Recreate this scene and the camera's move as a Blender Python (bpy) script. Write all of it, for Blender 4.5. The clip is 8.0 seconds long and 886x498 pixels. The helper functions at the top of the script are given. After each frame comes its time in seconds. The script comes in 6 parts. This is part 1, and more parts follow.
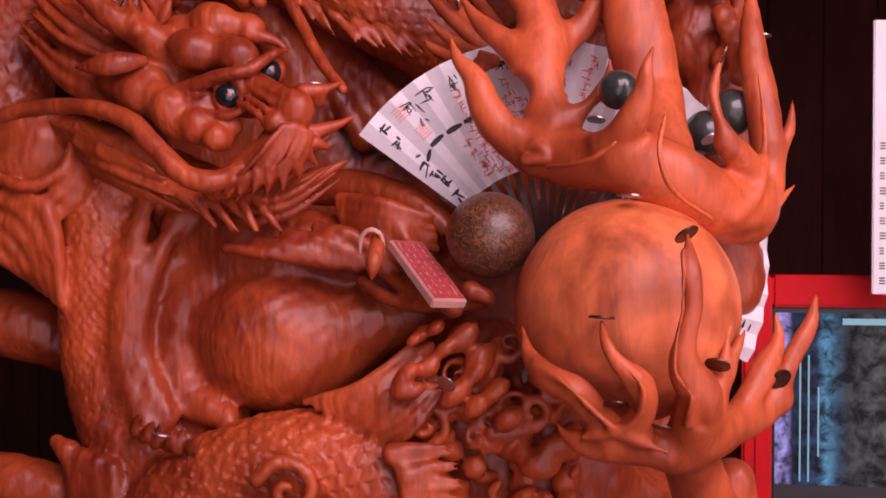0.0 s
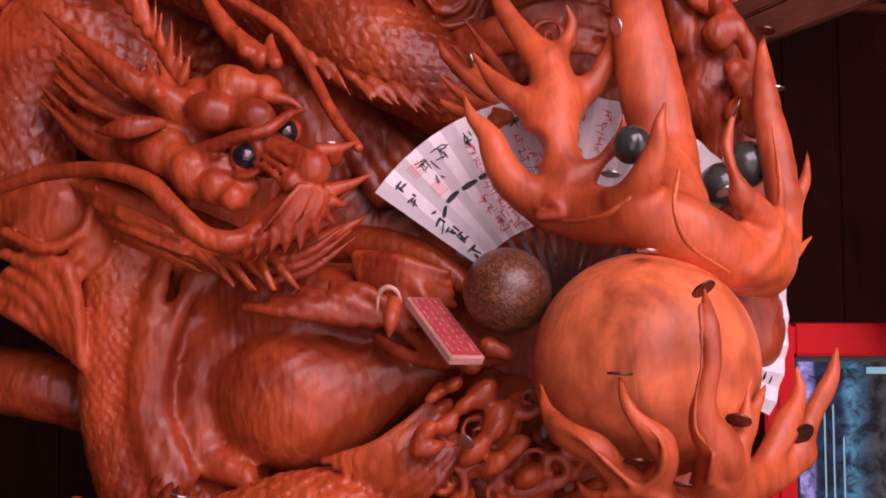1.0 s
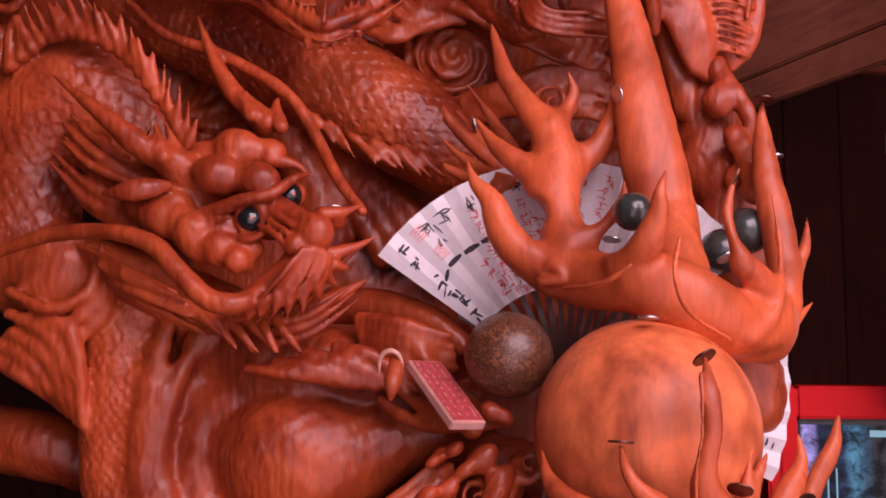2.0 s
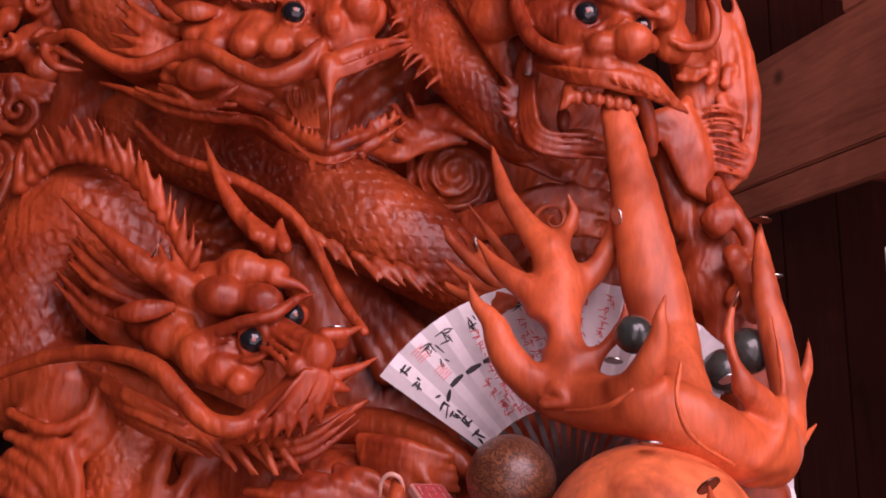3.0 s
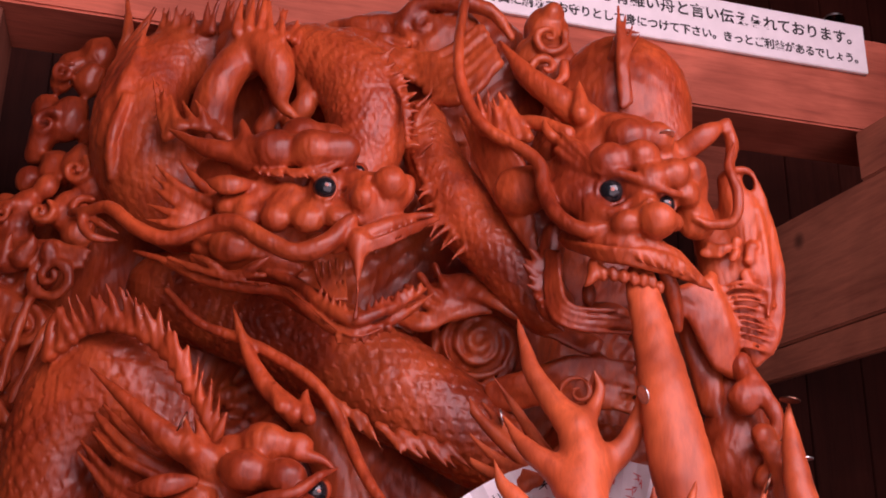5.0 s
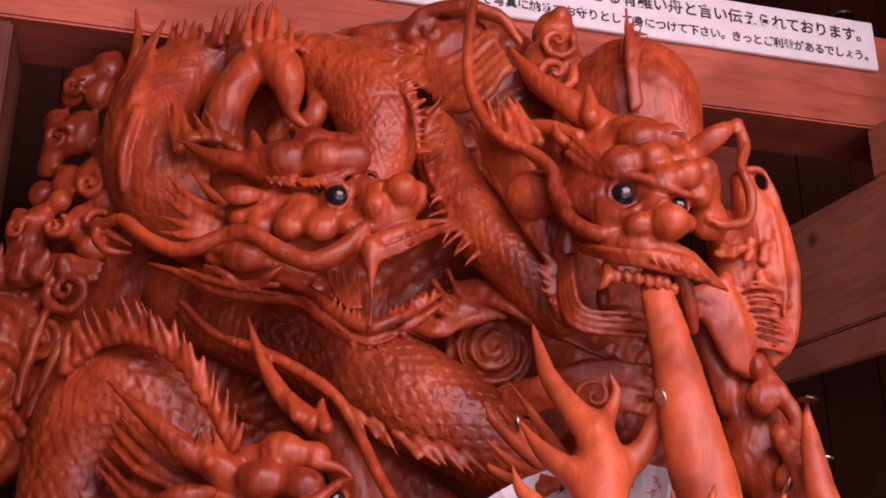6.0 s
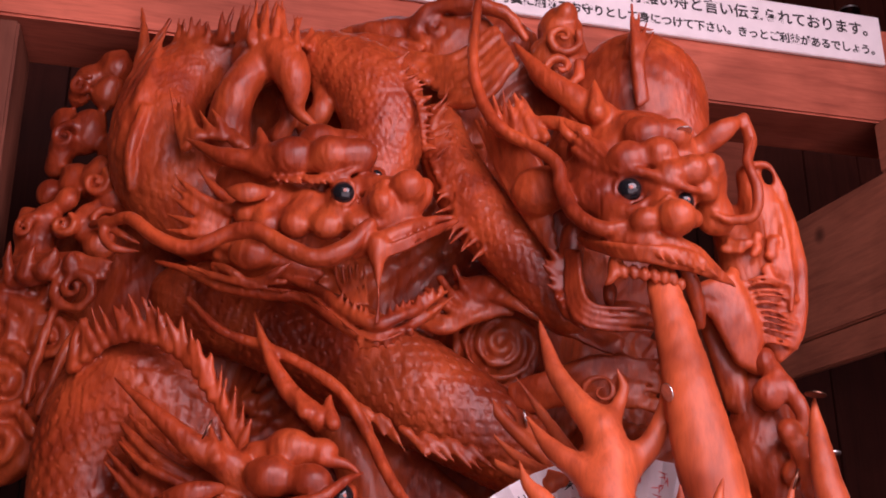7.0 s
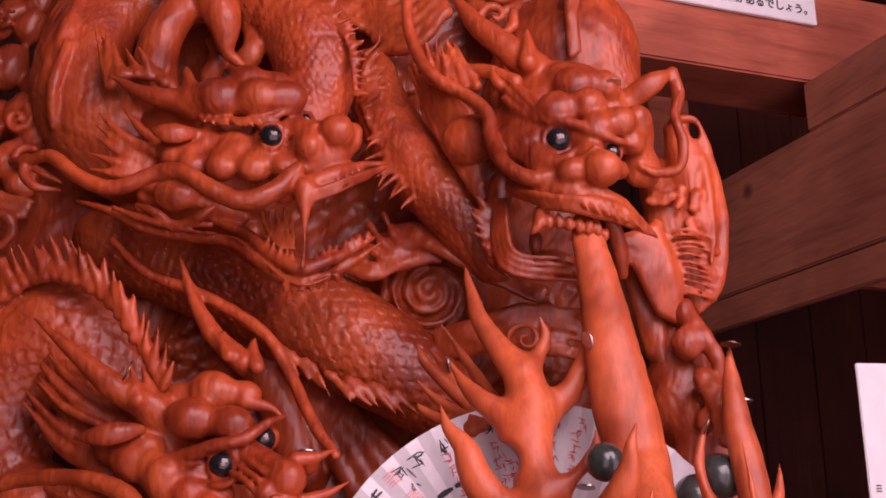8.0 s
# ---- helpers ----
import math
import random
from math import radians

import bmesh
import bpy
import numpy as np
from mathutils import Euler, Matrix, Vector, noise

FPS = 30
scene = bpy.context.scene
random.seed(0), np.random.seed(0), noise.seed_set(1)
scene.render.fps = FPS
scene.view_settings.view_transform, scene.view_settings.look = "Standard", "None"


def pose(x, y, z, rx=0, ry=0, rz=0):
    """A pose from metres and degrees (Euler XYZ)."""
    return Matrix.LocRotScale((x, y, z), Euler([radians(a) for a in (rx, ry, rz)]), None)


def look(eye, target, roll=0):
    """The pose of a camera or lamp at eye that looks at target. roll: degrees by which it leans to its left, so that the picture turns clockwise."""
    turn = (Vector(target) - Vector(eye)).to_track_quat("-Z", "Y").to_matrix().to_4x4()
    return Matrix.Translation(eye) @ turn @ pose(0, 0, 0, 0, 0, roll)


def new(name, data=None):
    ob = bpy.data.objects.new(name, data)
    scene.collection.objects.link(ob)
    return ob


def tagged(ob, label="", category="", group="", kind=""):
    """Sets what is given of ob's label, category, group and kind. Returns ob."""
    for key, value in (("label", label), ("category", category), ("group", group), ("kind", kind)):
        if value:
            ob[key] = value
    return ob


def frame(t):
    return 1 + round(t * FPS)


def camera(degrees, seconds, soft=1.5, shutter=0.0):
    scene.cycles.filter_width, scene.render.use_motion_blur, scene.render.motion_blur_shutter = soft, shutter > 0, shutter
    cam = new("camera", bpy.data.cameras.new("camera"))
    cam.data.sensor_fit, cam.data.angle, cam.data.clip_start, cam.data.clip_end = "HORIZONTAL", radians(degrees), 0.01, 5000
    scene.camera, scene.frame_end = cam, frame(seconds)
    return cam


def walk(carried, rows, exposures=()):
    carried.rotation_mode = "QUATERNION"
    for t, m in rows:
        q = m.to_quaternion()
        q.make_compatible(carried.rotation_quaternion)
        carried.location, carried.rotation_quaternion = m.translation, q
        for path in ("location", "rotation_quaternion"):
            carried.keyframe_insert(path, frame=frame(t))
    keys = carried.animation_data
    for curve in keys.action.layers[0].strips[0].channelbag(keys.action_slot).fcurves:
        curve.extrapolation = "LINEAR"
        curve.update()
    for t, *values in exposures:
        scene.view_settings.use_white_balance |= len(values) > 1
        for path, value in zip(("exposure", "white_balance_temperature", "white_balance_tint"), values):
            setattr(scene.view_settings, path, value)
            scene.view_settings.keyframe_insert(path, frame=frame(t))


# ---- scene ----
cam = camera(47.2, 8.0, soft=1.8)
PATH = [
    (0, (-0.021, 0.027, 1.5), (0.02, 2.026, 1.47), 0.1),
    (0.5, (-0.016, 0.027, 1.506), (0.001, 2.027, 1.548), -0.0),
    (1, (-0.018, 0.025, 1.509), (-0.015, 2.024, 1.573), -0.7),
    (2.5, (-0.016, 0.013, 1.534), (-0.02, 1.997, 1.79), -0.1),
    (3, (-0.015, 0.009, 1.547), (-0.023, 1.977, 1.899), -0.3),
    (3.5, (-0.021, 0.008, 1.554), (-0.037, 1.967, 1.954), 0.1),
    (4, (-0.02, 0.003, 1.561), (-0.062, 1.948, 2.025), 0.2),
    (4.5, (-0.016, -0.002, 1.57), (-0.059, 1.934, 2.072), -0.4),
    (5, (-0.025, -0.007, 1.586), (-0.067, 1.896, 2.199), 0.7),
    (6.5, (-0.027, -0.006, 1.585), (-0.099, 1.892, 2.211), -0.6),
    (7, (-0.027, -0.007, 1.584), (-0.104, 1.893, 2.205), -0.4),
    (7.5, (-0.027, -0.005, 1.583), (-0.085, 1.897, 2.197), -0.7),
    (7.7, (-0.026, -0.005, 1.583), (-0.087, 1.898, 2.193), -0.7),
    (7.8, (-0.022, -0.005, 1.581), (-0.064, 1.903, 2.182), -0.5),
    (7.9, (-0.016, -0.006, 1.579), (-0.027, 1.911, 2.142), -0.2),
    (8, (-0.009, -0.007, 1.577), (0.026, 1.921, 2.107), -0.2),
]
walk(cam, [(t, look(eye, target, roll)) for t, eye, target, roll in PATH])

# ---- light ----
world = bpy.data.worlds.new("world")
scene.world = world
world.use_nodes = True
wn = world.node_tree
sky = wn.nodes.new("ShaderNodeTexSky")
sky.sky_type, sky.sun_disc = "NISHITA", False
sky.sun_elevation, sky.sun_rotation = radians(50), radians(160)
wn.nodes["Background"].inputs["Strength"].default_value = 0.03
wn.links.new(sky.outputs["Color"], wn.nodes["Background"].inputs["Color"])

scene.view_settings.exposure = 0.0


def area_lamp(name, m, sx, sy, watts, colour):
    data = bpy.data.lights.new(name, "AREA")
    data.shape, data.size, data.size_y, data.energy, data.color = "RECTANGLE", sx, sy, watts, colour
    ob = new(name, data)
    ob.matrix_world = m
    return ob


# the hall stands turned to the carving; this is its own frame, with the tie beam's lower front edge on its x axis
ROOM = pose(0, 1.5, 0, 0, 0, 17.62)
# unseen key lamp, added just behind the camera and placed to suit the highlights
area_lamp("front_key_lamp", ROOM @ look((0.15, -1.78, 2.50), (-0.12, -0.32, 1.70)), 1.6, 1.0, 37, (1.0, 0.70, 0.83))
# unseen low fill lamp, added to lift the shadows and the lower carving
area_lamp("low_fill_lamp", ROOM @ look((0.20, -1.80, 1.25), (-0.05, -0.3, 1.5)), 2.6, 1.4, 18, (1.0, 0.71, 0.85))


# ---- materials ----
def material(name, rough=0.5, metal=0.0, coat=0.0, coat_rough=0.1):
    m = bpy.data.materials.new(name)
    m.use_nodes = True
    b = m.node_tree.nodes["Principled BSDF"]
    b.inputs["Roughness"].default_value = rough
    b.inputs["Metallic"].default_value = metal
    b.inputs["Coat Weight"].default_value = coat
    b.inputs["Coat Roughness"].default_value = coat_rough
    return m


def ramp(nt, fac, stops):
    r = nt.nodes.new("ShaderNodeValToRGB")
    el = r.color_ramp.elements
    while len(el) < len(stops):
        el.new(0.5)
    for e, (p, c) in zip(el, stops):
        e.position, e.color = p, (*c, 1)
    nt.links.new(fac, r.inputs["Fac"])
    return r.outputs["Color"]


def noise_node(nt, vec, scale, detail=4.0, rough=0.55, distort=0.0):
    n = nt.nodes.new("ShaderNodeTexNoise")
    n.inputs["Scale"].default_value = scale
    n.inputs["Detail"].default_value = detail
    n.inputs["Roughness"].default_value = rough
    n.inputs["Distortion"].default_value = distort
    nt.links.new(vec, n.inputs["Vector"])
    return n.outputs["Fac"]


def mapped(nt, scale, rot=(0, 0, 0)):
    c = nt.nodes.new("ShaderNodeTexCoord")
    m = nt.nodes.new("ShaderNodeMapping")
    m.inputs["Scale"].default_value = scale
    m.inputs["Rotation"].default_value = [radians(a) for a in rot]
    nt.links.new(c.outputs["Object"], m.inputs["Vector"])
    return m.outputs["Vector"]


def mix(nt, kind, fac, a, b):
    n = nt.nodes.new("ShaderNodeMix")
    n.data_type, n.blend_type = "RGBA", kind
    if isinstance(fac, float):
        n.inputs[0].default_value = fac
    else:
        nt.links.new(fac, n.inputs[0])
    for sock, v in ((n.inputs[6], a), (n.inputs[7], b)):
        if isinstance(v, tuple):
            sock.default_value = (*v, 1)
        else:
            nt.links.new(v, sock)
    return n.outputs[2]


def bumped(nt, height, strength, dist):
    b = nt.nodes.new("ShaderNodeBump")
    b.inputs["Strength"].default_value = strength
    b.inputs["Distance"].default_value = dist
    nt.links.new(height, b.inputs["Height"])
    nt.links.new(b.outputs["Normal"], nt.nodes["Principled BSDF"].inputs["Normal"])


def wood(name, light, dark, stretch, rot=(0, 0, 0), rough=0.4, coat=0.3, grain=70.0, bump=0.25, blotch=6.0, coat_rough=0.18, knots=0.0, chisel=0.0, streak=0.66, stain=0.0):
    """Wood with long grain, slow blotches and fine fibres."""
    m = material(name, rough, 0, coat, coat_rough)
    nt = m.node_tree
    b = nt.nodes["Principled BSDF"]
    v = mapped(nt, stretch, rot)
    plain = mapped(nt, (1, 1, 1))
    fibre = noise_node(nt, v, grain, 5.0, 0.6, 0.6)
    slow = noise_node(nt, plain, blotch, 3.0, 0.5, 0.4)
    c1 = ramp(nt, fibre, [(0.32, (streak, streak * 0.91, streak * 0.91)), (0.48, (0.93, 0.91, 0.91)), (0.66, (1.06, 1.06, 1.06))])
    fine = noise_node(nt, v, grain * 4.5, 3.0, 0.6, 0.3)
    c3 = ramp(nt, fine, [(0.34, (0.88, 0.85, 0.85)), (0.58, (1.03, 1.03, 1.03))])
    c2 = ramp(nt, slow, [(0.36, tuple(0.45 * p + 0.55 * q for p, q in zip(light, dark))), (0.5, tuple(0.95 * x for x in light)), (0.64, tuple(min(1, 1.25 * x) for x in light))])
    col = mix(nt, "MULTIPLY", 1.0, mix(nt, "MULTIPLY", 0.85, c2, c1), c3)
    if stain:
        pool = noise_node(nt, mapped(nt, (1, 1, 0.7), (0, 35, 0)), 9.0, 4.0, 0.6, 0.8)
        tint = ramp(nt, pool, [(0.34, (0.50, 0.32, 0.32)), (0.46, (0.86, 0.76, 0.74)), (0.60, (1.14, 1.22, 1.18))])
        col = mix(nt, "MULTIPLY", stain, col, tint)
    if knots:
        k = nt.nodes.new("ShaderNodeTexVoronoi")
        k.inputs["Scale"].default_value = knots
        nt.links.new(plain, k.inputs["Vector"])
        spot = ramp(nt, k.outputs["Distance"], [(0.05, (1, 1, 1)), (0.12, (0, 0, 0))])
        col = mix(nt, "MIX", spot, col, tuple(0.25 * x for x in dark))
    nt.links.new(col, b.inputs["Base Color"])
    r = nt.nodes.new("ShaderNodeMapRange")
    r.inputs["To Min"].default_value, r.inputs["To Max"].default_value = rough - 0.1, rough + 0.14
    nt.links.new(slow, r.inputs["Value"])
    nt.links.new(r.outputs["Result"], b.inputs["Roughness"])
    if chisel:
        facets = nt.nodes.new("ShaderNodeTexVoronoi")
        facets.feature, facets.inputs["Scale"].default_value = "SMOOTH_F1", chisel
        warp = nt.nodes.new("ShaderNodeVectorMath")
        warp.operation = "MULTIPLY_ADD"
        nz = nt.nodes.new("ShaderNodeTexNoise")
        nz.inputs["Scale"].default_value = 18.0
        nt.links.new(plain, nz.inputs["Vector"])
        nt.links.new(nz.outputs["Color"], warp.inputs[0])
        warp.inputs[1].default_value = (0.03, 0.03, 0.03)
        nt.links.new(v, warp.inputs[2])
        nt.links.new(warp.outputs[0], facets.inputs["Vector"])
        both = nt.nodes.new("ShaderNodeMath")
        both.operation = "MULTIPLY_ADD"
        both.inputs[1].default_value = 1.4
        nt.links.new(facets.outputs["Distance"], both.inputs[0])
        nt.links.new(fibre, both.inputs[2])
        bumped(nt, both.outputs[0], bump, 0.003)
    else:
        bumped(nt, fibre, bump, 0.002)
    return m


def plain(name, colour, rough=0.5, metal=0.0, coat=0.0, vary=0.18, scale=40.0, bump=0.1):
    """A painted, metal or stone surface with slight mottling."""
    m = material(name, rough, metal, coat)
    nt = m.node_tree
    v = mapped(nt, (1, 1, 1))
    n = noise_node(nt, v, scale, 5.0)
    c = ramp(nt, n, [(0.3, tuple(x * (1 - vary) for x in colour)), (0.7, tuple(min(1, x * (1 + vary)) for x in colour))])
    nt.links.new(c, nt.nodes["Principled BSDF"].inputs["Base Color"])
    bumped(nt, n, bump, 0.001)
    return m


CARVED = wood("lacquered_camphor", (0.43, 0.071, 0.019), (0.11, 0.008, 0.004), (1, 1, 0.22), (25, 30, 0), 0.42, 0.22, 80.0, 0.36, 5.0, 0.15, 0.0, 130.0, stain=0.8)
FLAMEWOOD = wood("pale_lacquered_camphor", (0.54, 0.106, 0.033), (0.20, 0.024, 0.008), (1, 1, 0.16), (10, 20, 0), 0.46, 0.16, 60.0, 0.16, 8.0, 0.22, 0.0, 45.0, stain=0.35)
BALLWOOD = wood("turned_ball_wood", (0.72, 0.175, 0.062), (0.25, 0.032, 0.012), (1, 1, 0.30), (10, 24, 0), 0.48, 0.12, 22.0, 0.10, 16.0, streak=0.48)
BEAM = wood("hewn_beam_wood", (0.50, 0.135, 0.080), (0.24, 0.056, 0.032), (0.10, 1, 1), (0, 0, 0), 0.62, 0.0, 40.0, 0.5, 4.0, 0.2, 2.6)
SIDEBEAM = wood("side_beam_wood", (0.40, 0.135, 0.075), (0.24, 0.075, 0.04), (1, 0.10, 1), (0, 0, 0), 0.62, 0.0, 40.0, 0.5, 4.0, 0.2, 5.0)
WALLWOOD = wood("dark_wall_board", (0.062, 0.015, 0.009), (0.026, 0.006, 0.004), (1, 1, 0.08), (0, 0, 0), 0.6, 0.0, 30.0, 0.4, 3.0, 0.2, 0.0)
POSTWOOD = wood("post_wood", (0.22, 0.075, 0.045), (0.12, 0.038, 0.022), (1, 1, 0.08), (0, 0, 0), 0.6, 0.0, 40.0, 0.4)
FLOORWOOD = wood("floor_board_wood", (0.22, 0.11, 0.06), (0.12, 0.055, 0.03), (1, 0.08, 1), (0, 0, 0), 0.5, 0.0, 40.0, 0.3)
for dull, level in ((WALLWOOD, 0.2), (POSTWOOD, 0.2), (BEAM, 0.2), (CARVED, 0.36), (FLAMEWOOD, 0.34), (BALLWOOD, 0.35)):
    dull.node_tree.nodes["Principled BSDF"].inputs["Specular IOR Level"].default_value = level
BLACKEYE = plain("black_glass", (0.012, 0.012, 0.014), 0.08, 0, 0.6, 0.1, 40, 0.0)
PUPIL = plain("pink_pupil_paint", (0.42, 0.15, 0.11), 0.35)
STONE = plain("dark_green_stone", (0.040, 0.045, 0.040), 0.22, 0, 0.4, 0.45, 60.0, 0.08)
COIN = plain("tarnished_bronze_coin", (0.16, 0.075, 0.05), 0.35, 0.85, 0, 0.4, 200.0, 0.2)
SILVER = plain("worn_silver_coin", (0.62, 0.60, 0.58), 0.28, 0.95, 0, 0.2, 200.0, 0.2)
PAPER = plain("white_fan_paper", (0.74, 0.69, 0.70), 0.75, 0, 0, 0.06, 90.0, 0.15)
INK = plain("black_ink", (0.02, 0.018, 0.02), 0.6)
REDINK = plain("red_ink", (0.62, 0.06, 0.07), 0.6, 0, 0, 0.3, 200.0)
PINKINK = plain("faded_pink_seal_ink", (0.80, 0.42, 0.42), 0.7, 0, 0, 0.2, 200.0)
SIGNWHITE = plain("white_sign_board_paint", (0.84, 0.80, 0.80), 0.55, 0, 0, 0.05, 30.0, 0.05)
REDFRAME = plain("red_enamel_paint", (0.60, 0.010, 0.014), 0.62, 0, 0.0, 0.12, 12.0, 0.05)
REDFRAME.node_tree.nodes["Principled BSDF"].inputs["Specular IOR Level"].default_value = 0.15
BLACKPLASTIC = plain("black_plastic", (0.015, 0.015, 0.016), 0.35)
TABLETPINK = plain("pink_tablet_wood", (0.66, 0.33, 0.28), 0.55, 0, 0, 0.12, 60.0)
TABLETRED = plain("crimson_printed_face", (0.42, 0.055, 0.06), 0.5, 0, 0, 0.3, 160.0)
CLAWRING = plain("pale_claw_nail", (0.66, 0.34, 0.26), 0.4, 0, 0.3)
STICK = plain("dark_bamboo_stick", (0.060, 0.020, 0.014), 0.4, 0, 0.3, 0.3, 80.0)


def nut_material():
    m = material("speckled_nut_shell", 0.42, 0, 0.35, 0.2)
    nt = m.node_tree
    v = mapped(nt, (1, 1, 1))
    w = nt.nodes.new("ShaderNodeTexNoise")
    w.inputs["Scale"].default_value, w.inputs["Detail"].default_value = 80.0, 3.0
    w.inputs["Distortion"].default_value = 3.0
    nt.links.new(v, w.inputs["Vector"])
    squiggle = ramp(nt, w.outputs["Fac"], [(0.38, (0.17, 0.060, 0.026)), (0.47, (0.060, 0.019, 0.010)), (0.50, (0.060, 0.019, 0.010)), (0.60, (0.21, 0.078, 0.034))])
    nt.links.new(squiggle, nt.nodes["Principled BSDF"].inputs["Base Color"])
    bumped(nt, w.outputs["Fac"], 0.25, 0.002)
    return m


NUT = nut_material()


# ---- mesh tools ----
def mesh_object(name, verts, faces, mats, index=None, smooth=True, origin=None, parent=None):
    me = bpy.data.meshes.new(name)
    v = np.asarray(verts, dtype=np.float64)
    o = np.array(origin if origin is not None else (v[:, 0].mean(), v[:, 1].mean(), v[:, 2].min()))
    me.from_pydata((v - o).tolist(), [], faces if isinstance(faces, list) else faces.tolist())
    for m in mats:
        me.materials.append(m)
    if index is not None:
        me.polygons.foreach_set("material_index", np.asarray(index, dtype=np.int32))
    me.polygons.foreach_set("use_smooth", np.full(len(me.polygons), smooth))
    me.update()
    ob = new(name, me)
    ob.location = o
    if parent:
        ob.parent = parent
        ob.location = Vector(o) - parent.location
    return ob


def part(name, bm, mat, parent, label="", smooth=False):
    """One mesh under a thing. The bmesh is in the parent's own space."""
    me = bpy.data.meshes.new(name)
    bmesh.ops.recalc_face_normals(bm, faces=bm.faces)
    bm.to_mesh(me)
    bm.free()
    me.materials.append(mat)
    me.polygons.foreach_set("use_smooth", np.full(len(me.polygons), smooth))
    ob = new(name, me)
    ob.parent = parent
    if label:
        ob["label"] = label
    return ob


def thing(name, place, turn=(0, 0, 0)):
    ob = new(name)
    ob.empty_display_size = 0.05
    ob.matrix_world = pose(*place, *turn)
    return ob


def box_bm(lo, hi, bevel=0.0, m=None):
    bm = bmesh.new()
    bmesh.ops.create_cube(bm, size=1.0)
    c = [(a + b) / 2 for a, b in zip(lo, hi)]
    s = [b - a for a, b in zip(lo, hi)]
    bmesh.ops.transform(bm, matrix=Matrix.Translation(c) @ Matrix.Diagonal((*s, 1)), verts=bm.verts)
    if bevel:
        bmesh.ops.bevel(bm, geom=bm.edges[:], offset=bevel, segments=2, affect="EDGES")
    if m is not None:
        bmesh.ops.transform(bm, matrix=m, verts=bm.verts)
    return bm


def disc_bm(radius, thick, bevel, seg=28):
    bm = bmesh.new()
    bmesh.ops.create_cone(bm, cap_ends=True, segments=seg, radius1=radius, radius2=radius, depth=thick)
    bmesh.ops.bevel(bm, geom=[e for e in bm.edges if abs(e.verts[0].co.z - e.verts[1].co.z) < 1e-6], offset=bevel, segments=2, affect="EDGES")
    return bm


# ---- carving: solid forms blended in a grid of distances, then skinned ----
def spline(pts, sub):
    p = np.array(pts, dtype=float)
    if len(p) == 2:
        return p
    e = np.vstack([2 * p[0] - p[1], p, 2 * p[-1] - p[-2]])
    out = []
    for i in range(1, len(e) - 2):
        for s in range(sub):
            t = s / sub
            out.append(0.5 * (2 * e[i] + (e[i + 1] - e[i - 1]) * t + (2 * e[i - 1] - 5 * e[i] + 4 * e[i + 1] - e[i + 2]) * t * t + (3 * e[i] - e[i - 1] - 3 * e[i + 1] + e[i + 2]) * t ** 3))
    out = np.array(out + [p[-1]])
    out[:, 3] = np.maximum(out[:, 3], p[:, 3].min())
    return out


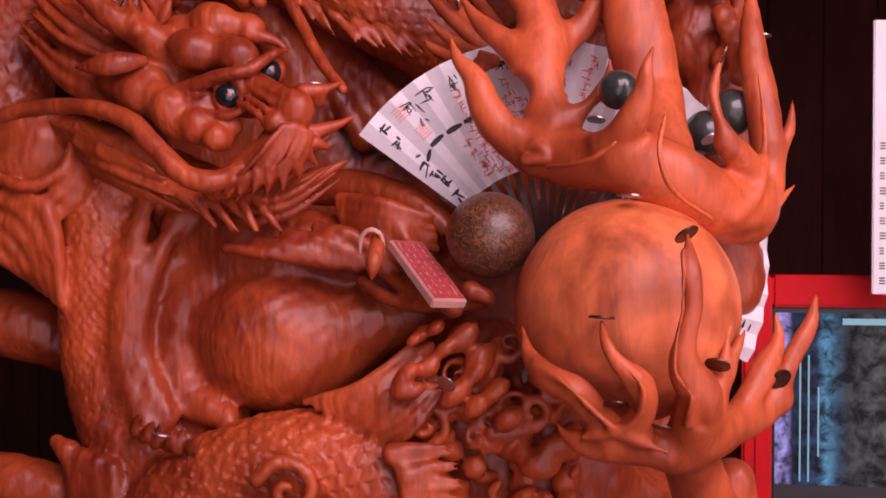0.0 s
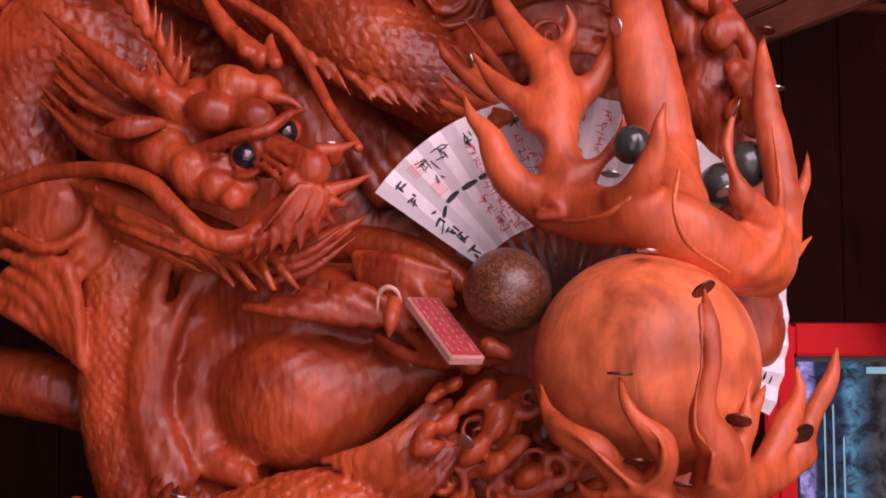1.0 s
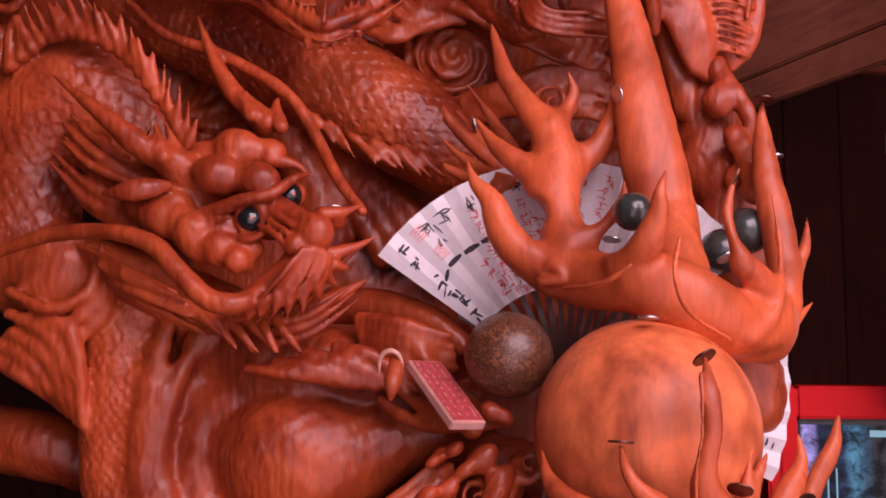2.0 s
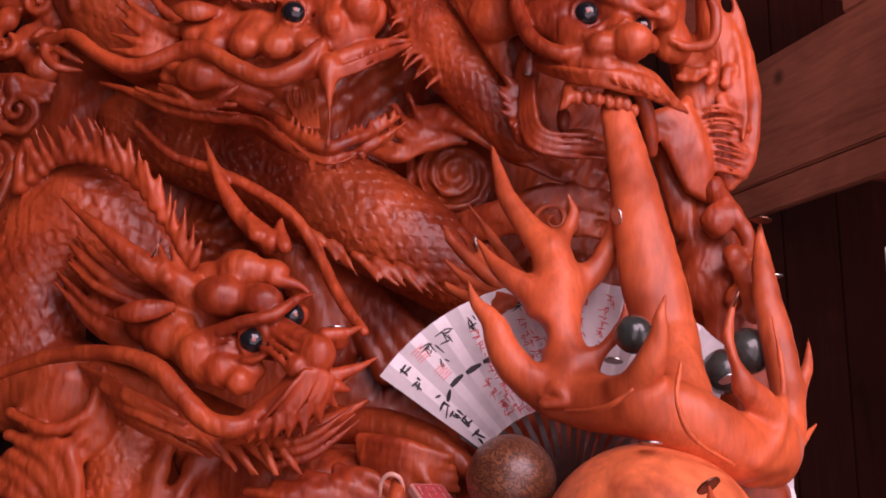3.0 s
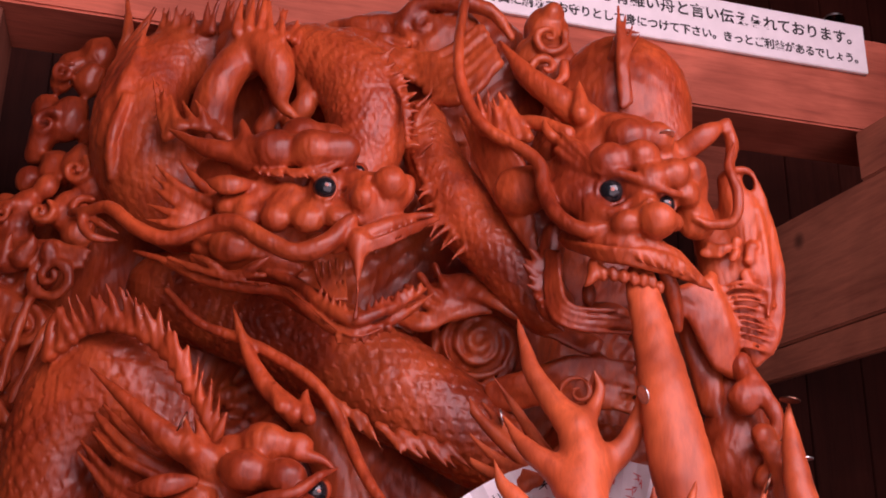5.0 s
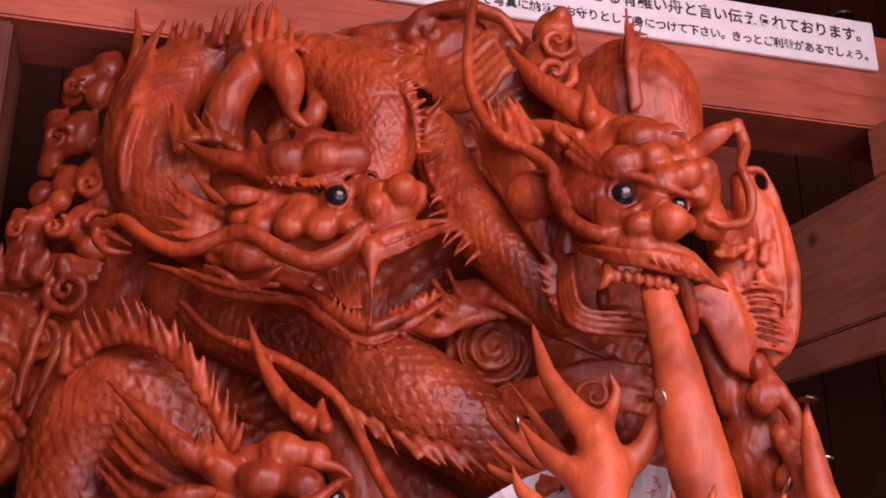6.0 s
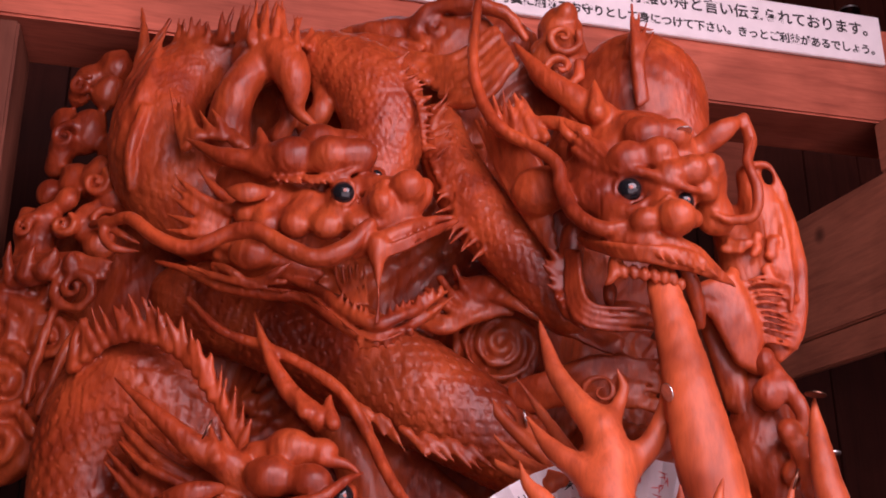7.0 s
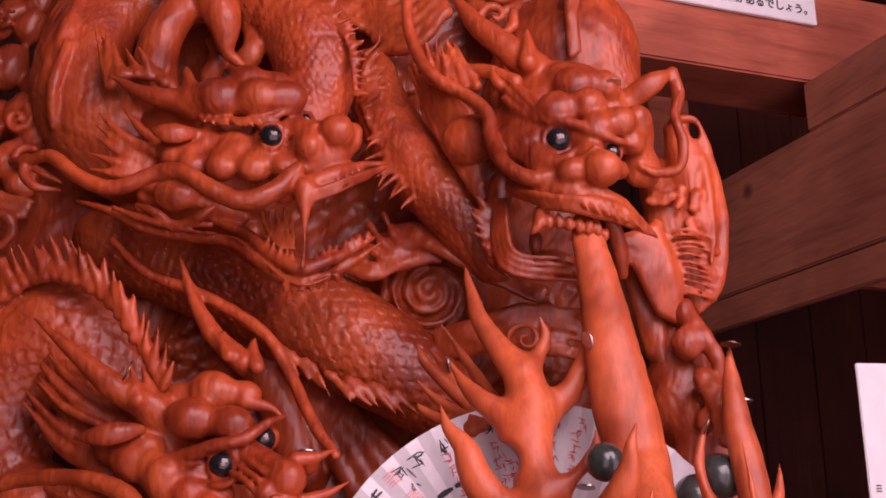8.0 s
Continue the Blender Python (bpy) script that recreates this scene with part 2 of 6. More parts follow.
class Clay:
    def __init__(self, lo, hi, h):
        self.lo, self.h = np.array(lo, dtype=np.float32), np.float32(h)
        self.n = np.ceil((np.array(hi) - np.array(lo)) / h).astype(int) + 1
        self.d = np.full(self.n, 0.03, dtype=np.float32)
        self.rng = random.Random(7)

    def region(self, lo, hi):
        a = np.clip(np.floor((np.array(lo) - self.lo) / self.h).astype(int), 0, self.n)
        b = np.clip(np.ceil((np.array(hi) - self.lo) / self.h).astype(int) + 1, 0, self.n)
        return a, b

    def axes(self, a, b):
        g = [self.lo[i] + self.h * np.arange(a[i], b[i], dtype=np.float32) for i in range(3)]
        return g[0][:, None, None], g[1][None, :, None], g[2][None, None, :]

    def blend(self, a, b, d, k, cut=False):
        v = self.d[a[0]:b[0], a[1]:b[1], a[2]:b[2]]
        if cut:
            d = -d
            h = np.maximum(k - np.abs(v - d), 0) / k
            v[...] = np.maximum(v, d) + h * h * k * 0.25
        else:
            h = np.maximum(k - np.abs(v - d), 0) / k
            v[...] = np.minimum(v, d) - h * h * k * 0.25

    def ball(self, c, r=None, squash=(1, 1, 1), turn=(0, 0, 0), k=0.006, cut=False):
        """A rounded lump: centre (and radius as its fourth number), stretched along turned axes."""
        r = c[3] if r is None else r
        c = np.array(c[:3], dtype=np.float32)
        rad = r * max(squash) + k + 2 * self.h
        a, b = self.region(c - rad, c + rad)
        if (b <= a).any():
            return
        x, y, z = self.axes(a, b)
        m = np.array(Euler([radians(t) for t in turn]).to_matrix().transposed(), dtype=np.float32)
        x, y, z = x - c[0], y - c[1], z - c[2]
        q = 0
        for i in range(3):
            q = q + ((m[i, 0] * x + m[i, 1] * y + m[i, 2] * z) / np.float32(r * squash[i])) ** 2
        d = (np.sqrt(q) - 1) * np.float32(r * min(squash))
        self.blend(a, b, d, k, cut)

    def tube(self, pts, k=0.006, sub=7, flat=1.0, scales=None, cut=False, rings=None):
        """A limb swept through (x, y, z, radius). flat: depth over height. scales: (size, relief, sense). rings: (pitch, relief)."""
        p = spline(pts, sub * 2 if flat != 1.0 else sub)
        rmax = p[:, 3].max()
        pad = rmax + k + 2 * self.h
        A, B = self.region(p[:, :3].min(0) - pad, p[:, :3].max(0) + pad)
        if (B <= A).any():
            return
        T = np.full(B - A, 0.05 + rmax, dtype=np.float32)
        rich = scales or rings
        if rich:
            S, V = np.zeros(B - A, dtype=np.float32), np.zeros(B - A, dtype=np.float32)
        run = 0.0
        side = np.array((0.0, 1.0, 0.0))
        for u, w in zip(p[:-1], p[1:]):
            ax = w[:3] - u[:3]
            L = np.linalg.norm(ax)
            if L < 1e-6:
                continue
            ax /= L
            side = side - ax * side.dot(ax)
            side = side / np.linalg.norm(side)
            third = np.cross(ax, side)
            pad = max(u[3], w[3]) + k + 2 * self.h
            a, b = self.region(np.minimum(u[:3], w[:3]) - pad, np.maximum(u[:3], w[:3]) + pad)
            if (b <= a).any():
                run += L
                continue
            x, y, z = self.axes(a, b)
            x, y, z = x - np.float32(u[0]), y - np.float32(u[1]), z - np.float32(u[2])
            t = np.clip((x * ax[0] + y * ax[1] + z * ax[2]) / L, 0, 1).astype(np.float32)
            dx, dy, dz = x - t * np.float32(ax[0] * L), y - t * np.float32(ax[1] * L), z - t * np.float32(ax[2] * L)
            if flat != 1.0:
                dist = np.sqrt(dx * dx + (dy / np.float32(flat)) ** 2 + dz * dz)
            else:
                dist = np.sqrt(dx * dx + dy * dy + dz * dz)
            dist = dist - (np.float32(u[3]) + t * np.float32(w[3] - u[3]))
            if flat < 1.0:
                dist = dist * np.float32(0.5 + 0.5 * flat)
            s = tuple(slice(i - o, j - o) for i, j, o in zip(a, b, A))
            near = dist < T[s]
            T[s] = np.where(near, dist, T[s])
            if rich:
                ang = np.arctan2(dx * third[0] + dy * third[1] + dz * third[2], dx * side[0] + dy * side[1] + dz * side[2])
                S[s] = np.where(near, np.float32(run) + t * np.float32(L), S[s])
                V[s] = np.where(near, ang, V[s])
            run += L
        if scales:
            size, relief, sense = scales
            rm = float(np.median(p[:, 3]))
            count = max(6, round(2 * math.pi * rm / size))
            u = S / np.float32(size * 0.62) * sense + 1000.0
            v = V * np.float32(count / (2 * math.pi))
            j = np.floor(u)
            du = u - j + 1.0
            dv = v + 0.5 * ((j - 1) % 2)
            dv = np.abs(dv - np.floor(dv) - 0.5)
            tip = 1.0 + 0.95 * np.sqrt(np.maximum(0, 1 - (dv / 0.5) ** 2))
            over = du < tip
            du0 = u - j
            hgt = np.where(over, du / tip, du0 / 2.1)
            T -= (hgt * np.float32(relief)).astype(np.float32)
        if rings:
            T -= np.float32(rings[1]) * np.sin(S * np.float32(2 * math.pi / rings[0]))
        self.blend(A, B, T, k, cut)

    def strands(self, a, b, n, k=0.004, jitter=0.0, sub=4, flat=1.0):
        """n locks of hair, fins or folds between two guiding curves."""
        a, b = np.array(a), np.array(b)
        for i in range(n):
            t = i / max(1, n - 1)
            p = a * (1 - t) + b * t
            if jitter:
                q = np.linspace(0, 1, len(p))[:, None] * np.array([[self.rng.uniform(-jitter, jitter) for _ in range(3)]])
                p[:, :3] += q
            self.tube(p, k, sub, flat)

    def spikes(self, base, tips, n, r, k=0.004, jitter=0.004):
        """A row of thorns from one curve towards another."""
        a, b = spline([(*p[:3], 0) for p in base], 8), spline([(*p[:3], 0) for p in tips], 8)
        for i in range(n):
            t = i / max(1, n - 1)
            p, q = a[int(t * (len(a) - 1))][:3], b[int(t * (len(b) - 1))][:3]
            q = q + np.array([self.rng.uniform(-jitter, jitter) for _ in range(3)])
            m = (p + q) / 2 + np.array([self.rng.uniform(-jitter, jitter) * 0.6 for _ in range(3)])
            s = self.rng.uniform(0.8, 1.2)
            self.tube([(*p, r * s), (*m, r * 0.62 * s), (*q, 0.0012)], k, 3)

    def curl(self, c, R, r, turns=1.6, start=0.0, sense=1, k=0.004, lift=0.012):
        """A carved cloud scroll facing the front."""
        pts = []
        n = int(turns * 8)
        for i in range(n + 1):
            t = i / n
            a = start + sense * turns * 2 * math.pi * t
            q = R * (1 - 0.86 * t)
            pts.append((c[0] + q * math.cos(a), c[1] - lift * t, c[2] + q * math.sin(a), r * (1 - 0.45 * t)))
        self.tube(pts, k, 2)

    def lid(self, c, w, h, r, k=0.004):
        """A rounded rim round an eye."""
        pts = [(c[0] + w * math.cos(a), c[1] + 0.004 * abs(math.cos(a)), c[2] + h * math.sin(a), r * (1.25 if math.sin(a) > 0.3 else 0.9)) for a in (i * math.pi / 5 for i in range(11))]
        self.tube(pts, k, 4)

    def roughen(self, amp, f):
        """Slight tool marks over all surfaces."""
        i = np.nonzero((np.abs(self.d) < 0.012).ravel())[0]
        q = np.unravel_index(i, tuple(self.n))
        x, y, z = (self.lo[e] + self.h * q[e].astype(np.float32) for e in range(3))
        w = np.sin(x * f + 1.3 * np.sin(z * f * 0.7)) * np.sin(z * f * 1.1 + 1.7 * np.sin(y * f * 0.6)) + 0.6 * np.sin(x * f * 2.1 - z * f * 1.7 + y * f) * np.sin(y * f * 2.3 + z * f * 0.8)
        self.d.ravel()[i] += np.float32(amp) * w.astype(np.float32)

    def skin(self):
        """Vertices and quads of the surface."""
        d, n = self.d, self.n
        d[0], d[-1], d[:, 0], d[:, -1], d[:, :, 0], d[:, :, -1] = 0.03, 0.03, 0.03, 0.03, 0.03, 0.03
        s = d < 0
        c = np.zeros(n - 1, dtype=np.int8)
        for i in (0, 1):
            for j in (0, 1):
                for k in (0, 1):
                    c += s[i:n[0] - 1 + i, j:n[1] - 1 + j, k:n[2] - 1 + k]
        act = np.argwhere((c > 0) & (c < 8))
        idx = np.full(n - 1, -1, dtype=np.int32)
        idx[tuple(act.T)] = np.arange(len(act))
        acc, cnt = np.zeros((len(act), 3)), np.zeros(len(act))
        val = {}
        for i in (0, 1):
            for j in (0, 1):
                for k in (0, 1):
                    val[i, j, k] = d[act[:, 0] + i, act[:, 1] + j, act[:, 2] + k].astype(float)
        for p in val:
            for ax in range(3):
                if p[ax] == 0:
                    q = tuple(1 if e == ax else p[e] for e in range(3))
                    a, b = val[p], val[q]
                    m = (a < 0) != (b < 0)
                    t = np.where(m, a / np.where(m, a - b, 1), 0)
                    pt = np.repeat(np.array([p], dtype=float), len(act), 0)
                    pt[:, ax] += t
                    acc[m] += pt[m]
                    cnt[m] += 1
        verts = self.lo + self.h * (act + acc / cnt[:, None])
        quads = []
        for ax in range(3):
            u, v = (ax + 1) % 3, (ax + 2) % 3
            hi = [slice(1, -1)] * 3
            hi[ax] = slice(0, -1)
            up = list(hi)
            up[ax] = slice(1, None)
            s0, s1 = s[tuple(hi)], s[tuple(up)]
            for flip, m in ((0, s0 & ~s1), (1, ~s0 & s1)):
                e = np.argwhere(m)
                for i in range(3):
                    if i != ax:
                        e[:, i] += 1
                c4 = []
                for du, dv in ((0, 0), (-1, 0), (-1, -1), (0, -1)):
                    f = e.copy()
                    f[:, u] += du
                    f[:, v] += dv
                    c4.append(idx[tuple(f.T)])
                q = np.stack(c4, 1)
                quads.append(q[:, ::-1] if flip else q)
        q = np.vstack(quads)
        q = q[(q >= 0).all(1)]
        for lam in (0.5,):
            acc, cnt = np.zeros_like(verts), np.zeros(len(verts))
            for i, j in ((0, 1), (1, 2), (2, 3), (3, 0)):
                for c in range(3):
                    acc[:, c] += np.bincount(q[:, i], verts[q[:, j], c], len(verts)) + np.bincount(q[:, j], verts[q[:, i], c], len(verts))
                cnt += np.bincount(q[:, i], minlength=len(verts)) + np.bincount(q[:, j], minlength=len(verts))
            verts = verts + lam * (acc / np.maximum(cnt, 1)[:, None] - verts)
        return verts, q


def globe(c, r, turn=(0, 0, 0), squash=(1, 1, 1), seg=24):
    bm = bmesh.new()
    bmesh.ops.create_uvsphere(bm, u_segments=seg, v_segments=seg // 2, radius=r)
    bmesh.ops.transform(bm, matrix=pose(*c, *turn) @ Matrix.Diagonal((*squash, 1)), verts=bm.verts)
    v = np.array([x.co[:] for x in bm.verts])
    f = [[x.index for x in g.verts] for g in bm.faces]
    bm.free()
    return v, f


def carving(name, clays, mat, extras, label, category, group=""):
    """One mesh from the skins of clays and inlaid pieces (verts, faces, material)."""
    vs, fs, ix, mats, off = [], [], [], [mat], 0
    for c in clays:
        v, q = c.skin()
        vs.append(v)
        fs += (q + off).tolist()
        ix += [0] * len(q)
        off += len(v)
    for v, f, m in extras:
        if m not in mats:
            mats.append(m)
        vs.append(v)
        fs += [[i + off for i in g] for g in f]
        ix += [mats.index(m)] * len(f)
        off += len(v)
    ob = mesh_object(name, np.vstack(vs), fs, mats, ix)
    return tagged(ob, label, category, group)


def eye(c, r, way, squash=(0.85, 1, 1)):
    """A glass eye with a rim and a painted pupil, looking along way."""
    w = Vector(way).normalized()
    c = Vector(c[:3]) - w * r * 0.42
    r = r * 1.12
    rot = w.to_track_quat("Z", "Y").to_euler()
    deg = [math.degrees(a) for a in rot]
    a = globe(c, r, deg)
    b = globe(c + w * r * 0.86, r * 0.27, deg, (1, 1, 0.55), 16)
    return [(*a, BLACKEYE), (*b, PUPIL)]


# ---- the hall ----
def fixed(name, boxes, mat, label, category, kind="structure", bevel=0.003, m=ROOM):
    """A piece of the building from boxes in the hall's frame, joined into one mesh."""
    bm = bmesh.new()
    for lo, hi in boxes:
        b = box_bm(lo, hi, bevel)
        me = bpy.data.meshes.new("tmp")
        b.to_mesh(me)
        b.free()
        bm.from_mesh(me)
        bpy.data.meshes.remove(me)
    me = bpy.data.meshes.new(name)
    bm.to_mesh(me)
    bm.free()
    me.materials.append(mat)
    ob = new(name, me)
    ob.matrix_world = m
    return tagged(ob, label, category, "", kind)


fixed("floor", [((-2.4, -2.1, -0.1), (2.4, 1.2, 0.0))], FLOORWOOD, "worn brown wooden floor of the hall", "floor", bevel=0)
fixed("ground", [((-400, -800, -0.3), (400, -2.1, -0.12))], plain("pale_gravel", (0.32, 0.30, 0.27), 0.9, 0, 0, 0.3, 6.0, 0.5), "pale gravel forecourt outside the hall", "ground", bevel=0)
fixed("ceiling", [((-2.4, -2.1, 3.6), (2.4, 1.2, 3.7))], WALLWOOD, "dark boarded wooden ceiling", "ceiling", bevel=0)
wall = fixed("wall_back", [((-2.4, 1.02, 0.0), (2.4, 1.12, 3.6))], WALLWOOD, "dark brown boarded wall behind the carving", "wall", bevel=0)
fixed("wall_left", [((-2.4, -2.1, 0.0), (-2.3, 1.02, 3.6))], WALLWOOD, "dark brown wooden side wall", "wall", bevel=0)
fixed("wall_right", [((2.3, -2.1, 0.0), (2.4, 1.02, 3.6))], WALLWOOD, "dark brown wooden side wall", "wall", bevel=0)
# unseen wall, added; its opening is set to suit the two lamps
fixed("wall_front", [((-2.3, -2.1, 0.0), (-1.75, -2.0, 3.6)), ((1.75, -2.1, 0.0), (2.3, -2.0, 3.6)), ((-1.75, -2.1, 3.45), (1.75, -2.0, 3.6))], WALLWOOD, "unseen front wall, added with a wide opening for the lamps", "wall", bevel=0)

# the boards of the back wall
for i in range(24):
    x = -2.3 + i * 0.19
    b = part("board", box_bm((x + 0.002, 1.004, 0.0), (x + 0.188, 1.022, 3.6), 0.002), WALLWOOD, wall)

beam = fixed("tie_beam", [((-1.6, 0.0, 2.378), (2.25, 0.15, 2.575))], BEAM, "planed reddish timber tie beam above the carving", "beam", bevel=0.004)
fixed("side_beam", [((0.715, -1.1, 2.025), (0.90, 1.0, 2.268))], SIDEBEAM, "thick knotty timber beam running back to the wall", "beam", bevel=0.004)
fixed("upper_side_beam", [((0.717, -1.1, 2.27), (0.90, -0.012, 2.364))], SIDEBEAM, "second timber laid along the top of the side beam", "beam")
fixed("under_beam", [((0.718, -1.1, 1.962), (0.736, 1.0, 2.023))], SIDEBEAM, "narrow timber strip beneath the side beam", "beam")
fixed("post_left", [((-0.88, 0.01, 0.0), (-0.735, 0.14, 2.377))], POSTWOOD, "square timber post under the tie beam", "post", bevel=0.004)
fixed("wall_rail", [((1.15, 0.965, 2.270), (2.29, 1.003, 2.292))], BEAM, "thin reddish timber rail on the dark wall", "rail")
fixed("wall_post", [((0.976, 0.96, 2.05), (1.109, 1.003, 3.0))], BEAM, "short reddish post on the dark wall", "post")
fixed("wall_stile", [((0.60, 0.985, 0.0), (0.64, 1.003, 2.0))], POSTWOOD, "thin upright batten on the dark wall", "batten")

stand = thing("carving_stand", (-0.08, 1.25, 0.0))
part("top_board", box_bm((-0.52, -0.20, 1.06), (0.53, 0.20, 1.108), 0.004), POSTWOOD, stand)
part("body", box_bm((-0.48, -0.17, 0.0), (0.49, 0.17, 1.059), 0.004), POSTWOOD, stand)
tagged(stand, "plain dark timber stand under the carving", "stand")
# ---- cloud and rock carving that backs the dragons ----
cl = Clay((-0.66, 0.98, 1.10), (0.48, 1.50, 2.42), 0.003)
for c, s in (((-0.3058, 1.4, 2.2179, 0.2235), (1.1, 0.28, 0.85)), ((0.1150, 1.42, 2.1446, 0.2275), (0.66, 0.26, 1.0)), ((-0.5116, 1.38, 1.9512, 0.1936), (0.9, 0.3, 1.1)), ((-0.0697, 1.44, 1.8495, 0.2609), (1.1, 0.25, 0.9)), ((-0.0458, 1.4, 2.3441, 0.1052), (1.0, 0.4, 1.0)),
             ((-0.1892, 1.40, 1.5619, 0.2813), (1.15, 0.2, 0.8)), ((-0.2597, 1.34, 1.2761, 0.1973), (1.0, 0.3, 1.0)), ((0.0881, 1.3, 1.2823, 0.235), (1.1, 0.3, 1.0)), ((0.1900, 1.36, 1.5854, 0.1937), (0.75, 0.2, 1.0)), ((-0.0955, 1.28, 1.0894, 0.2943), (1.1, 0.4, 0.55)), ((0.1488, 1.22, 1.1078, 0.2009), (1.2, 0.5, 0.6))):
    cl.ball(c, None, s, (0, 0, 0), 0.03)
# scrolls between the dragons
cl.ball((0.0014, 1.385, 1.8876, 0.0567), None, (1.7, 1.15, 1.35), (0, 0, 0), 0.02)
cl.curl((-0.003, 1.322, 1.8823), 0.052, 0.0042, 2.6, 2.2, 1, 0.010, 0.004)
cl.curl((0.0005, 1.328, 1.8785), 0.074, 0.005, 1.2, 2.6, 1, 0.010, 0.006)
cl.strands([(-0.0647, 1.28, 1.9278, 0.0044), (-0.0057, 1.26, 1.9288, 0.0058), (0.0576, 1.25, 1.8913, 0.005), (0.1472, 1.25, 1.846, 0.0035)], [(-0.0646, 1.29, 1.9654, 0.0045), (-0.0049, 1.27, 1.9544, 0.0059), (0.0594, 1.26, 1.9199, 0.0051), (0.15, 1.26, 1.8699, 0.0036)], 4, 0.008)
cl.strands([(0.0057, 1.27, 1.8166, 0.005), (0.062, 1.25, 1.8297, 0.0056), (0.118, 1.24, 1.8445, 0.0056), (0.1887, 1.25, 1.8381, 0.0035)], [(0.0193, 1.28, 1.7894, 0.005), (0.075, 1.26, 1.7923, 0.0056), (0.1228, 1.25, 1.7899, 0.0056), (0.1845, 1.25, 1.7819, 0.0035)], 6, 0.011)
cl.curl((0.115, 1.235, 1.8014), 0.03, 0.005, 1.8, 0.5, -1, 0.004, 0.012)
cl.strands([(-0.0641, 1.28, 1.9781, 0.0052), (-0.0422, 1.27, 1.9361, 0.0066), (0.0086, 1.27, 1.9123, 0.0044)], [(-0.1389, 1.28, 1.9179, 0.0052), (-0.0795, 1.27, 1.8915, 0.0066), (-0.0207, 1.27, 1.9129, 0.0044)], 5, 0.006)
# scrolls above, in front of the beam
cl.ball((-0.0613, 1.335, 2.3378, 0.0631), None, (1.1, 0.6, 1.0), (0, 0, 0), 0.01)
cl.curl((-0.0853, 1.31, 2.3508), 0.030, 0.008, 1.6, 2.4, 1, 0.008, 0.012)
cl.tube([(-0.1186, 1.31, 2.3538, 0.01), (-0.0929, 1.3, 2.3829, 0.0116), (-0.0345, 1.29, 2.3813, 0.0132), (0.0144, 1.29, 2.3655, 0.0098), (0.0422, 1.3, 2.3286, 0.0049)], 0.006)
cl.strands([(-0.1097, 1.3, 2.3014, 0.0082), (-0.0601, 1.28, 2.2889, 0.0088), (-0.003, 1.27, 2.3266, 0.0072)], [(-0.069, 1.28, 2.2182, 0.0079), (-0.0214, 1.26, 2.2155, 0.0086), (0.023, 1.26, 2.2664, 0.0071)], 6, 0.005)
cl.ball((-0.147, 1.35, 2.349, 0.0597), None, (1.3, 0.6, 0.8), (0, 0, 0), 0.01)
cl.tube([(-0.2317, 1.34, 2.3702, 0.0068), (-0.1703, 1.325, 2.369, 0.0101), (-0.1102, 1.31, 2.3677, 0.0083)], 0.012)
cl.strands([(-0.2369, 1.32, 2.3494, 0.0075), (-0.1768, 1.31, 2.3416, 0.0083), (-0.1097, 1.3, 2.3198, 0.0074)], [(-0.193, 1.31, 2.3096, 0.0074), (-0.1506, 1.3, 2.2936, 0.0082), (-0.1011, 1.29, 2.2596, 0.0072)], 4, 0.006)
cl.ball((0.0944, 1.33, 2.3582, 0.0352), None, (0.9, 0.8, 1.0)); cl.ball((0.1021, 1.31, 2.3745, 0.0166)); cl.ball((0.091, 1.32, 2.2966, 0.0453), None, (1, 0.6, 1.2))
cl.curl((0.0942, 1.29, 2.3211), 0.026, 0.007, 1.4, 0.4, -1, 0.005)
cl.curl((0.087, 1.28, 2.2662), 0.030, 0.008, 1.4, 0.4, -1, 0.005)
# knotted clouds up the edge of the block
for c in ((-0.5685, 1.33, 2.3137, 0.0253), (-0.6051, 1.32, 2.2909, 0.0201), (-0.6066, 1.3, 2.2578, 0.0164), (-0.5654, 1.3, 2.2611, 0.0213), (-0.6266, 1.31, 2.2136, 0.0213), (-0.6177, 1.29, 2.1691, 0.0192), (-0.5881, 1.3, 2.199, 0.0275), (-0.6275, 1.3, 2.1476, 0.0176), (-0.5919, 1.29, 2.1169, 0.0237), (-0.5566, 1.28, 2.1204, 0.0235),
          (-0.6302, 1.29, 2.1009, 0.0158), (-0.5924, 1.27, 2.084, 0.0155), (-0.6523, 1.28, 2.0562, 0.0186), (-0.6533, 1.27, 2.0364, 0.0138), (-0.6201, 1.27, 2.0518, 0.02), (-0.5913, 1.26, 2.0395, 0.0137), (-0.5615, 1.27, 2.0504, 0.023), (-0.5303, 1.28, 2.0945, 0.0312), (-0.6327, 1.28, 2.0231, 0.0261), (-0.5395, 1.31, 2.1669, 0.0323), (-0.5427, 1.27, 2.0176, 0.0228)):
    cl.ball(c, None, (1, 0.9, 1.25), (0, 15, 0), 0.009)
for c, R, s in (((-0.6087, 1.275, 2.1795), 0.020, 1), ((-0.585, 1.245, 2.0381), 0.017, -1), ((-0.5972, 1.285, 2.2635), 0.018, 1), ((-0.6368, 1.25, 2.0371), 0.016, 1), ((-0.5473, 1.25, 2.0997), 0.020, -1), ((-0.5281, 1.245, 2.0407), 0.018, 1)):
    cl.curl(c, R, 0.0055, 1.3, 1.0, s, 0.010, 0.006)
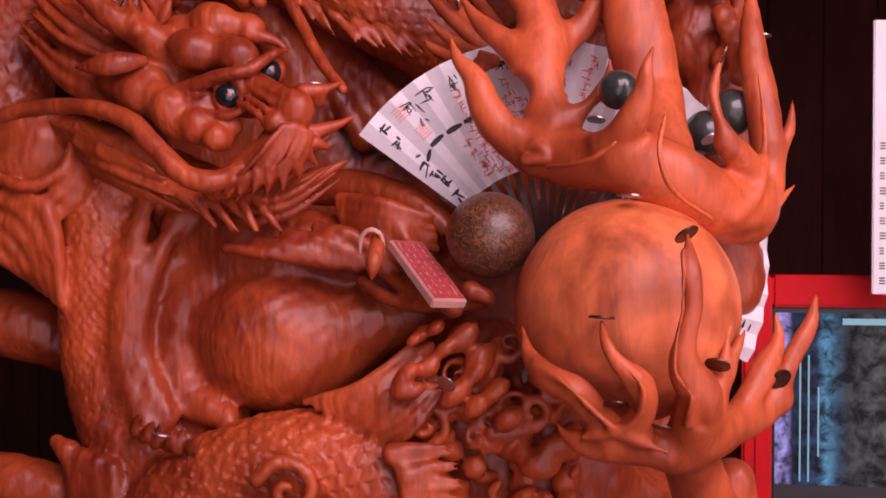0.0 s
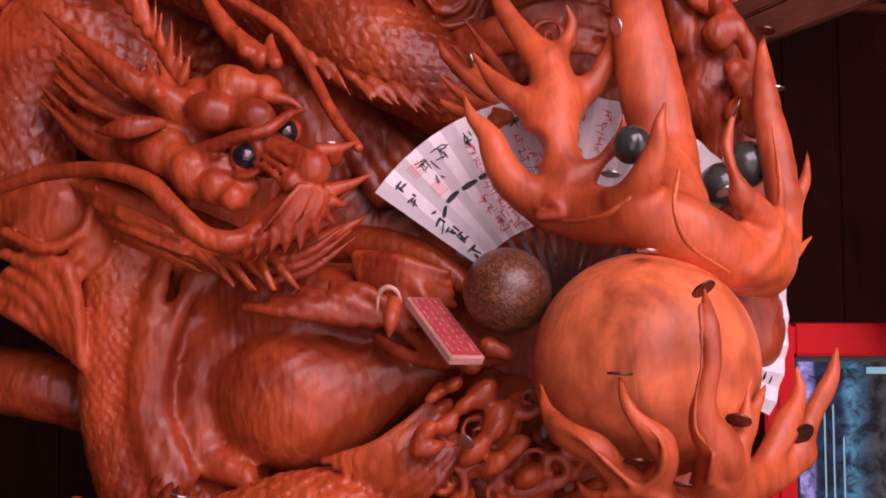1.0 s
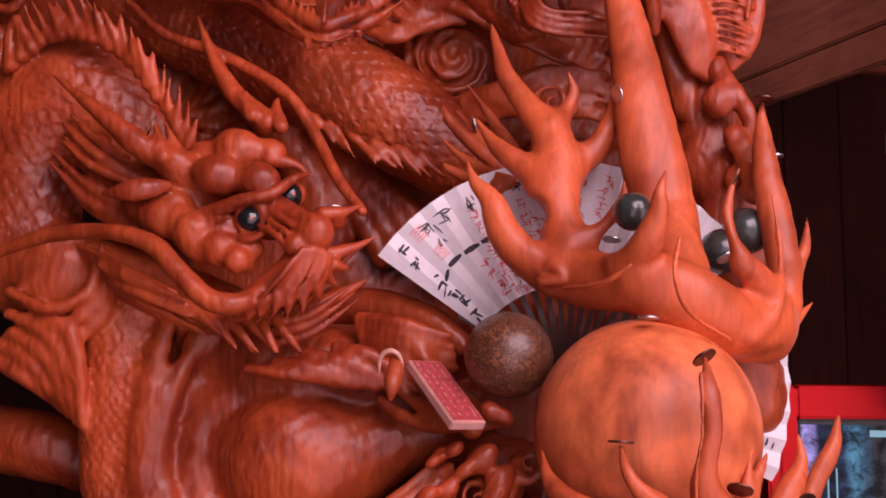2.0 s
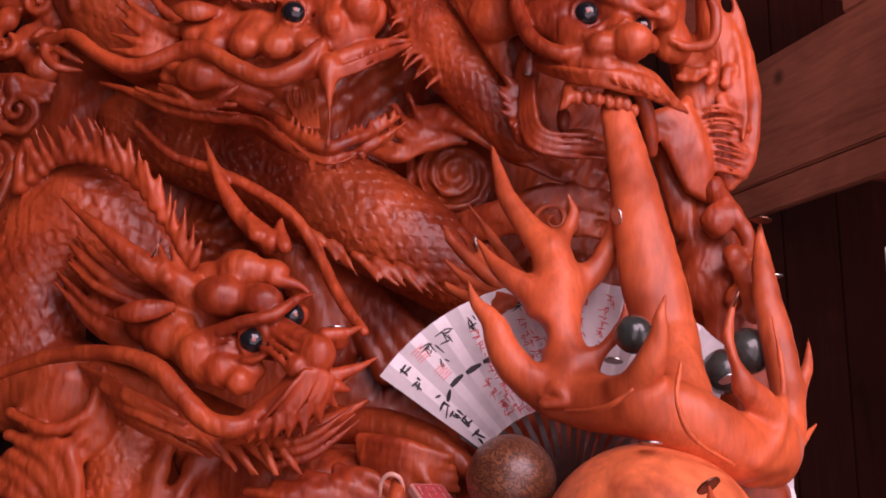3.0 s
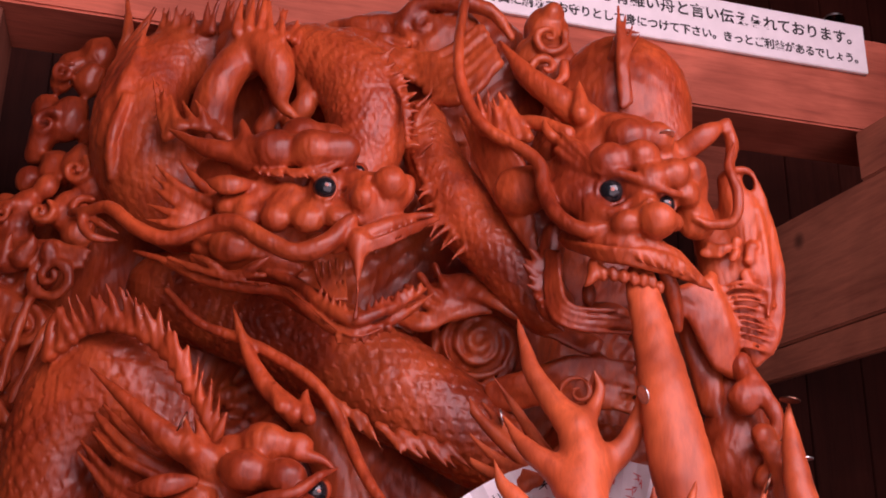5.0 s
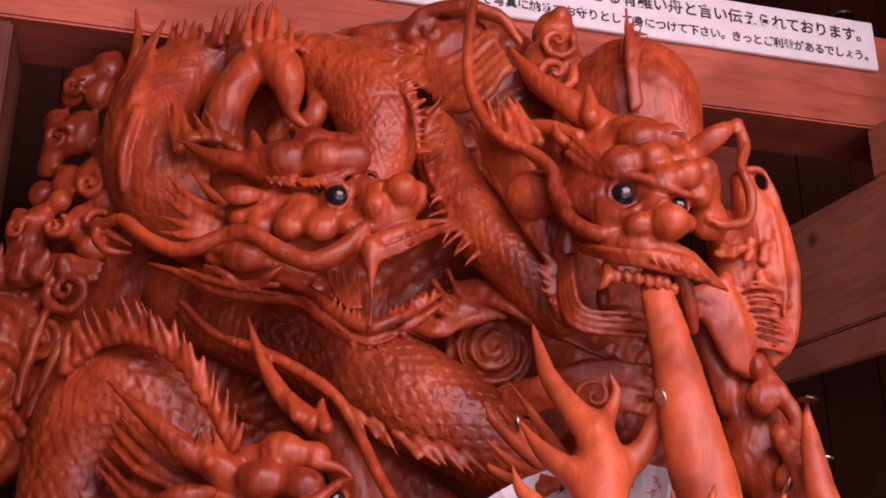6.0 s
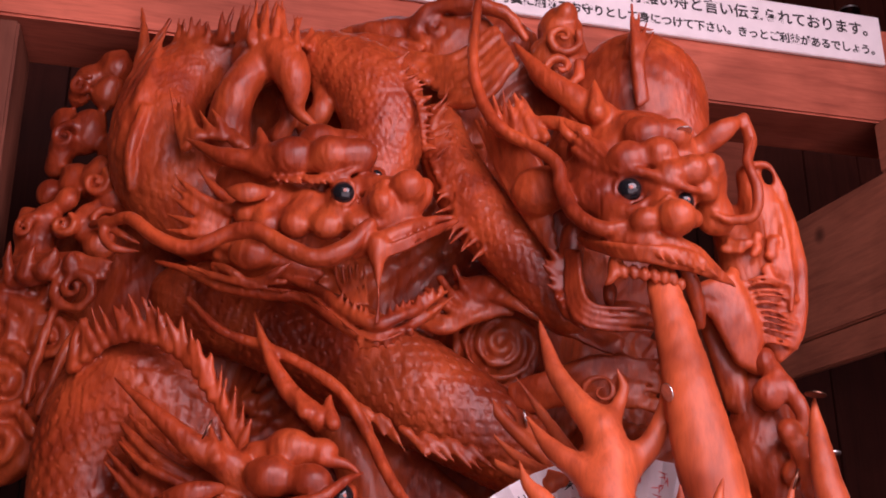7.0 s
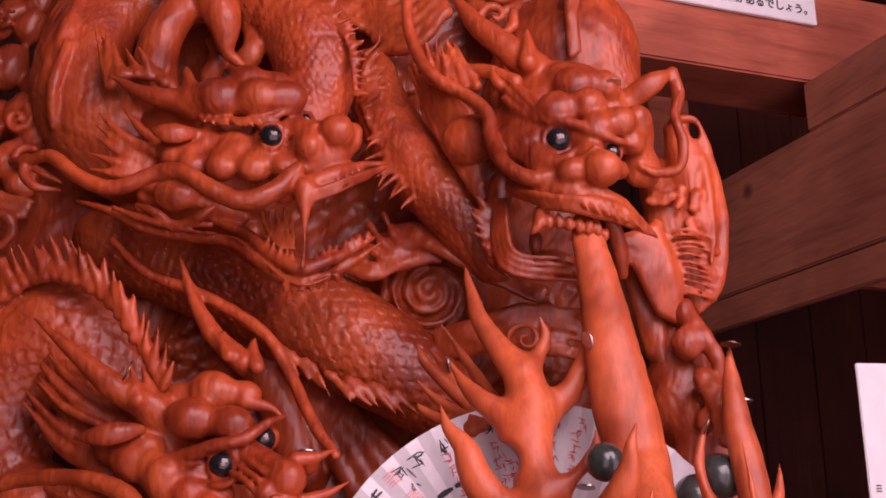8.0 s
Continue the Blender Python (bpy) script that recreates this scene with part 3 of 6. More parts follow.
# layered clouds beside the coil
for c in ((-0.6237, 1.275, 1.9655, 0.0529), (-0.657, 1.265, 1.9018, 0.0592), (-0.5988, 1.265, 1.8855, 0.0442), (-0.6498, 1.255, 1.8253, 0.0577), (-0.6352, 1.245, 1.749, 0.0562), (-0.7224, 1.28, 1.9929, 0.0536)):
    cl.ball(c, None, (1.1, 0.6, 0.9), (0, 0, 0), 0.012)
for c, R, st, sg in (((-0.6149, 1.25, 1.9504), 0.038, 2.0, 1), ((-0.6495, 1.235, 1.8944), 0.044, 0.6, 1), ((-0.5838, 1.24, 1.8795), 0.034, 2.8, -1), ((-0.6278, 1.225, 1.8195), 0.044, 1.4, -1), ((-0.621, 1.215, 1.7484), 0.046, 0.2, 1)):
    cl.curl(c, R, 0.0075, 1.4, st, sg, 0.014, 0.006)
cl.strands([(-0.692, 1.25, 1.9909, 0.0067), (-0.6262, 1.24, 1.9863, 0.0082), (-0.5697, 1.23, 1.9881, 0.0073), (-0.5093, 1.23, 1.979, 0.0037)], [(-0.6814, 1.24, 1.949, 0.0066), (-0.6106, 1.23, 1.9561, 0.008), (-0.5652, 1.225, 1.965, 0.0073), (-0.5146, 1.23, 1.9578, 0.0036)], 3, 0.006)
cl.strands([(-0.574, 1.225, 1.9127, 0.0058), (-0.5845, 1.215, 1.8523, 0.007), (-0.5896, 1.21, 1.7952, 0.0055)], [(-0.5404, 1.22, 1.8887, 0.0057), (-0.5529, 1.21, 1.8436, 0.007), (-0.5717, 1.205, 1.7803, 0.0041)], 2, 0.006)
cl.curl((-0.5479, 1.225, 1.942), 0.030, 0.008, 1.7, 2.6, 1, 0.005)
cl.spikes([(-0.6409, 1.23, 1.9605), (-0.5999, 1.22, 1.9643), (-0.5564, 1.22, 1.9709)], [(-0.638, 1.22, 2.0034), (-0.5812, 1.21, 1.9988), (-0.5472, 1.21, 1.9903)], 4, 0.012)
# bubbling clouds under the balls
rng = random.Random(11)
lo, hi = (-0.0308, 1.08, 1.2316), (0.1219, 1.1, 1.3886)
cl.ball((0.0461, 1.19, 1.2946, 0.1041), None, (0.95, 0.55, 1.1), (0, -20, 0), 0.02)
cl.ball((0.0964, 1.17, 1.2146, 0.0961), None, (1.3, 0.5, 0.9), (0, 0, 0), 0.02)
for i in range(90):
    x, z = rng.uniform(lo[0], hi[0] + 0.03), rng.uniform(lo[2] - 0.03, hi[2])
    r = rng.uniform(0.008, 0.017)
    cl.ball((x, 1.085 + rng.uniform(-0.012, 0.02), z), r, (rng.uniform(0.8, 1.7), 0.9, rng.uniform(0.6, 1.1)), (0, rng.uniform(-70, 10), 0), 0.004)
for i in range(14):
    x, z = rng.uniform(lo[0], hi[0]), rng.uniform(lo[2], hi[2])
    cl.curl((x, 1.072, z), rng.uniform(0.016, 0.026), 0.0055, 1.3, rng.uniform(0, 6), rng.choice((1, -1)), 0.004, 0.008)
for c in ((-0.0221, 1.06, 1.3986, 0.0104), (-0.0079, 1.05, 1.4053, 0.0091), (-0.0278, 1.05, 1.3939, 0.0074), (0.0211, 1.06, 1.3928, 0.015), (0.0036, 1.05, 1.3824, 0.0103), (-0.0362, 1.04, 1.3581, 0.0113), (-0.0407, 1.04, 1.3439, 0.009), (-0.0277, 1.04, 1.3439, 0.0102), (0.0385, 1.06, 1.3755, 0.0139), (-0.0135, 1.05, 1.3653, 0.0114), (0.0322, 1.05, 1.3595, 0.0126), (0.0552, 1.05, 1.3423, 0.0126), (0.0092, 1.045, 1.3374, 0.0137), (0.0346, 1.04, 1.3268, 0.0125), (0.0667, 1.05, 1.3136, 0.0137)):
    cl.ball(c, None, (1.3, 1, 0.85), (0, -35, 0), 0.005)
# broken rock column by the flames
cl.tube([(0.2864, 1.22, 1.9081, 0.0314), (0.2937, 1.21, 1.8349, 0.0272), (0.2987, 1.2, 1.7786, 0.0346), (0.2922, 1.19, 1.7122, 0.0389), (0.3124, 1.18, 1.6901, 0.04), (0.3161, 1.18, 1.6, 0.0452), (0.3235, 1.18, 1.445, 0.0453)], 0.01, 6, 0.8, (0.012, 0.0018, 1))
cl.tube([(0.2962, 1.17, 1.8264, 0.0145), (0.3125, 1.15, 1.7894, 0.0115), (0.3277, 1.14, 1.7557, 0.0088), (0.3146, 1.15, 1.726, 0.0088)], 0.006)
for c in ((0.3071, 1.13, 1.7359, 0.0136), (0.3202, 1.13, 1.7173, 0.0148), (0.3203, 1.12, 1.6921, 0.0121), (0.3241, 1.12, 1.6743, 0.0133), (0.3081, 1.14, 1.6943, 0.0124), (0.296, 1.15, 1.7832, 0.0192)):
    cl.ball(c, None, (1, 0.8, 1.1), (0, 20, 0), 0.005)
cl.strands([(0.2614, 1.1, 1.2497, 0.006), (0.2677, 1.1, 1.2072, 0.0072), (0.2771, 1.1, 1.1587, 0.0085)], [(0.319, 1.1, 1.2495, 0.006), (0.3193, 1.1, 1.207, 0.0072), (0.3166, 1.1, 1.1585, 0.0085)], 5, 0.006)
cl.roughen(0.0016, 80)
carving("cloud_carving", [cl], CARVED, [], "dark red lacquered wood carved into scrolling clouds and rock", "carving")


# ---- the lowest dragon ----
h1 = Clay((-0.60, 0.99, 1.50), (-0.04, 1.26, 1.98), 0.002)
h1.tube([(-0.3745, 1.14, 1.6759, 0.0348), (-0.3088, 1.13, 1.6811, 0.0452), (-0.2447, 1.125, 1.6744, 0.0437), (-0.204, 1.11, 1.6513, 0.0294)], 0.012, 6, 0.75)
for c in ((-0.2570, 1.08, 1.6890, 0.0247), (-0.2130, 1.078, 1.6830, 0.0216), (-0.2400, 1.105, 1.7210, 0.0248), (-0.2760, 1.11, 1.7180, 0.0149), (-0.2050, 1.108, 1.7180, 0.0161), (-0.2990, 1.098, 1.6930, 0.0184)):
    h1.ball(c, None, (1.12, 0.9, 0.92), (0, 10, 0), 0.010)
h1.tube([(-0.3016, 1.085, 1.643, 0.0042), (-0.2567, 1.07, 1.6507, 0.0071), (-0.2255, 1.06, 1.6603, 0.007), (-0.1963, 1.06, 1.6662, 0.0065), (-0.1754, 1.075, 1.684, 0.0054), (-0.1584, 1.09, 1.6932, 0.0015)], 0.004)
h1.tube([(-0.2043, 1.1, 1.7099, 0.0086), (-0.1764, 1.1, 1.7024, 0.0055), (-0.162, 1.1, 1.6914, 0.0018)], 0.005)
h1.strands([(-0.3215, 1.09, 1.6524, 0.003), (-0.2812, 1.075, 1.6422, 0.0036), (-0.2373, 1.062, 1.6499, 0.0023)], [(-0.3208, 1.09, 1.6404, 0.003), (-0.2808, 1.075, 1.6345, 0.0036), (-0.2398, 1.062, 1.6412, 0.0023)], 2, 0.003)
h1.ball((-0.2212, 1.082, 1.6422, 0.0191), None, (0.9, 0.7, 1.1), (0, 0, 0), 0.006)
h1.ball((-0.1816, 1.1, 1.6705, 0.0171), None, (1.0, 0.7, 0.9), (0, 0, 0), 0.006)
h1.tube([(-0.2373, 1.068, 1.6212, 0.0035), (-0.2152, 1.06, 1.6195, 0.0041), (-0.198, 1.06, 1.6294, 0.0035)], 0.004)
h1.tube([(-0.2038, 1.09, 1.6525, 0.0205), (-0.1771, 1.075, 1.6382, 0.0196), (-0.1576, 1.065, 1.624, 0.0211)], 0.008)
h1.ball((-0.1496, 1.052, 1.6249, 0.0202), None, (1, 0.9, 1.05), (0, 0, 0), 0.006)
h1.ball((-0.1691, 1.045, 1.6107, 0.0115)); h1.ball((-0.1325, 1.085, 1.6432, 0.0132)); h1.tube([(-0.144, 1.07, 1.6449, 0.0094), (-0.1239, 1.075, 1.6483, 0.0059), (-0.104, 1.085, 1.657, 0.0018)], 0.005)
h1.strands([(-0.2069, 1.06, 1.6323, 0.0035), (-0.1866, 1.045, 1.6198, 0.0034), (-0.1738, 1.04, 1.6025, 0.0023)], [(-0.1848, 1.065, 1.6503, 0.0035), (-0.1677, 1.05, 1.6402, 0.0035), (-0.1556, 1.045, 1.6427, 0.0023)], 4, 0.003)
h1.ball((-0.1665, 1.028, 1.6053, 0.0051), None, (1.4, 1, 0.7), (0, 0, 0), 0.003, True)
for c in ((-0.3211, 1.09, 1.6452, 0.0217), (-0.2922, 1.085, 1.6353, 0.0227), (-0.2739, 1.08, 1.616, 0.0214), (-0.2488, 1.075, 1.6087, 0.02), (-0.2309, 1.07, 1.5992, 0.0152), (-0.3419, 1.1, 1.6624, 0.0207), (-0.2532, 1.085, 1.6341, 0.0239), (-0.2206, 1.075, 1.6129, 0.0142), (-0.3049, 1.095, 1.6577, 0.0206)):
    h1.ball(c, None, (1.15, 0.75, 0.9), (0, 35, 0), 0.0055)
for c in ((-0.3160, 1.085, 1.6430, 0.0180), (-0.2820, 1.075, 1.6290, 0.0196), (-0.2530, 1.07, 1.6100, 0.0165), (-0.2320, 1.062, 1.5970, 0.0134), (-0.3440, 1.095, 1.6580, 0.0146)):
    h1.ball(c, None, (1.0, 0.8, 1.05), (0, 25, 0), 0.004)
# muzzle, lips and fur
h1.tube([(-0.1592, 1.058, 1.6063, 0.0151), (-0.1782, 1.055, 1.5805, 0.0178), (-0.2071, 1.06, 1.5579, 0.0178), (-0.2345, 1.07, 1.5454, 0.0128)], 0.006, 6, 0.8)
h1.strands([(-0.159, 1.035, 1.6068, 0.0028), (-0.18, 1.03, 1.5771, 0.0034), (-0.2178, 1.045, 1.5367, 0.0011)], [(-0.1321, 1.05, 1.6019, 0.0029), (-0.1401, 1.05, 1.5748, 0.0034), (-0.1663, 1.06, 1.5399, 0.0011)], 8, 0.0025, 0.006)
h1.tube([(-0.1708, 1.06, 1.5966, 0.0116), (-0.1366, 1.065, 1.6026, 0.0087), (-0.1084, 1.075, 1.6124, 0.0047), (-0.0868, 1.085, 1.6248, 0.0012)], 0.005)
h1.tube([(-0.1722, 1.075, 1.5723, 0.0094), (-0.1408, 1.08, 1.5858, 0.0071), (-0.1096, 1.09, 1.6097, 0.0018)], 0.004)
h1.spikes([(-0.2251, 1.05, 1.5522), (-0.1894, 1.04, 1.5578), (-0.1572, 1.05, 1.5719), (-0.1301, 1.06, 1.5921)], [(-0.229, 1.05, 1.5366), (-0.1944, 1.04, 1.538), (-0.1565, 1.05, 1.5456), (-0.1135, 1.07, 1.5896)], 9, 0.008, 0.003, 0.002)
h1.tube([(-0.2075, 1.045, 1.5634, 0.0068), (-0.226, 1.032, 1.5511, 0.0112), (-0.255, 1.03, 1.5577, 0.0112), (-0.2858, 1.035, 1.5865, 0.0107), (-0.3139, 1.045, 1.6128, 0.0103), (-0.3571, 1.055, 1.6266, 0.0087), (-0.4092, 1.07, 1.6275, 0.0083), (-0.4541, 1.08, 1.6205, 0.0077), (-0.4989, 1.09, 1.6056, 0.0066), (-0.5321, 1.1, 1.59, 0.006)], 0.004, 7)
h1.tube([(-0.105, 1.1, 1.6523, 0.0055), (-0.1307, 1.12, 1.6864, 0.0068), (-0.1639, 1.15, 1.7483, 0.0071), (-0.1905, 1.16, 1.7899, 0.0072), (-0.2328, 1.17, 1.8225, 0.0073), (-0.2896, 1.18, 1.8525, 0.0067), (-0.3462, 1.185, 1.8748, 0.0061), (-0.3911, 1.19, 1.9167, 0.0041)], 0.004, 7)
# ear, horns and mane
h1.tube([(-0.3094, 1.08, 1.6779, 0.006), (-0.3383, 1.065, 1.6714, 0.0124), (-0.3747, 1.07, 1.6683, 0.0018)], 0.004, 6, 0.6)
h1.tube([(-0.3122, 1.052, 1.6711, 0.0029), (-0.3392, 1.045, 1.668, 0.0046), (-0.3582, 1.05, 1.6668, 0.0017)], 0.003, 6, 1.0, None, True)
h1.tube([(-0.2981, 1.095, 1.7017, 0.0171), (-0.3378, 1.08, 1.721, 0.0145), (-0.3827, 1.08, 1.7573, 0.0091), (-0.4366, 1.09, 1.7996, 0.0015)], 0.007, 7)
h1.tube([(-0.3133, 1.075, 1.708, 0.009), (-0.3195, 1.08, 1.7302, 0.0049), (-0.326, 1.085, 1.7458, 0.0015)], 0.005)
h1.tube([(-0.3038, 1.09, 1.7194, 0.0073), (-0.3102, 1.09, 1.7349, 0.0043), (-0.3156, 1.09, 1.7455, 0.0015)], 0.005)
h1.tube([(-0.2174, 1.15, 1.7601, 0.0142), (-0.2551, 1.16, 1.7952, 0.0112), (-0.2829, 1.17, 1.8396, 0.0073), (-0.3058, 1.18, 1.8952, 0.0017)], 0.006, 7)
h1.tube([(-0.232, 1.14, 1.7661, 0.009), (-0.2423, 1.15, 1.7845, 0.0059), (-0.2401, 1.15, 1.7958, 0.0016)], 0.004); h1.tube([(-0.1994, 1.14, 1.7531, 0.009), (-0.2069, 1.15, 1.7779, 0.0058), (-0.2046, 1.15, 1.7878, 0.0016)], 0.004)
h1.strands([(-0.3381, 1.11, 1.685, 0.0086), (-0.3895, 1.11, 1.7131, 0.0062), (-0.4366, 1.12, 1.7546, 0.0016)], [(-0.3472, 1.11, 1.6298, 0.0073), (-0.4046, 1.12, 1.6582, 0.0056), (-0.4505, 1.13, 1.7051, 0.0016)], 8, 0.004, 0.006)
h1.strands([(-0.364, 1.12, 1.705, 0.0063), (-0.4038, 1.12, 1.7367, 0.005), (-0.4345, 1.13, 1.7642, 0.0016)], [(-0.3567, 1.1, 1.6838, 0.0061), (-0.4009, 1.1, 1.7023, 0.0049), (-0.4374, 1.11, 1.7287, 0.0016)], 3, 0.004, 0.006)
# lower jaw and beard
h1.tube([(-0.4083, 1.16, 1.6079, 0.0229), (-0.3289, 1.155, 1.5797, 0.0265), (-0.2498, 1.145, 1.549, 0.0248), (-0.1928, 1.14, 1.5401, 0.0173), (-0.1438, 1.14, 1.5583, 0.0093), (-0.1046, 1.15, 1.5799, 0.0025)], 0.008, 6)
h1.strands([(-0.4416, 1.16, 1.6268, 0.0026), (-0.3936, 1.115, 1.6118, 0.0049), (-0.3513, 1.09, 1.5958, 0.0054), (-0.2951, 1.085, 1.5752, 0.0015)], [(-0.4029, 1.17, 1.5736, 0.0026), (-0.3612, 1.12, 1.5608, 0.0049), (-0.317, 1.095, 1.5462, 0.0053), (-0.2531, 1.08, 1.5224, 0.0015)], 7, 0.003, 0.012)
h1.spikes([(-0.3815, 1.1, 1.5961), (-0.3288, 1.09, 1.5694), (-0.2849, 1.085, 1.5492)], [(-0.3514, 1.085, 1.5751), (-0.2941, 1.075, 1.5492), (-0.2452, 1.07, 1.5239)], 8, 0.008, 0.003, 0.005)
h1.strands([(-0.2961, 1.105, 1.555, 0.0054), (-0.2604, 1.085, 1.5291, 0.0047), (-0.2336, 1.075, 1.4984, 0.0012)], [(-0.2048, 1.1, 1.5463, 0.0054), (-0.1868, 1.085, 1.5236, 0.0047), (-0.1692, 1.09, 1.4978, 0.0012)], 8, 0.003, 0.012)
h1.strands([(-0.2104, 1.1, 1.5347, 0.0054), (-0.1629, 1.1, 1.5406, 0.0054), (-0.1167, 1.11, 1.573, 0.0015)], [(-0.1993, 1.11, 1.5112, 0.0054), (-0.1577, 1.11, 1.5229, 0.0048), (-0.1112, 1.12, 1.5583, 0.0015)], 3, 0.004)
h1.lid((-0.2182, 1.066, 1.6409), 0.0135, 0.0175, 0.0034)
h1.roughen(0.0004, 110)

b1 = Clay((-0.66, 0.98, 1.11), (0.08, 1.34, 1.99), 0.0024)
b1.tube([(-0.5115, 1.19, 1.6031, 0.0568), (-0.5024, 1.19, 1.6719, 0.0592), (-0.4942, 1.19, 1.7433, 0.0643), (-0.4538, 1.19, 1.7991, 0.0733), (-0.3969, 1.19, 1.7718, 0.0619), (-0.3621, 1.19, 1.7086, 0.0529)], 0.008, 8, 0.85, (0.0205, 0.0034, -1))
b1.spikes([(-0.5043, 1.13, 1.8197), (-0.4573, 1.12, 1.8484), (-0.4098, 1.115, 1.8503), (-0.362, 1.115, 1.8206), (-0.3233, 1.115, 1.7687), (-0.2999, 1.12, 1.7254)], [(-0.5006, 1.125, 1.8651), (-0.4759, 1.115, 1.8891), (-0.4288, 1.11, 1.9003), (-0.3757, 1.105, 1.8711), (-0.3237, 1.105, 1.8179), (-0.2835, 1.11, 1.7579)], 22, 0.0075, 0.004, 0.004)
# shoulder with folds
b1.ball((-0.4585, 1.18, 1.5909, 0.0668), None, (1, 0.75, 1.0), (0, 0, 0), 0.01)
b1.strands([(-0.4918, 1.125, 1.5682, 0.0061), (-0.444, 1.11, 1.5495, 0.0066), (-0.4041, 1.115, 1.5679, 0.006), (-0.3941, 1.13, 1.6175, 0.0043)], [(-0.4985, 1.14, 1.5201, 0.0061), (-0.4399, 1.13, 1.5078, 0.0067), (-0.3913, 1.13, 1.5384, 0.0061), (-0.3792, 1.14, 1.5941, 0.0043)], 3, 0.014)
b1.strands([(-0.4638, 1.13, 1.5504, 0.0085), (-0.4181, 1.12, 1.5138, 0.0097), (-0.4099, 1.13, 1.4224, 0.0049)], [(-0.5169, 1.14, 1.4955, 0.0086), (-0.4763, 1.13, 1.4773, 0.0098), (-0.4477, 1.15, 1.4458, 0.005)], 5, 0.007)
# upright body and the thick coil below
b1.tube([(-0.3567, 1.2, 1.5928, 0.0454), (-0.3797, 1.17, 1.5209, 0.0405), (-0.3843, 1.16, 1.4329, 0.0364), (-0.3781, 1.155, 1.3455, 0.0363), (-0.3464, 1.15, 1.2712, 0.0424), (-0.2852, 1.14, 1.2109, 0.052), (-0.2462, 1.13, 1.1517, 0.0584)], 0.008, 8, 0.9, (0.0125, 0.0030, 1))
b1.strands([(-0.3164, 1.145, 1.5515, 0.008), (-0.34, 1.13, 1.4591, 0.0079), (-0.3449, 1.125, 1.3618, 0.0073), (-0.3138, 1.11, 1.2913, 0.006)], [(-0.2869, 1.15, 1.5207, 0.0075), (-0.3189, 1.135, 1.4467, 0.0086), (-0.3251, 1.13, 1.3734, 0.008), (-0.2923, 1.12, 1.3015, 0.0061)], 2, 0.03)
b1.ball((-0.1837, 1.165, 1.3788, 0.095), None, (0.98, 0.66, 0.84), (0, 15, 0), 0.022)
b1.tube([(-0.2286, 1.17, 1.4768, 0.019), (-0.2812, 1.165, 1.4326, 0.0215), (-0.2946, 1.16, 1.3762, 0.0214), (-0.278, 1.15, 1.3211, 0.0187), (-0.2338, 1.13, 1.2965, 0.0123)], 0.024)
b1.tube([(-0.2622, 1.18, 1.4957, 0.0166), (-0.3202, 1.17, 1.445, 0.0177), (-0.3316, 1.165, 1.382, 0.0177), (-0.3103, 1.155, 1.3203, 0.015)], 0.020)
b1.tube([(-0.2899, 1.19, 1.5215, 0.0387), (-0.2049, 1.18, 1.4894, 0.0461), (-0.1218, 1.18, 1.4832, 0.041), (-0.0384, 1.18, 1.464, 0.0334)], 0.016)
b1.strands([(-0.2296, 1.11, 1.484, 0.006), (-0.1802, 1.1, 1.4783, 0.0072), (-0.1157, 1.11, 1.4661, 0.0048)], [(-0.1347, 1.12, 1.5083, 0.0061), (-0.0916, 1.11, 1.4963, 0.0072), (-0.0497, 1.12, 1.4598, 0.0049)], 4, 0.012)
b1.tube([(-0.142, 1.19, 1.3794, 0.0583), (-0.083, 1.175, 1.3969, 0.0422), (-0.0255, 1.17, 1.4133, 0.0306)], 0.030)
b1.strands([(-0.1423, 1.08, 1.325, 0.0047), (-0.0831, 1.07, 1.3452, 0.0052), (-0.0311, 1.09, 1.3838, 0.003)], [(-0.0479, 1.06, 1.283, 0.0046), (-0.0249, 1.05, 1.308, 0.0051), (0.0041, 1.07, 1.3393, 0.0029)], 9, 0.004)
b1.tube([(-0.329, 1.12, 1.1491, 0.0438), (-0.2841, 1.11, 1.2127, 0.0446), (-0.2102, 1.1, 1.2499, 0.0466), (-0.1381, 1.095, 1.261, 0.05), (-0.0665, 1.09, 1.2381, 0.0487), (-0.013, 1.09, 1.1931, 0.0476), (0.0109, 1.09, 1.1452, 0.0476)], 0.008, 8, 0.9, (0.0215, 0.0048, 1))
b1.curl((-0.154, 1.035, 1.2435), 0.034, 0.008, 1.2, 2.8, -1, 0.008, 0.0)
b1.spikes([(-0.3201, 1.09, 1.2952), (-0.2883, 1.08, 1.2795), (-0.2569, 1.07, 1.2815)], [(-0.3086, 1.08, 1.3118), (-0.2799, 1.07, 1.3019), (-0.2403, 1.06, 1.2979)], 6, 0.007)
b1.spikes([(-0.0531, 1.04, 1.2816), (-0.0387, 1.03, 1.2612), (-0.0359, 1.03, 1.2387)], [(0.0092, 1.04, 1.2871), (0.0174, 1.03, 1.2639), (0.0202, 1.03, 1.2385)], 7, 0.008, 0.004, 0.003)
b1.tube([(-0.5752, 1.24, 1.4012, 0.0389), (-0.4981, 1.23, 1.392, 0.0399), (-0.4356, 1.24, 1.3676, 0.0336)], 0.010)
b1.tube([(-0.5396, 1.16, 1.2255, 0.0326), (-0.4734, 1.15, 1.2246, 0.0324), (-0.424, 1.15, 1.2151, 0.0287)], 0.010)
b1.strands([(-0.413, 1.12, 1.2775, 0.0073), (-0.3917, 1.11, 1.2433, 0.0084), (-0.3918, 1.11, 1.195, 0.0072)], [(-0.3468, 1.1, 1.2515, 0.0072), (-0.3469, 1.1, 1.2216, 0.0083), (-0.3529, 1.1, 1.1857, 0.0072)], 5, 0.012, 0.006)
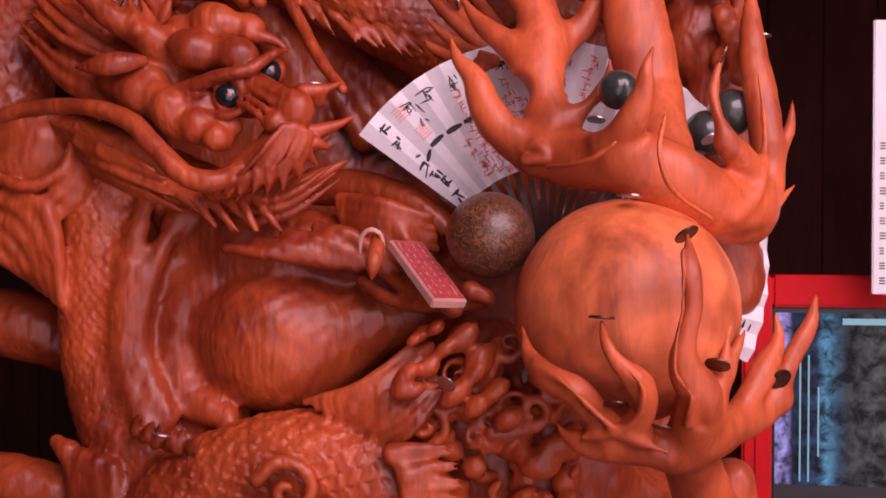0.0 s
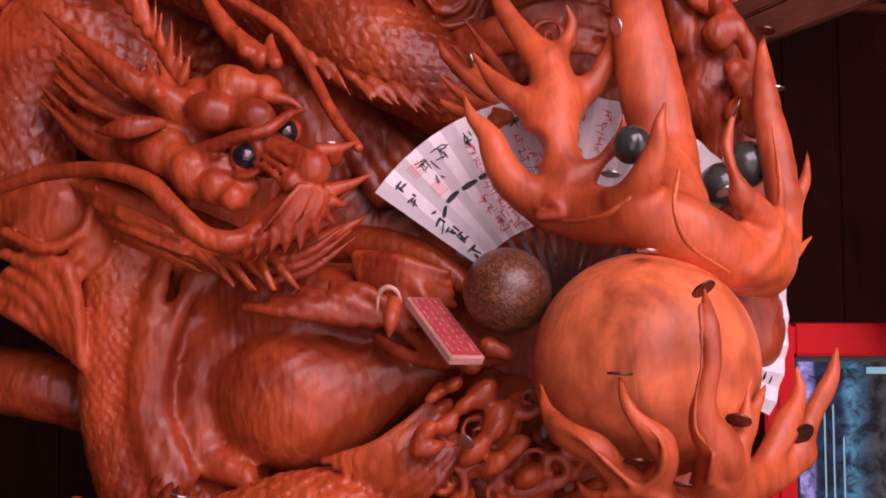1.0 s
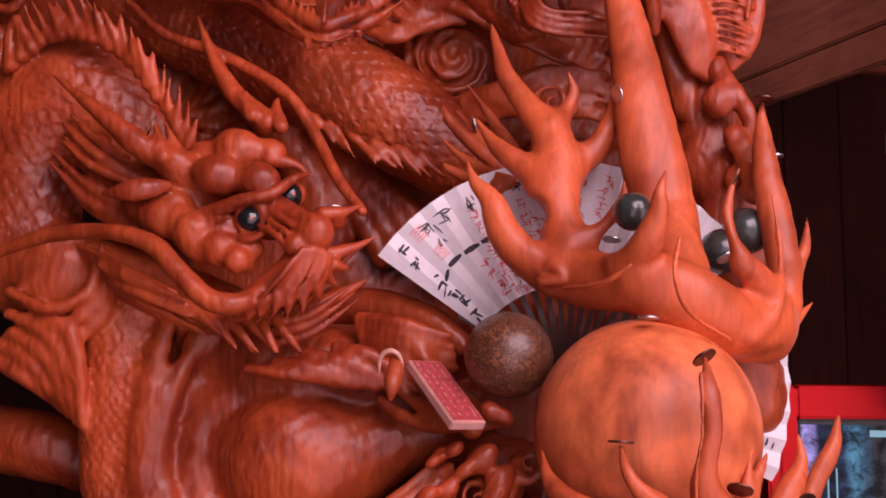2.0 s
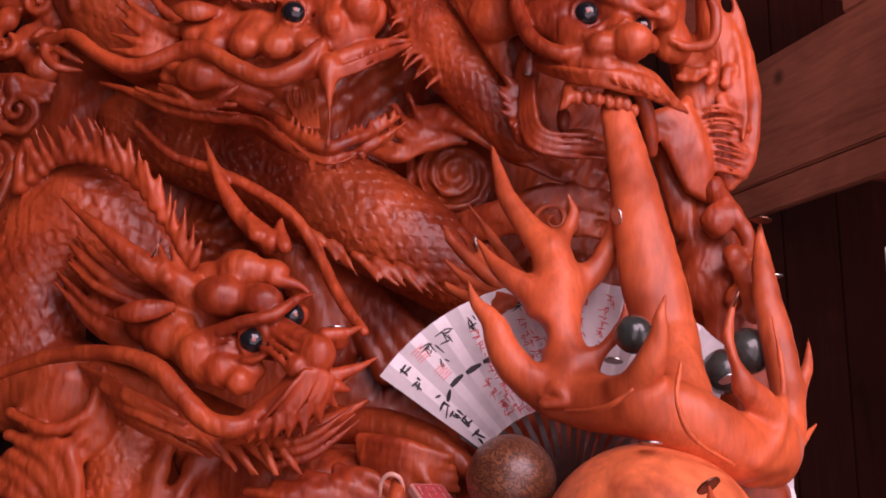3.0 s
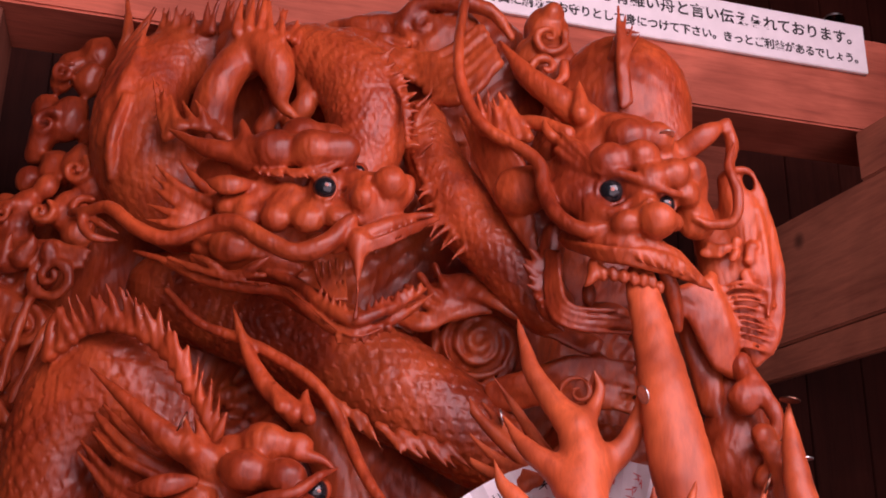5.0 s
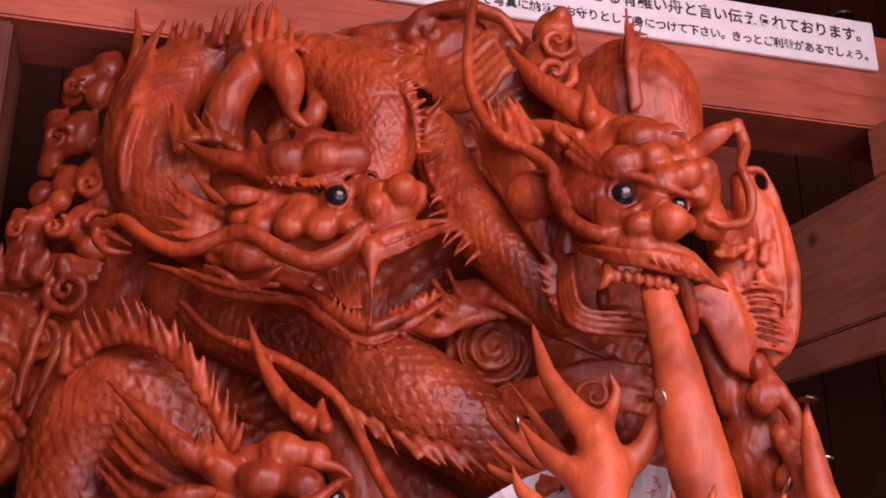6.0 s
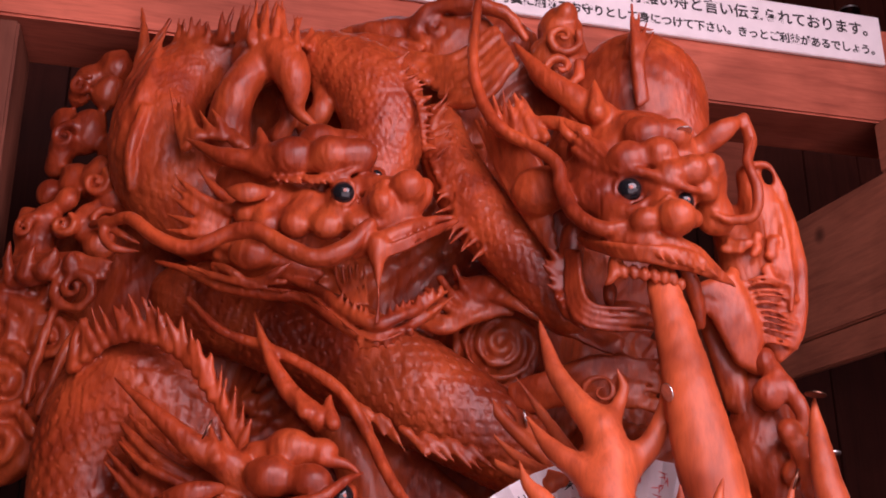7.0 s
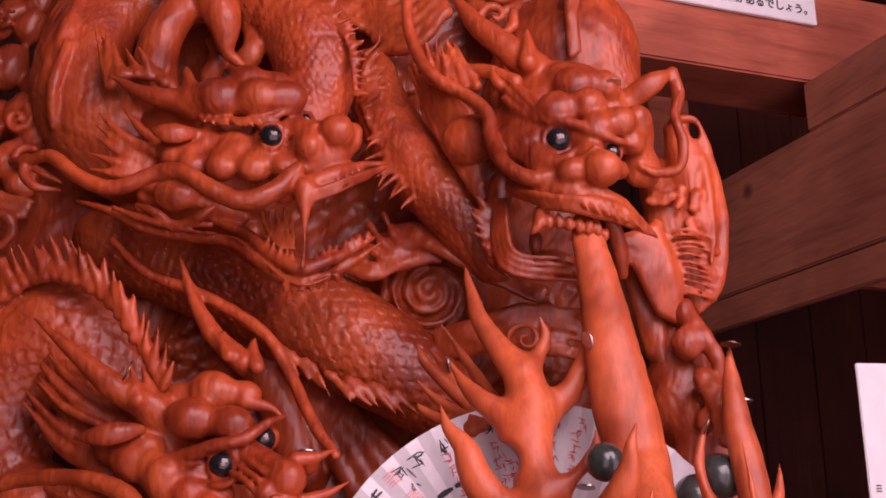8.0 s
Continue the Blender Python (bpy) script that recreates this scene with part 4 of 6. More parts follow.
# arm and hooked claw
b1.tube([(-0.1431, 1.2, 1.5545, 0.0222), (-0.0834, 1.18, 1.5505, 0.0205), (-0.0319, 1.16, 1.534, 0.0177), (0.0026, 1.15, 1.5088, 0.0138)], 0.010)
b1.strands([(-0.1121, 1.14, 1.5394, 0.0062), (-0.068, 1.12, 1.5328, 0.0079), (-0.0133, 1.12, 1.5177, 0.0055)], [(-0.1059, 1.14, 1.5085, 0.0062), (-0.0619, 1.12, 1.4963, 0.0079), (-0.007, 1.13, 1.484, 0.0055)], 4, 0.006)
b1.tube([(-0.0665, 1.06, 1.4936, 0.0075), (-0.0693, 1.045, 1.4727, 0.0085), (-0.0718, 1.04, 1.4525, 0.0017)], 0.004)
b1.strands([(-0.0497, 1.12, 1.5085, 0.0061), (-0.0133, 1.1, 1.4665, 0.0072), (0.0272, 1.07, 1.4442, 0.0047)], [(-0.0862, 1.12, 1.4476, 0.0061), (-0.0372, 1.1, 1.4246, 0.0072), (0.0441, 1.06, 1.4274, 0.0046)], 4, 0.008)
for c in ((0.0292, 1.05, 1.4424, 0.0103), (0.0435, 1.05, 1.4367, 0.0086), (0.0095, 1.06, 1.4246, 0.0104)):
    b1.ball(c, None, (1.2, 1, 1), (0, 30, 0), 0.005)
b1.ball((-0.2732, 1.17, 1.2765, 0.0445), None, (1.4, 0.6, 0.8), (0, -10, 0), 0.012)
b1.roughen(0.0007, 110)
nail = Clay((-0.12, 1.0, 1.46), (-0.02, 1.10, 1.58), 0.0016)
nail.tube([(-0.0843, 1.06, 1.4804, 0.0017), (-0.0823, 1.055, 1.4965, 0.0026), (-0.0735, 1.05, 1.5039, 0.0028), (-0.0638, 1.05, 1.4999, 0.0026), (-0.0595, 1.055, 1.4879, 0.0017)], 0.003, 8)
nv, nq = nail.skin()
carving("dragon_statue", [h1, b1], CARVED, eye((-0.2192, 1.071, 1.6413), 0.0138, (0.30, -1, -0.02)) + eye((-0.1798, 1.088, 1.6692), 0.0125, (0.5, -1, 0.0)) + [(nv, nq.tolist(), CLAWRING)],
        "lacquered red-brown wooden dragon with horns, whiskers and a scaly coiled body", "statue", "dragons of the carving")


# ---- the dragon with the coiled body above it ----
d2 = Clay((-0.60, 1.02, 1.56), (0.06, 1.42, 2.42), 0.0022)
d2.tube([(-0.3324, 1.18, 2.0661, 0.0316), (-0.2725, 1.17, 2.0606, 0.0398), (-0.2145, 1.165, 2.0532, 0.0366), (-0.1631, 1.15, 2.0348, 0.0263)], 0.010, 6, 0.8)
for c in ((-0.2555, 1.122, 2.0734, 0.0275), (-0.2078, 1.117, 2.0729, 0.0259), (-0.176, 1.125, 2.0762, 0.022), (-0.2269, 1.145, 2.1023, 0.0253), (-0.288, 1.132, 2.0726, 0.0235), (-0.1937, 1.15, 2.102, 0.0197)):
    d2.ball(c, None, (1.12, 0.9, 0.98), (0, 0, 0), 0.0095)
d2.tube([(-0.2842, 1.125, 2.0517, 0.0034), (-0.2482, 1.118, 2.045, 0.0048), (-0.2134, 1.114, 2.0425, 0.0047), (-0.1864, 1.114, 2.049, 0.0041), (-0.1606, 1.125, 2.0632, 0.0021)], 0.004)
d2.spikes([(-0.2757, 1.118, 2.0472), (-0.2402, 1.112, 2.0409), (-0.2093, 1.11, 2.0393)], [(-0.2672, 1.112, 2.0373), (-0.2289, 1.107, 2.0321), (-0.2016, 1.105, 2.032)], 8, 0.004, 0.002, 0.001)
d2.ball((-0.1924, 1.122, 2.0248, 0.0203), None, (0.95, 0.7, 1.1), (0, 0, 0), 0.006); d2.ball((-0.155, 1.15, 2.0585, 0.0111))
d2.tube([(-0.1683, 1.135, 2.0365, 0.0178), (-0.1398, 1.125, 2.0282, 0.019), (-0.1186, 1.115, 2.0237, 0.0188)], 0.007)
d2.ball((-0.1137, 1.105, 2.0254, 0.0213), None, (1, 0.9, 1), (0, 0, 0), 0.005); d2.ball((-0.143, 1.105, 2.0055, 0.0172)); d2.ball((-0.0956, 1.125, 2.0321, 0.0122))
d2.ball((-0.1434, 1.085, 1.9939, 0.0059), None, (1.2, 1, 0.8), (0, 0, 0), 0.003, True)
d2.strands([(-0.1717, 1.12, 2.0234, 0.0034), (-0.1545, 1.105, 2.0243, 0.0033), (-0.1374, 1.1, 2.0326, 0.0027)], [(-0.1659, 1.12, 1.9982, 0.0034), (-0.1538, 1.1, 2.0082, 0.0033), (-0.1421, 1.095, 2.0166, 0.0026)], 4, 0.003)
for c in ((-0.283, 1.13, 2.0026, 0.0176), (-0.2423, 1.125, 1.9969, 0.0202), (-0.2094, 1.12, 1.9871, 0.0187), (-0.1929, 1.12, 1.9988, 0.0161), (-0.3118, 1.14, 2.0127, 0.0165), (-0.2723, 1.14, 2.0264, 0.0193), (-0.2323, 1.13, 2.0179, 0.0177)):
    d2.ball(c, None, (1.15, 0.85, 0.95), (0, 15, 0), 0.012)
d2.tube([(-0.2832, 1.125, 2.0312, 0.0068), (-0.3069, 1.11, 2.0245, 0.0128), (-0.333, 1.115, 2.0315, 0.002)], 0.003, 6, 0.6)
d2.tube([(-0.2842, 1.1, 2.0201, 0.0027), (-0.3023, 1.092, 2.0153, 0.0046), (-0.3192, 1.1, 2.0217, 0.002)], 0.003, 6, 1.0, None, True)
d2.tube([(-0.2674, 1.14, 2.0784, 0.0195), (-0.3072, 1.13, 2.0753, 0.0152), (-0.346, 1.13, 2.0823, 0.0104), (-0.3951, 1.14, 2.111, 0.0021)], 0.006, 7)
d2.tube([(-0.2897, 1.12, 2.0743, 0.0103), (-0.2947, 1.125, 2.0991, 0.0076), (-0.3002, 1.13, 2.1175, 0.0021)], 0.005)
# jaws, teeth and whisker
# the open mouth
d2.tube([(-0.4293, 1.32, 1.95, 0.0541), (-0.3423, 1.32, 1.9244, 0.0613), (-0.248, 1.315, 1.8901, 0.0635), (-0.1407, 1.305, 1.833, 0.068), (-0.0456, 1.3, 1.7755, 0.0608), (0.0395, 1.31, 1.722, 0.0503)], 0.008, 8, 0.85, (0.0195, 0.0034, 1))
d2.strands([(-0.3438, 1.16, 1.9767, 0.0097), (-0.2872, 1.16, 1.9573, 0.011), (-0.2245, 1.16, 1.938, 0.0068)], [(-0.3545, 1.18, 1.9541, 0.0098), (-0.2977, 1.18, 1.942, 0.0111), (-0.2396, 1.17, 1.927, 0.0069)], 3, 0.006)
d2.ball((-0.306, 1.15, 1.9617, 0.0232), None, (1.2, 0.7, 0.9), (0, 0, 0), 0.006)
d2.ball((-0.1266, 1.175, 1.9562, 0.0401), None, (1.55, 1.7, 0.62), (0, -14, 0), 0.006, True)
d2.ball((-0.1854, 1.175, 1.9416, 0.0276), None, (1.3, 1.6, 0.6), (0, 20, 0), 0.006, True)
d2.tube([(-0.4969, 1.13, 1.9948, 0.0048), (-0.4712, 1.12, 1.995, 0.0068), (-0.4438, 1.11, 1.995, 0.008), (-0.4027, 1.095, 1.9636, 0.0092), (-0.3607, 1.09, 1.9499, 0.0091), (-0.319, 1.09, 1.9668, 0.0098), (-0.2851, 1.085, 1.967, 0.0104), (-0.2473, 1.08, 1.944, 0.0109), (-0.2115, 1.08, 1.9311, 0.0115), (-0.1791, 1.085, 1.9454, 0.0116), (-0.1561, 1.095, 1.9749, 0.0091)], 0.004, 7)
d2.tube([(-0.4799, 1.125, 1.9955, 0.0061), (-0.4774, 1.12, 1.9738, 0.0061), (-0.4612, 1.12, 1.9606, 0.0054), (-0.4374, 1.13, 1.9605, 0.002)], 0.004); d2.tube([(-0.4745, 1.13, 1.9914, 0.0054), (-0.4543, 1.125, 1.9784, 0.0047), (-0.4382, 1.13, 1.9705, 0.0017)], 0.004)
d2.tube([(-0.1830, 1.135, 1.9850, 0.0149), (-0.1480, 1.12, 1.9860, 0.0174), (-0.1150, 1.12, 2.0000, 0.0147), (-0.0950, 1.125, 2.0160, 0.0094)], 0.010, 6)
for c in ((-0.2830, 1.122, 1.9890, 0.0161), (-0.2470, 1.115, 1.9840, 0.0180), (-0.2100, 1.11, 1.9810, 0.0179), (-0.1750, 1.112, 1.9840, 0.0146), (-0.3090, 1.13, 2.0030, 0.0136)):
    d2.ball(c, None, (1.1, 0.8, 0.95), (0, 10, 0), 0.005)
# the hollow of the open mouth
d2.ball((-0.1210, 1.24, 1.9650, 0.0305), None, (1.5, 3.0, 0.8), (0, -14, 0), 0.005, True)
d2.ball((-0.1830, 1.24, 1.9450, 0.0188), None, (1.2, 3.0, 1.1), (0, 10, 0), 0.005, True)
# upper lip, fang and teeth
d2.tube([(-0.1740, 1.105, 1.9430, 0.0065), (-0.1450, 1.1, 1.9570, 0.0111), (-0.1130, 1.11, 1.9730, 0.0099), (-0.0880, 1.13, 1.9910, 0.0067), (-0.0580, 1.145, 2.0010, 0.0020)], 0.006, 6)
d2.strands([(-0.1430, 1.088, 1.9420, 0.0026), (-0.1120, 1.092, 1.9570, 0.0026), (-0.0840, 1.115, 1.9770, 0.0027), (-0.0580, 1.14, 1.9960, 0.0015)], [(-0.1370, 1.09, 1.9340, 0.0019), (-0.1050, 1.097, 1.9500, 0.0026), (-0.0810, 1.12, 1.9710, 0.0020), (-0.0560, 1.14, 1.9930, 0.0015)], 3, 0.003)
d2.spikes([(-0.1360, 1.095, 1.9440), (-0.1120, 1.1, 1.9570), (-0.0830, 1.125, 1.9810)], [(-0.1350, 1.095, 1.9320), (-0.1090, 1.1, 1.9450), (-0.0800, 1.125, 1.9710)], 9, 0.0045, 0.002, 0.001)
d2.tube([(-0.1470, 1.095, 1.9490, 0.0149), (-0.1460, 1.09, 1.9280, 0.0083), (-0.1450, 1.09, 1.9020, 0.0019)], 0.005, 6)
d2.tube([(-0.1450, 1.09, 1.9060, 0.0016), (-0.1450, 1.093, 1.8830, 0.0015), (-0.1470, 1.1, 1.8600, 0.0032)], 0.003, 6)
# lower jaw, its lips and teeth
d2.tube([(-0.3790, 1.215, 1.9590, 0.0143), (-0.3120, 1.21, 1.9430, 0.0185), (-0.2600, 1.205, 1.9310, 0.0190), (-0.2060, 1.185, 1.8970, 0.0186), (-0.1550, 1.165, 1.8680, 0.0154), (-0.1150, 1.175, 1.8780, 0.0102), (-0.0830, 1.19, 1.8990, 0.0055)], 0.008, 6)
d2.tube([(-0.2670, 1.165, 1.9340, 0.0041), (-0.2230, 1.152, 1.9140, 0.0067), (-0.1890, 1.135, 1.8840, 0.0079), (-0.1670, 1.122, 1.8690, 0.0078), (-0.1480, 1.118, 1.8620, 0.0084), (-0.1280, 1.122, 1.8710, 0.0071), (-0.1030, 1.14, 1.8860, 0.0059), (-0.0700, 1.16, 1.9120, 0.0020)], 0.004, 7)
d2.tube([(-0.4330, 1.18, 1.9630, 0.0028), (-0.3860, 1.17, 1.9460, 0.0055), (-0.3420, 1.165, 1.9240, 0.0068), (-0.2920, 1.16, 1.9130, 0.0068), (-0.2390, 1.152, 1.9040, 0.0067), (-0.2090, 1.14, 1.8810, 0.0066), (-0.1800, 1.13, 1.8580, 0.0072), (-0.1530, 1.125, 1.8470, 0.0078), (-0.1280, 1.13, 1.8540, 0.0065), (-0.1000, 1.145, 1.8740, 0.0053), (-0.0620, 1.165, 1.9070, 0.0015)], 0.004, 7)
d2.tube([(-0.3100, 1.15, 1.9190, 0.0015), (-0.2620, 1.146, 1.9130, 0.0020), (-0.2340, 1.14, 1.9060, 0.0020), (-0.2040, 1.126, 1.8810, 0.0020), (-0.1680, 1.114, 1.8500, 0.0019), (-0.1420, 1.111, 1.8420, 0.0019), (-0.1110, 1.125, 1.8590, 0.0015)], 0.003, 6)
d2.spikes([(-0.1940, 1.135, 1.8930), (-0.1770, 1.125, 1.8780), (-0.1620, 1.12, 1.8700)], [(-0.1920, 1.135, 1.9080), (-0.1750, 1.125, 1.8920), (-0.1610, 1.12, 1.8840)], 5, 0.0045, 0.002, 0.001)
d2.spikes([(-0.1340, 1.12, 1.8730), (-0.1070, 1.138, 1.8890), (-0.0780, 1.155, 1.9110)], [(-0.1340, 1.12, 1.8850), (-0.1060, 1.138, 1.9010), (-0.0760, 1.155, 1.9210)], 8, 0.0042, 0.002, 0.001)
d2.spikes([(-0.1690, 1.12, 1.8440), (-0.1430, 1.12, 1.8410), (-0.1120, 1.13, 1.8570)], [(-0.1710, 1.12, 1.8360), (-0.1410, 1.12, 1.8340), (-0.1080, 1.13, 1.8500)], 8, 0.005, 0.003, 0.002)
d2.strands([(-0.2050, 1.16, 1.9430, 0.0027), (-0.1990, 1.155, 1.9210, 0.0034), (-0.1800, 1.145, 1.8940, 0.0027)], [(-0.1700, 1.16, 1.9490, 0.0020), (-0.1690, 1.16, 1.9260, 0.0027), (-0.1640, 1.15, 1.8950, 0.0020)], 5, 0.003)
d2.tube([(-0.2990, 1.15, 1.9230, 0.0034), (-0.2750, 1.142, 1.9330, 0.0060), (-0.2560, 1.14, 1.9450, 0.0020)], 0.004, 6)
d2.tube([(-0.3820, 1.155, 1.9470, 0.0027), (-0.3250, 1.15, 1.9270, 0.0054), (-0.2640, 1.152, 1.9250, 0.0041)], 0.006, 6)
d2.tube([(-0.3540, 1.15, 1.9500, 0.0027), (-0.3280, 1.145, 1.9380, 0.0054), (-0.3110, 1.15, 1.9270, 0.0034)], 0.005, 6)
# mane
d2.strands([(-0.34, 1.15, 2.0134, 0.009), (-0.3737, 1.14, 2.0364, 0.0062), (-0.4003, 1.14, 2.0655, 0.0017)], [(-0.3452, 1.15, 1.9843, 0.0082), (-0.3772, 1.14, 1.9853, 0.0061), (-0.4115, 1.14, 1.9919, 0.0017)], 5, 0.004, 0.005)
d2.strands([(-0.3301, 1.15, 2.0243, 0.0076), (-0.356, 1.15, 2.0473, 0.0056), (-0.379, 1.15, 2.0743, 0.0018)], [(-0.334, 1.14, 2.0133, 0.0076), (-0.3662, 1.14, 2.0288, 0.0055), (-0.3923, 1.14, 2.0518, 0.0017)], 2, 0.004)
# neck, ring of the body
d2.tube([(-0.3516, 1.27, 2.0291, 0.0607), (-0.4293, 1.26, 2.0842, 0.0734), (-0.466, 1.25, 2.1473, 0.0663), (-0.4637, 1.26, 2.229, 0.0553), (-0.4172, 1.28, 2.2914, 0.047), (-0.3542, 1.29, 2.2947, 0.0408)], 0.010, 8, 0.8, (0.016, 0.0020, 1))
d2.tube([(-0.3421, 1.24, 2.2761, 0.0283), (-0.2958, 1.21, 2.2583, 0.0306), (-0.2732, 1.2, 2.2183, 0.0226), (-0.2699, 1.21, 2.1815, 0.0105), (-0.2522, 1.22, 2.1651, 0.006)], 0.008, 6)
d2.tube([(-0.314, 1.22, 2.273, 0.0263), (-0.345, 1.2, 2.2121, 0.0256), (-0.3601, 1.21, 2.1677, 0.0286), (-0.3623, 1.23, 2.1193, 0.0301)], 0.010)
d2.tube([(-0.3074, 1.3, 2.3078, 0.0378), (-0.2361, 1.27, 2.2801, 0.0464), (-0.1736, 1.255, 2.2306, 0.0579), (-0.1568, 1.25, 2.1637, 0.0537), (-0.1676, 1.25, 2.0978, 0.0454)], 0.006, 8, 0.85, (0.0115, 0.0028, 1))
d2.tube([(-0.2633, 1.26, 2.1798, 0.0171), (-0.2427, 1.25, 2.2001, 0.0155), (-0.2494, 1.26, 2.2399, 0.011)], 0.006); d2.tube([(-0.2996, 1.25, 2.1594, 0.0139), (-0.287, 1.24, 2.1839, 0.0108), (-0.2997, 1.24, 2.2097, 0.0062)], 0.006)
d2.spikes([(-0.4576, 1.25, 2.2943), (-0.4104, 1.25, 2.3107), (-0.3488, 1.23, 2.2973), (-0.3073, 1.22, 2.299), (-0.2616, 1.23, 2.2856)], [(-0.4532, 1.25, 2.3439), (-0.4046, 1.25, 2.3468), (-0.344, 1.23, 2.3599), (-0.3019, 1.22, 2.3567), (-0.2501, 1.25, 2.3188)], 26, 0.0065, 0.004, 0.006)
d2.spikes([(-0.3307, 1.19, 2.274), (-0.3005, 1.19, 2.2815), (-0.2692, 1.19, 2.2634)], [(-0.3287, 1.2, 2.3453), (-0.3011, 1.2, 2.3398), (-0.2769, 1.2, 2.317)], 5, 0.007, 0.004, 0.004)
d2.spikes([(-0.4036, 1.165, 2.1083), (-0.3849, 1.16, 2.1212), (-0.3537, 1.165, 2.1226), (-0.3251, 1.17, 2.1083)], [(-0.4295, 1.18, 2.2004), (-0.4018, 1.17, 2.1661), (-0.3757, 1.17, 2.1613), (-0.3412, 1.17, 2.1363)], 11, 0.0065, 0.004, 0.005)
d2.spikes([(-0.1431, 1.22, 2.2502), (-0.1079, 1.21, 2.1849), (-0.1006, 1.21, 2.1196)], [(-0.1239, 1.22, 2.2668), (-0.0906, 1.21, 2.1886), (-0.0822, 1.21, 2.115)], 20, 0.0045, 0.004, 0.004)
d2.strands([(-0.5185, 1.25, 2.1656, 0.0109), (-0.5063, 1.25, 2.2515, 0.0126), (-0.4692, 1.26, 2.3531, 0.0024)], [(-0.4906, 1.22, 2.1431, 0.0106), (-0.4804, 1.21, 2.1962, 0.0137), (-0.4717, 1.22, 2.2677, 0.0023)], 4, 0.006)
d2.tube([(-0.5228, 1.3, 2.2963, 0.0099), (-0.5184, 1.3, 2.3427, 0.0075), (-0.5313, 1.31, 2.4063, 0.0021)], 0.005)
d2.strands([(-0.5129, 1.24, 2.2292, 0.007), (-0.5161, 1.23, 2.1733, 0.0092), (-0.517, 1.24, 2.1031, 0.0061)], [(-0.4722, 1.2, 2.1827, 0.0068), (-0.4823, 1.19, 2.1215, 0.0081), (-0.485, 1.21, 2.0742, 0.0059)], 3, 0.005)
# chest
d2.spikes([(-0.1896, 1.23, 1.7918), (-0.1201, 1.23, 1.7563), (-0.0451, 1.23, 1.7349)], [(-0.1672, 1.22, 1.7557), (-0.0924, 1.22, 1.721), (-0.012, 1.22, 1.7067)], 12, 0.006, 0.004, 0.004)
d2.strands([(-0.2147, 1.36, 1.7907, 0.0103), (-0.1833, 1.35, 1.7454, 0.013), (-0.1387, 1.34, 1.6878, 0.0141), (-0.0962, 1.33, 1.6194, 0.0151)], [(-0.1399, 1.35, 1.7662, 0.0101), (-0.0962, 1.34, 1.7149, 0.0128), (-0.0541, 1.33, 1.6723, 0.0139), (-0.0142, 1.32, 1.6053, 0.0149)], 4, 0.008)
d2.tube([(-0.3069, 1.36, 1.8671, 0.0225), (-0.2431, 1.35, 1.8042, 0.0293), (-0.1975, 1.35, 1.7314, 0.0317), (-0.1676, 1.35, 1.6477, 0.0352)], 0.012)
d2.lid((-0.1883, 1.103, 2.0194), 0.0125, 0.0155, 0.0030)
d2.roughen(0.0006, 100)
carving("dragon_statue", [d2], CARVED, eye((-0.1886, 1.105, 2.0202), 0.0135, (0.28, -1, -0.05)) + eye((-0.1541, 1.142, 2.0552), 0.0085, (0.6, -1, 0.0)),
        "lacquered red-brown wooden dragon, mouth open, body looped in a scaly ring", "statue", "dragons of the carving")


# ---- the dragon that breathes the stream of fire ----
d3 = Clay((-0.15, 0.99, 1.70), (0.48, 1.42, 2.44), 0.0022)
d3.tube([(0.1291, 1.2, 2.1087, 0.045), (0.1755, 1.18, 2.091, 0.0569), (0.2139, 1.17, 2.0628, 0.0448)], 0.012, 6, 0.85)
for c in ((0.1470, 1.112, 2.0550, 0.0248), (0.1840, 1.108, 2.0610, 0.0221), (0.1930, 1.1, 2.0290, 0.0198), (0.2200, 1.105, 2.0380, 0.0199), (0.1750, 1.135, 2.0970, 0.0262), (0.2090, 1.135, 2.0970, 0.0207), (0.2440, 1.12, 2.0500, 0.0162), (0.2360, 1.115, 2.0160, 0.0146), (0.1720, 1.108, 2.0230, 0.0130), (0.1590, 1.15, 2.1190, 0.0169)):
    d3.ball(c, None, (1.05, 0.9, 1), (0, 0, 0), 0.006)
d3.tube([(0.1026, 1.15, 2.1028, 0.0042), (0.1294, 1.11, 2.0475, 0.006), (0.1659, 1.095, 2.0318, 0.0066), (0.1964, 1.09, 2.0163, 0.0059), (0.2312, 1.105, 2.0107, 0.0033), (0.247, 1.11, 2.0158, 0.0016)], 0.003)
d3.strands([(0.0939, 1.13, 2.1015, 0.0028), (0.1114, 1.115, 2.072, 0.0034), (0.1342, 1.1, 2.0361, 0.002)], [(0.086, 1.13, 2.0793, 0.0027), (0.1044, 1.12, 2.0597, 0.0034), (0.1226, 1.11, 2.0441, 0.002)], 3, 0.003)
d3.ball((0.1511, 1.125, 2.0242, 0.0242), None, (1, 0.7, 1), (0, 0, 0), 0.005); d3.ball((0.2141, 1.12, 2.0078, 0.0146), None, (0.9, 0.7, 1), (0, 0, 0), 0.005)
d3.tube([(0.1265, 1.11, 1.9992, 0.004), (0.1446, 1.095, 1.9862, 0.0052), (0.1634, 1.095, 1.9968, 0.0039)], 0.003)
d3.tube([(0.1851, 1.13, 2.0398, 0.0189), (0.1825, 1.11, 2.0034, 0.0198), (0.1845, 1.095, 1.9769, 0.022)], 0.008)
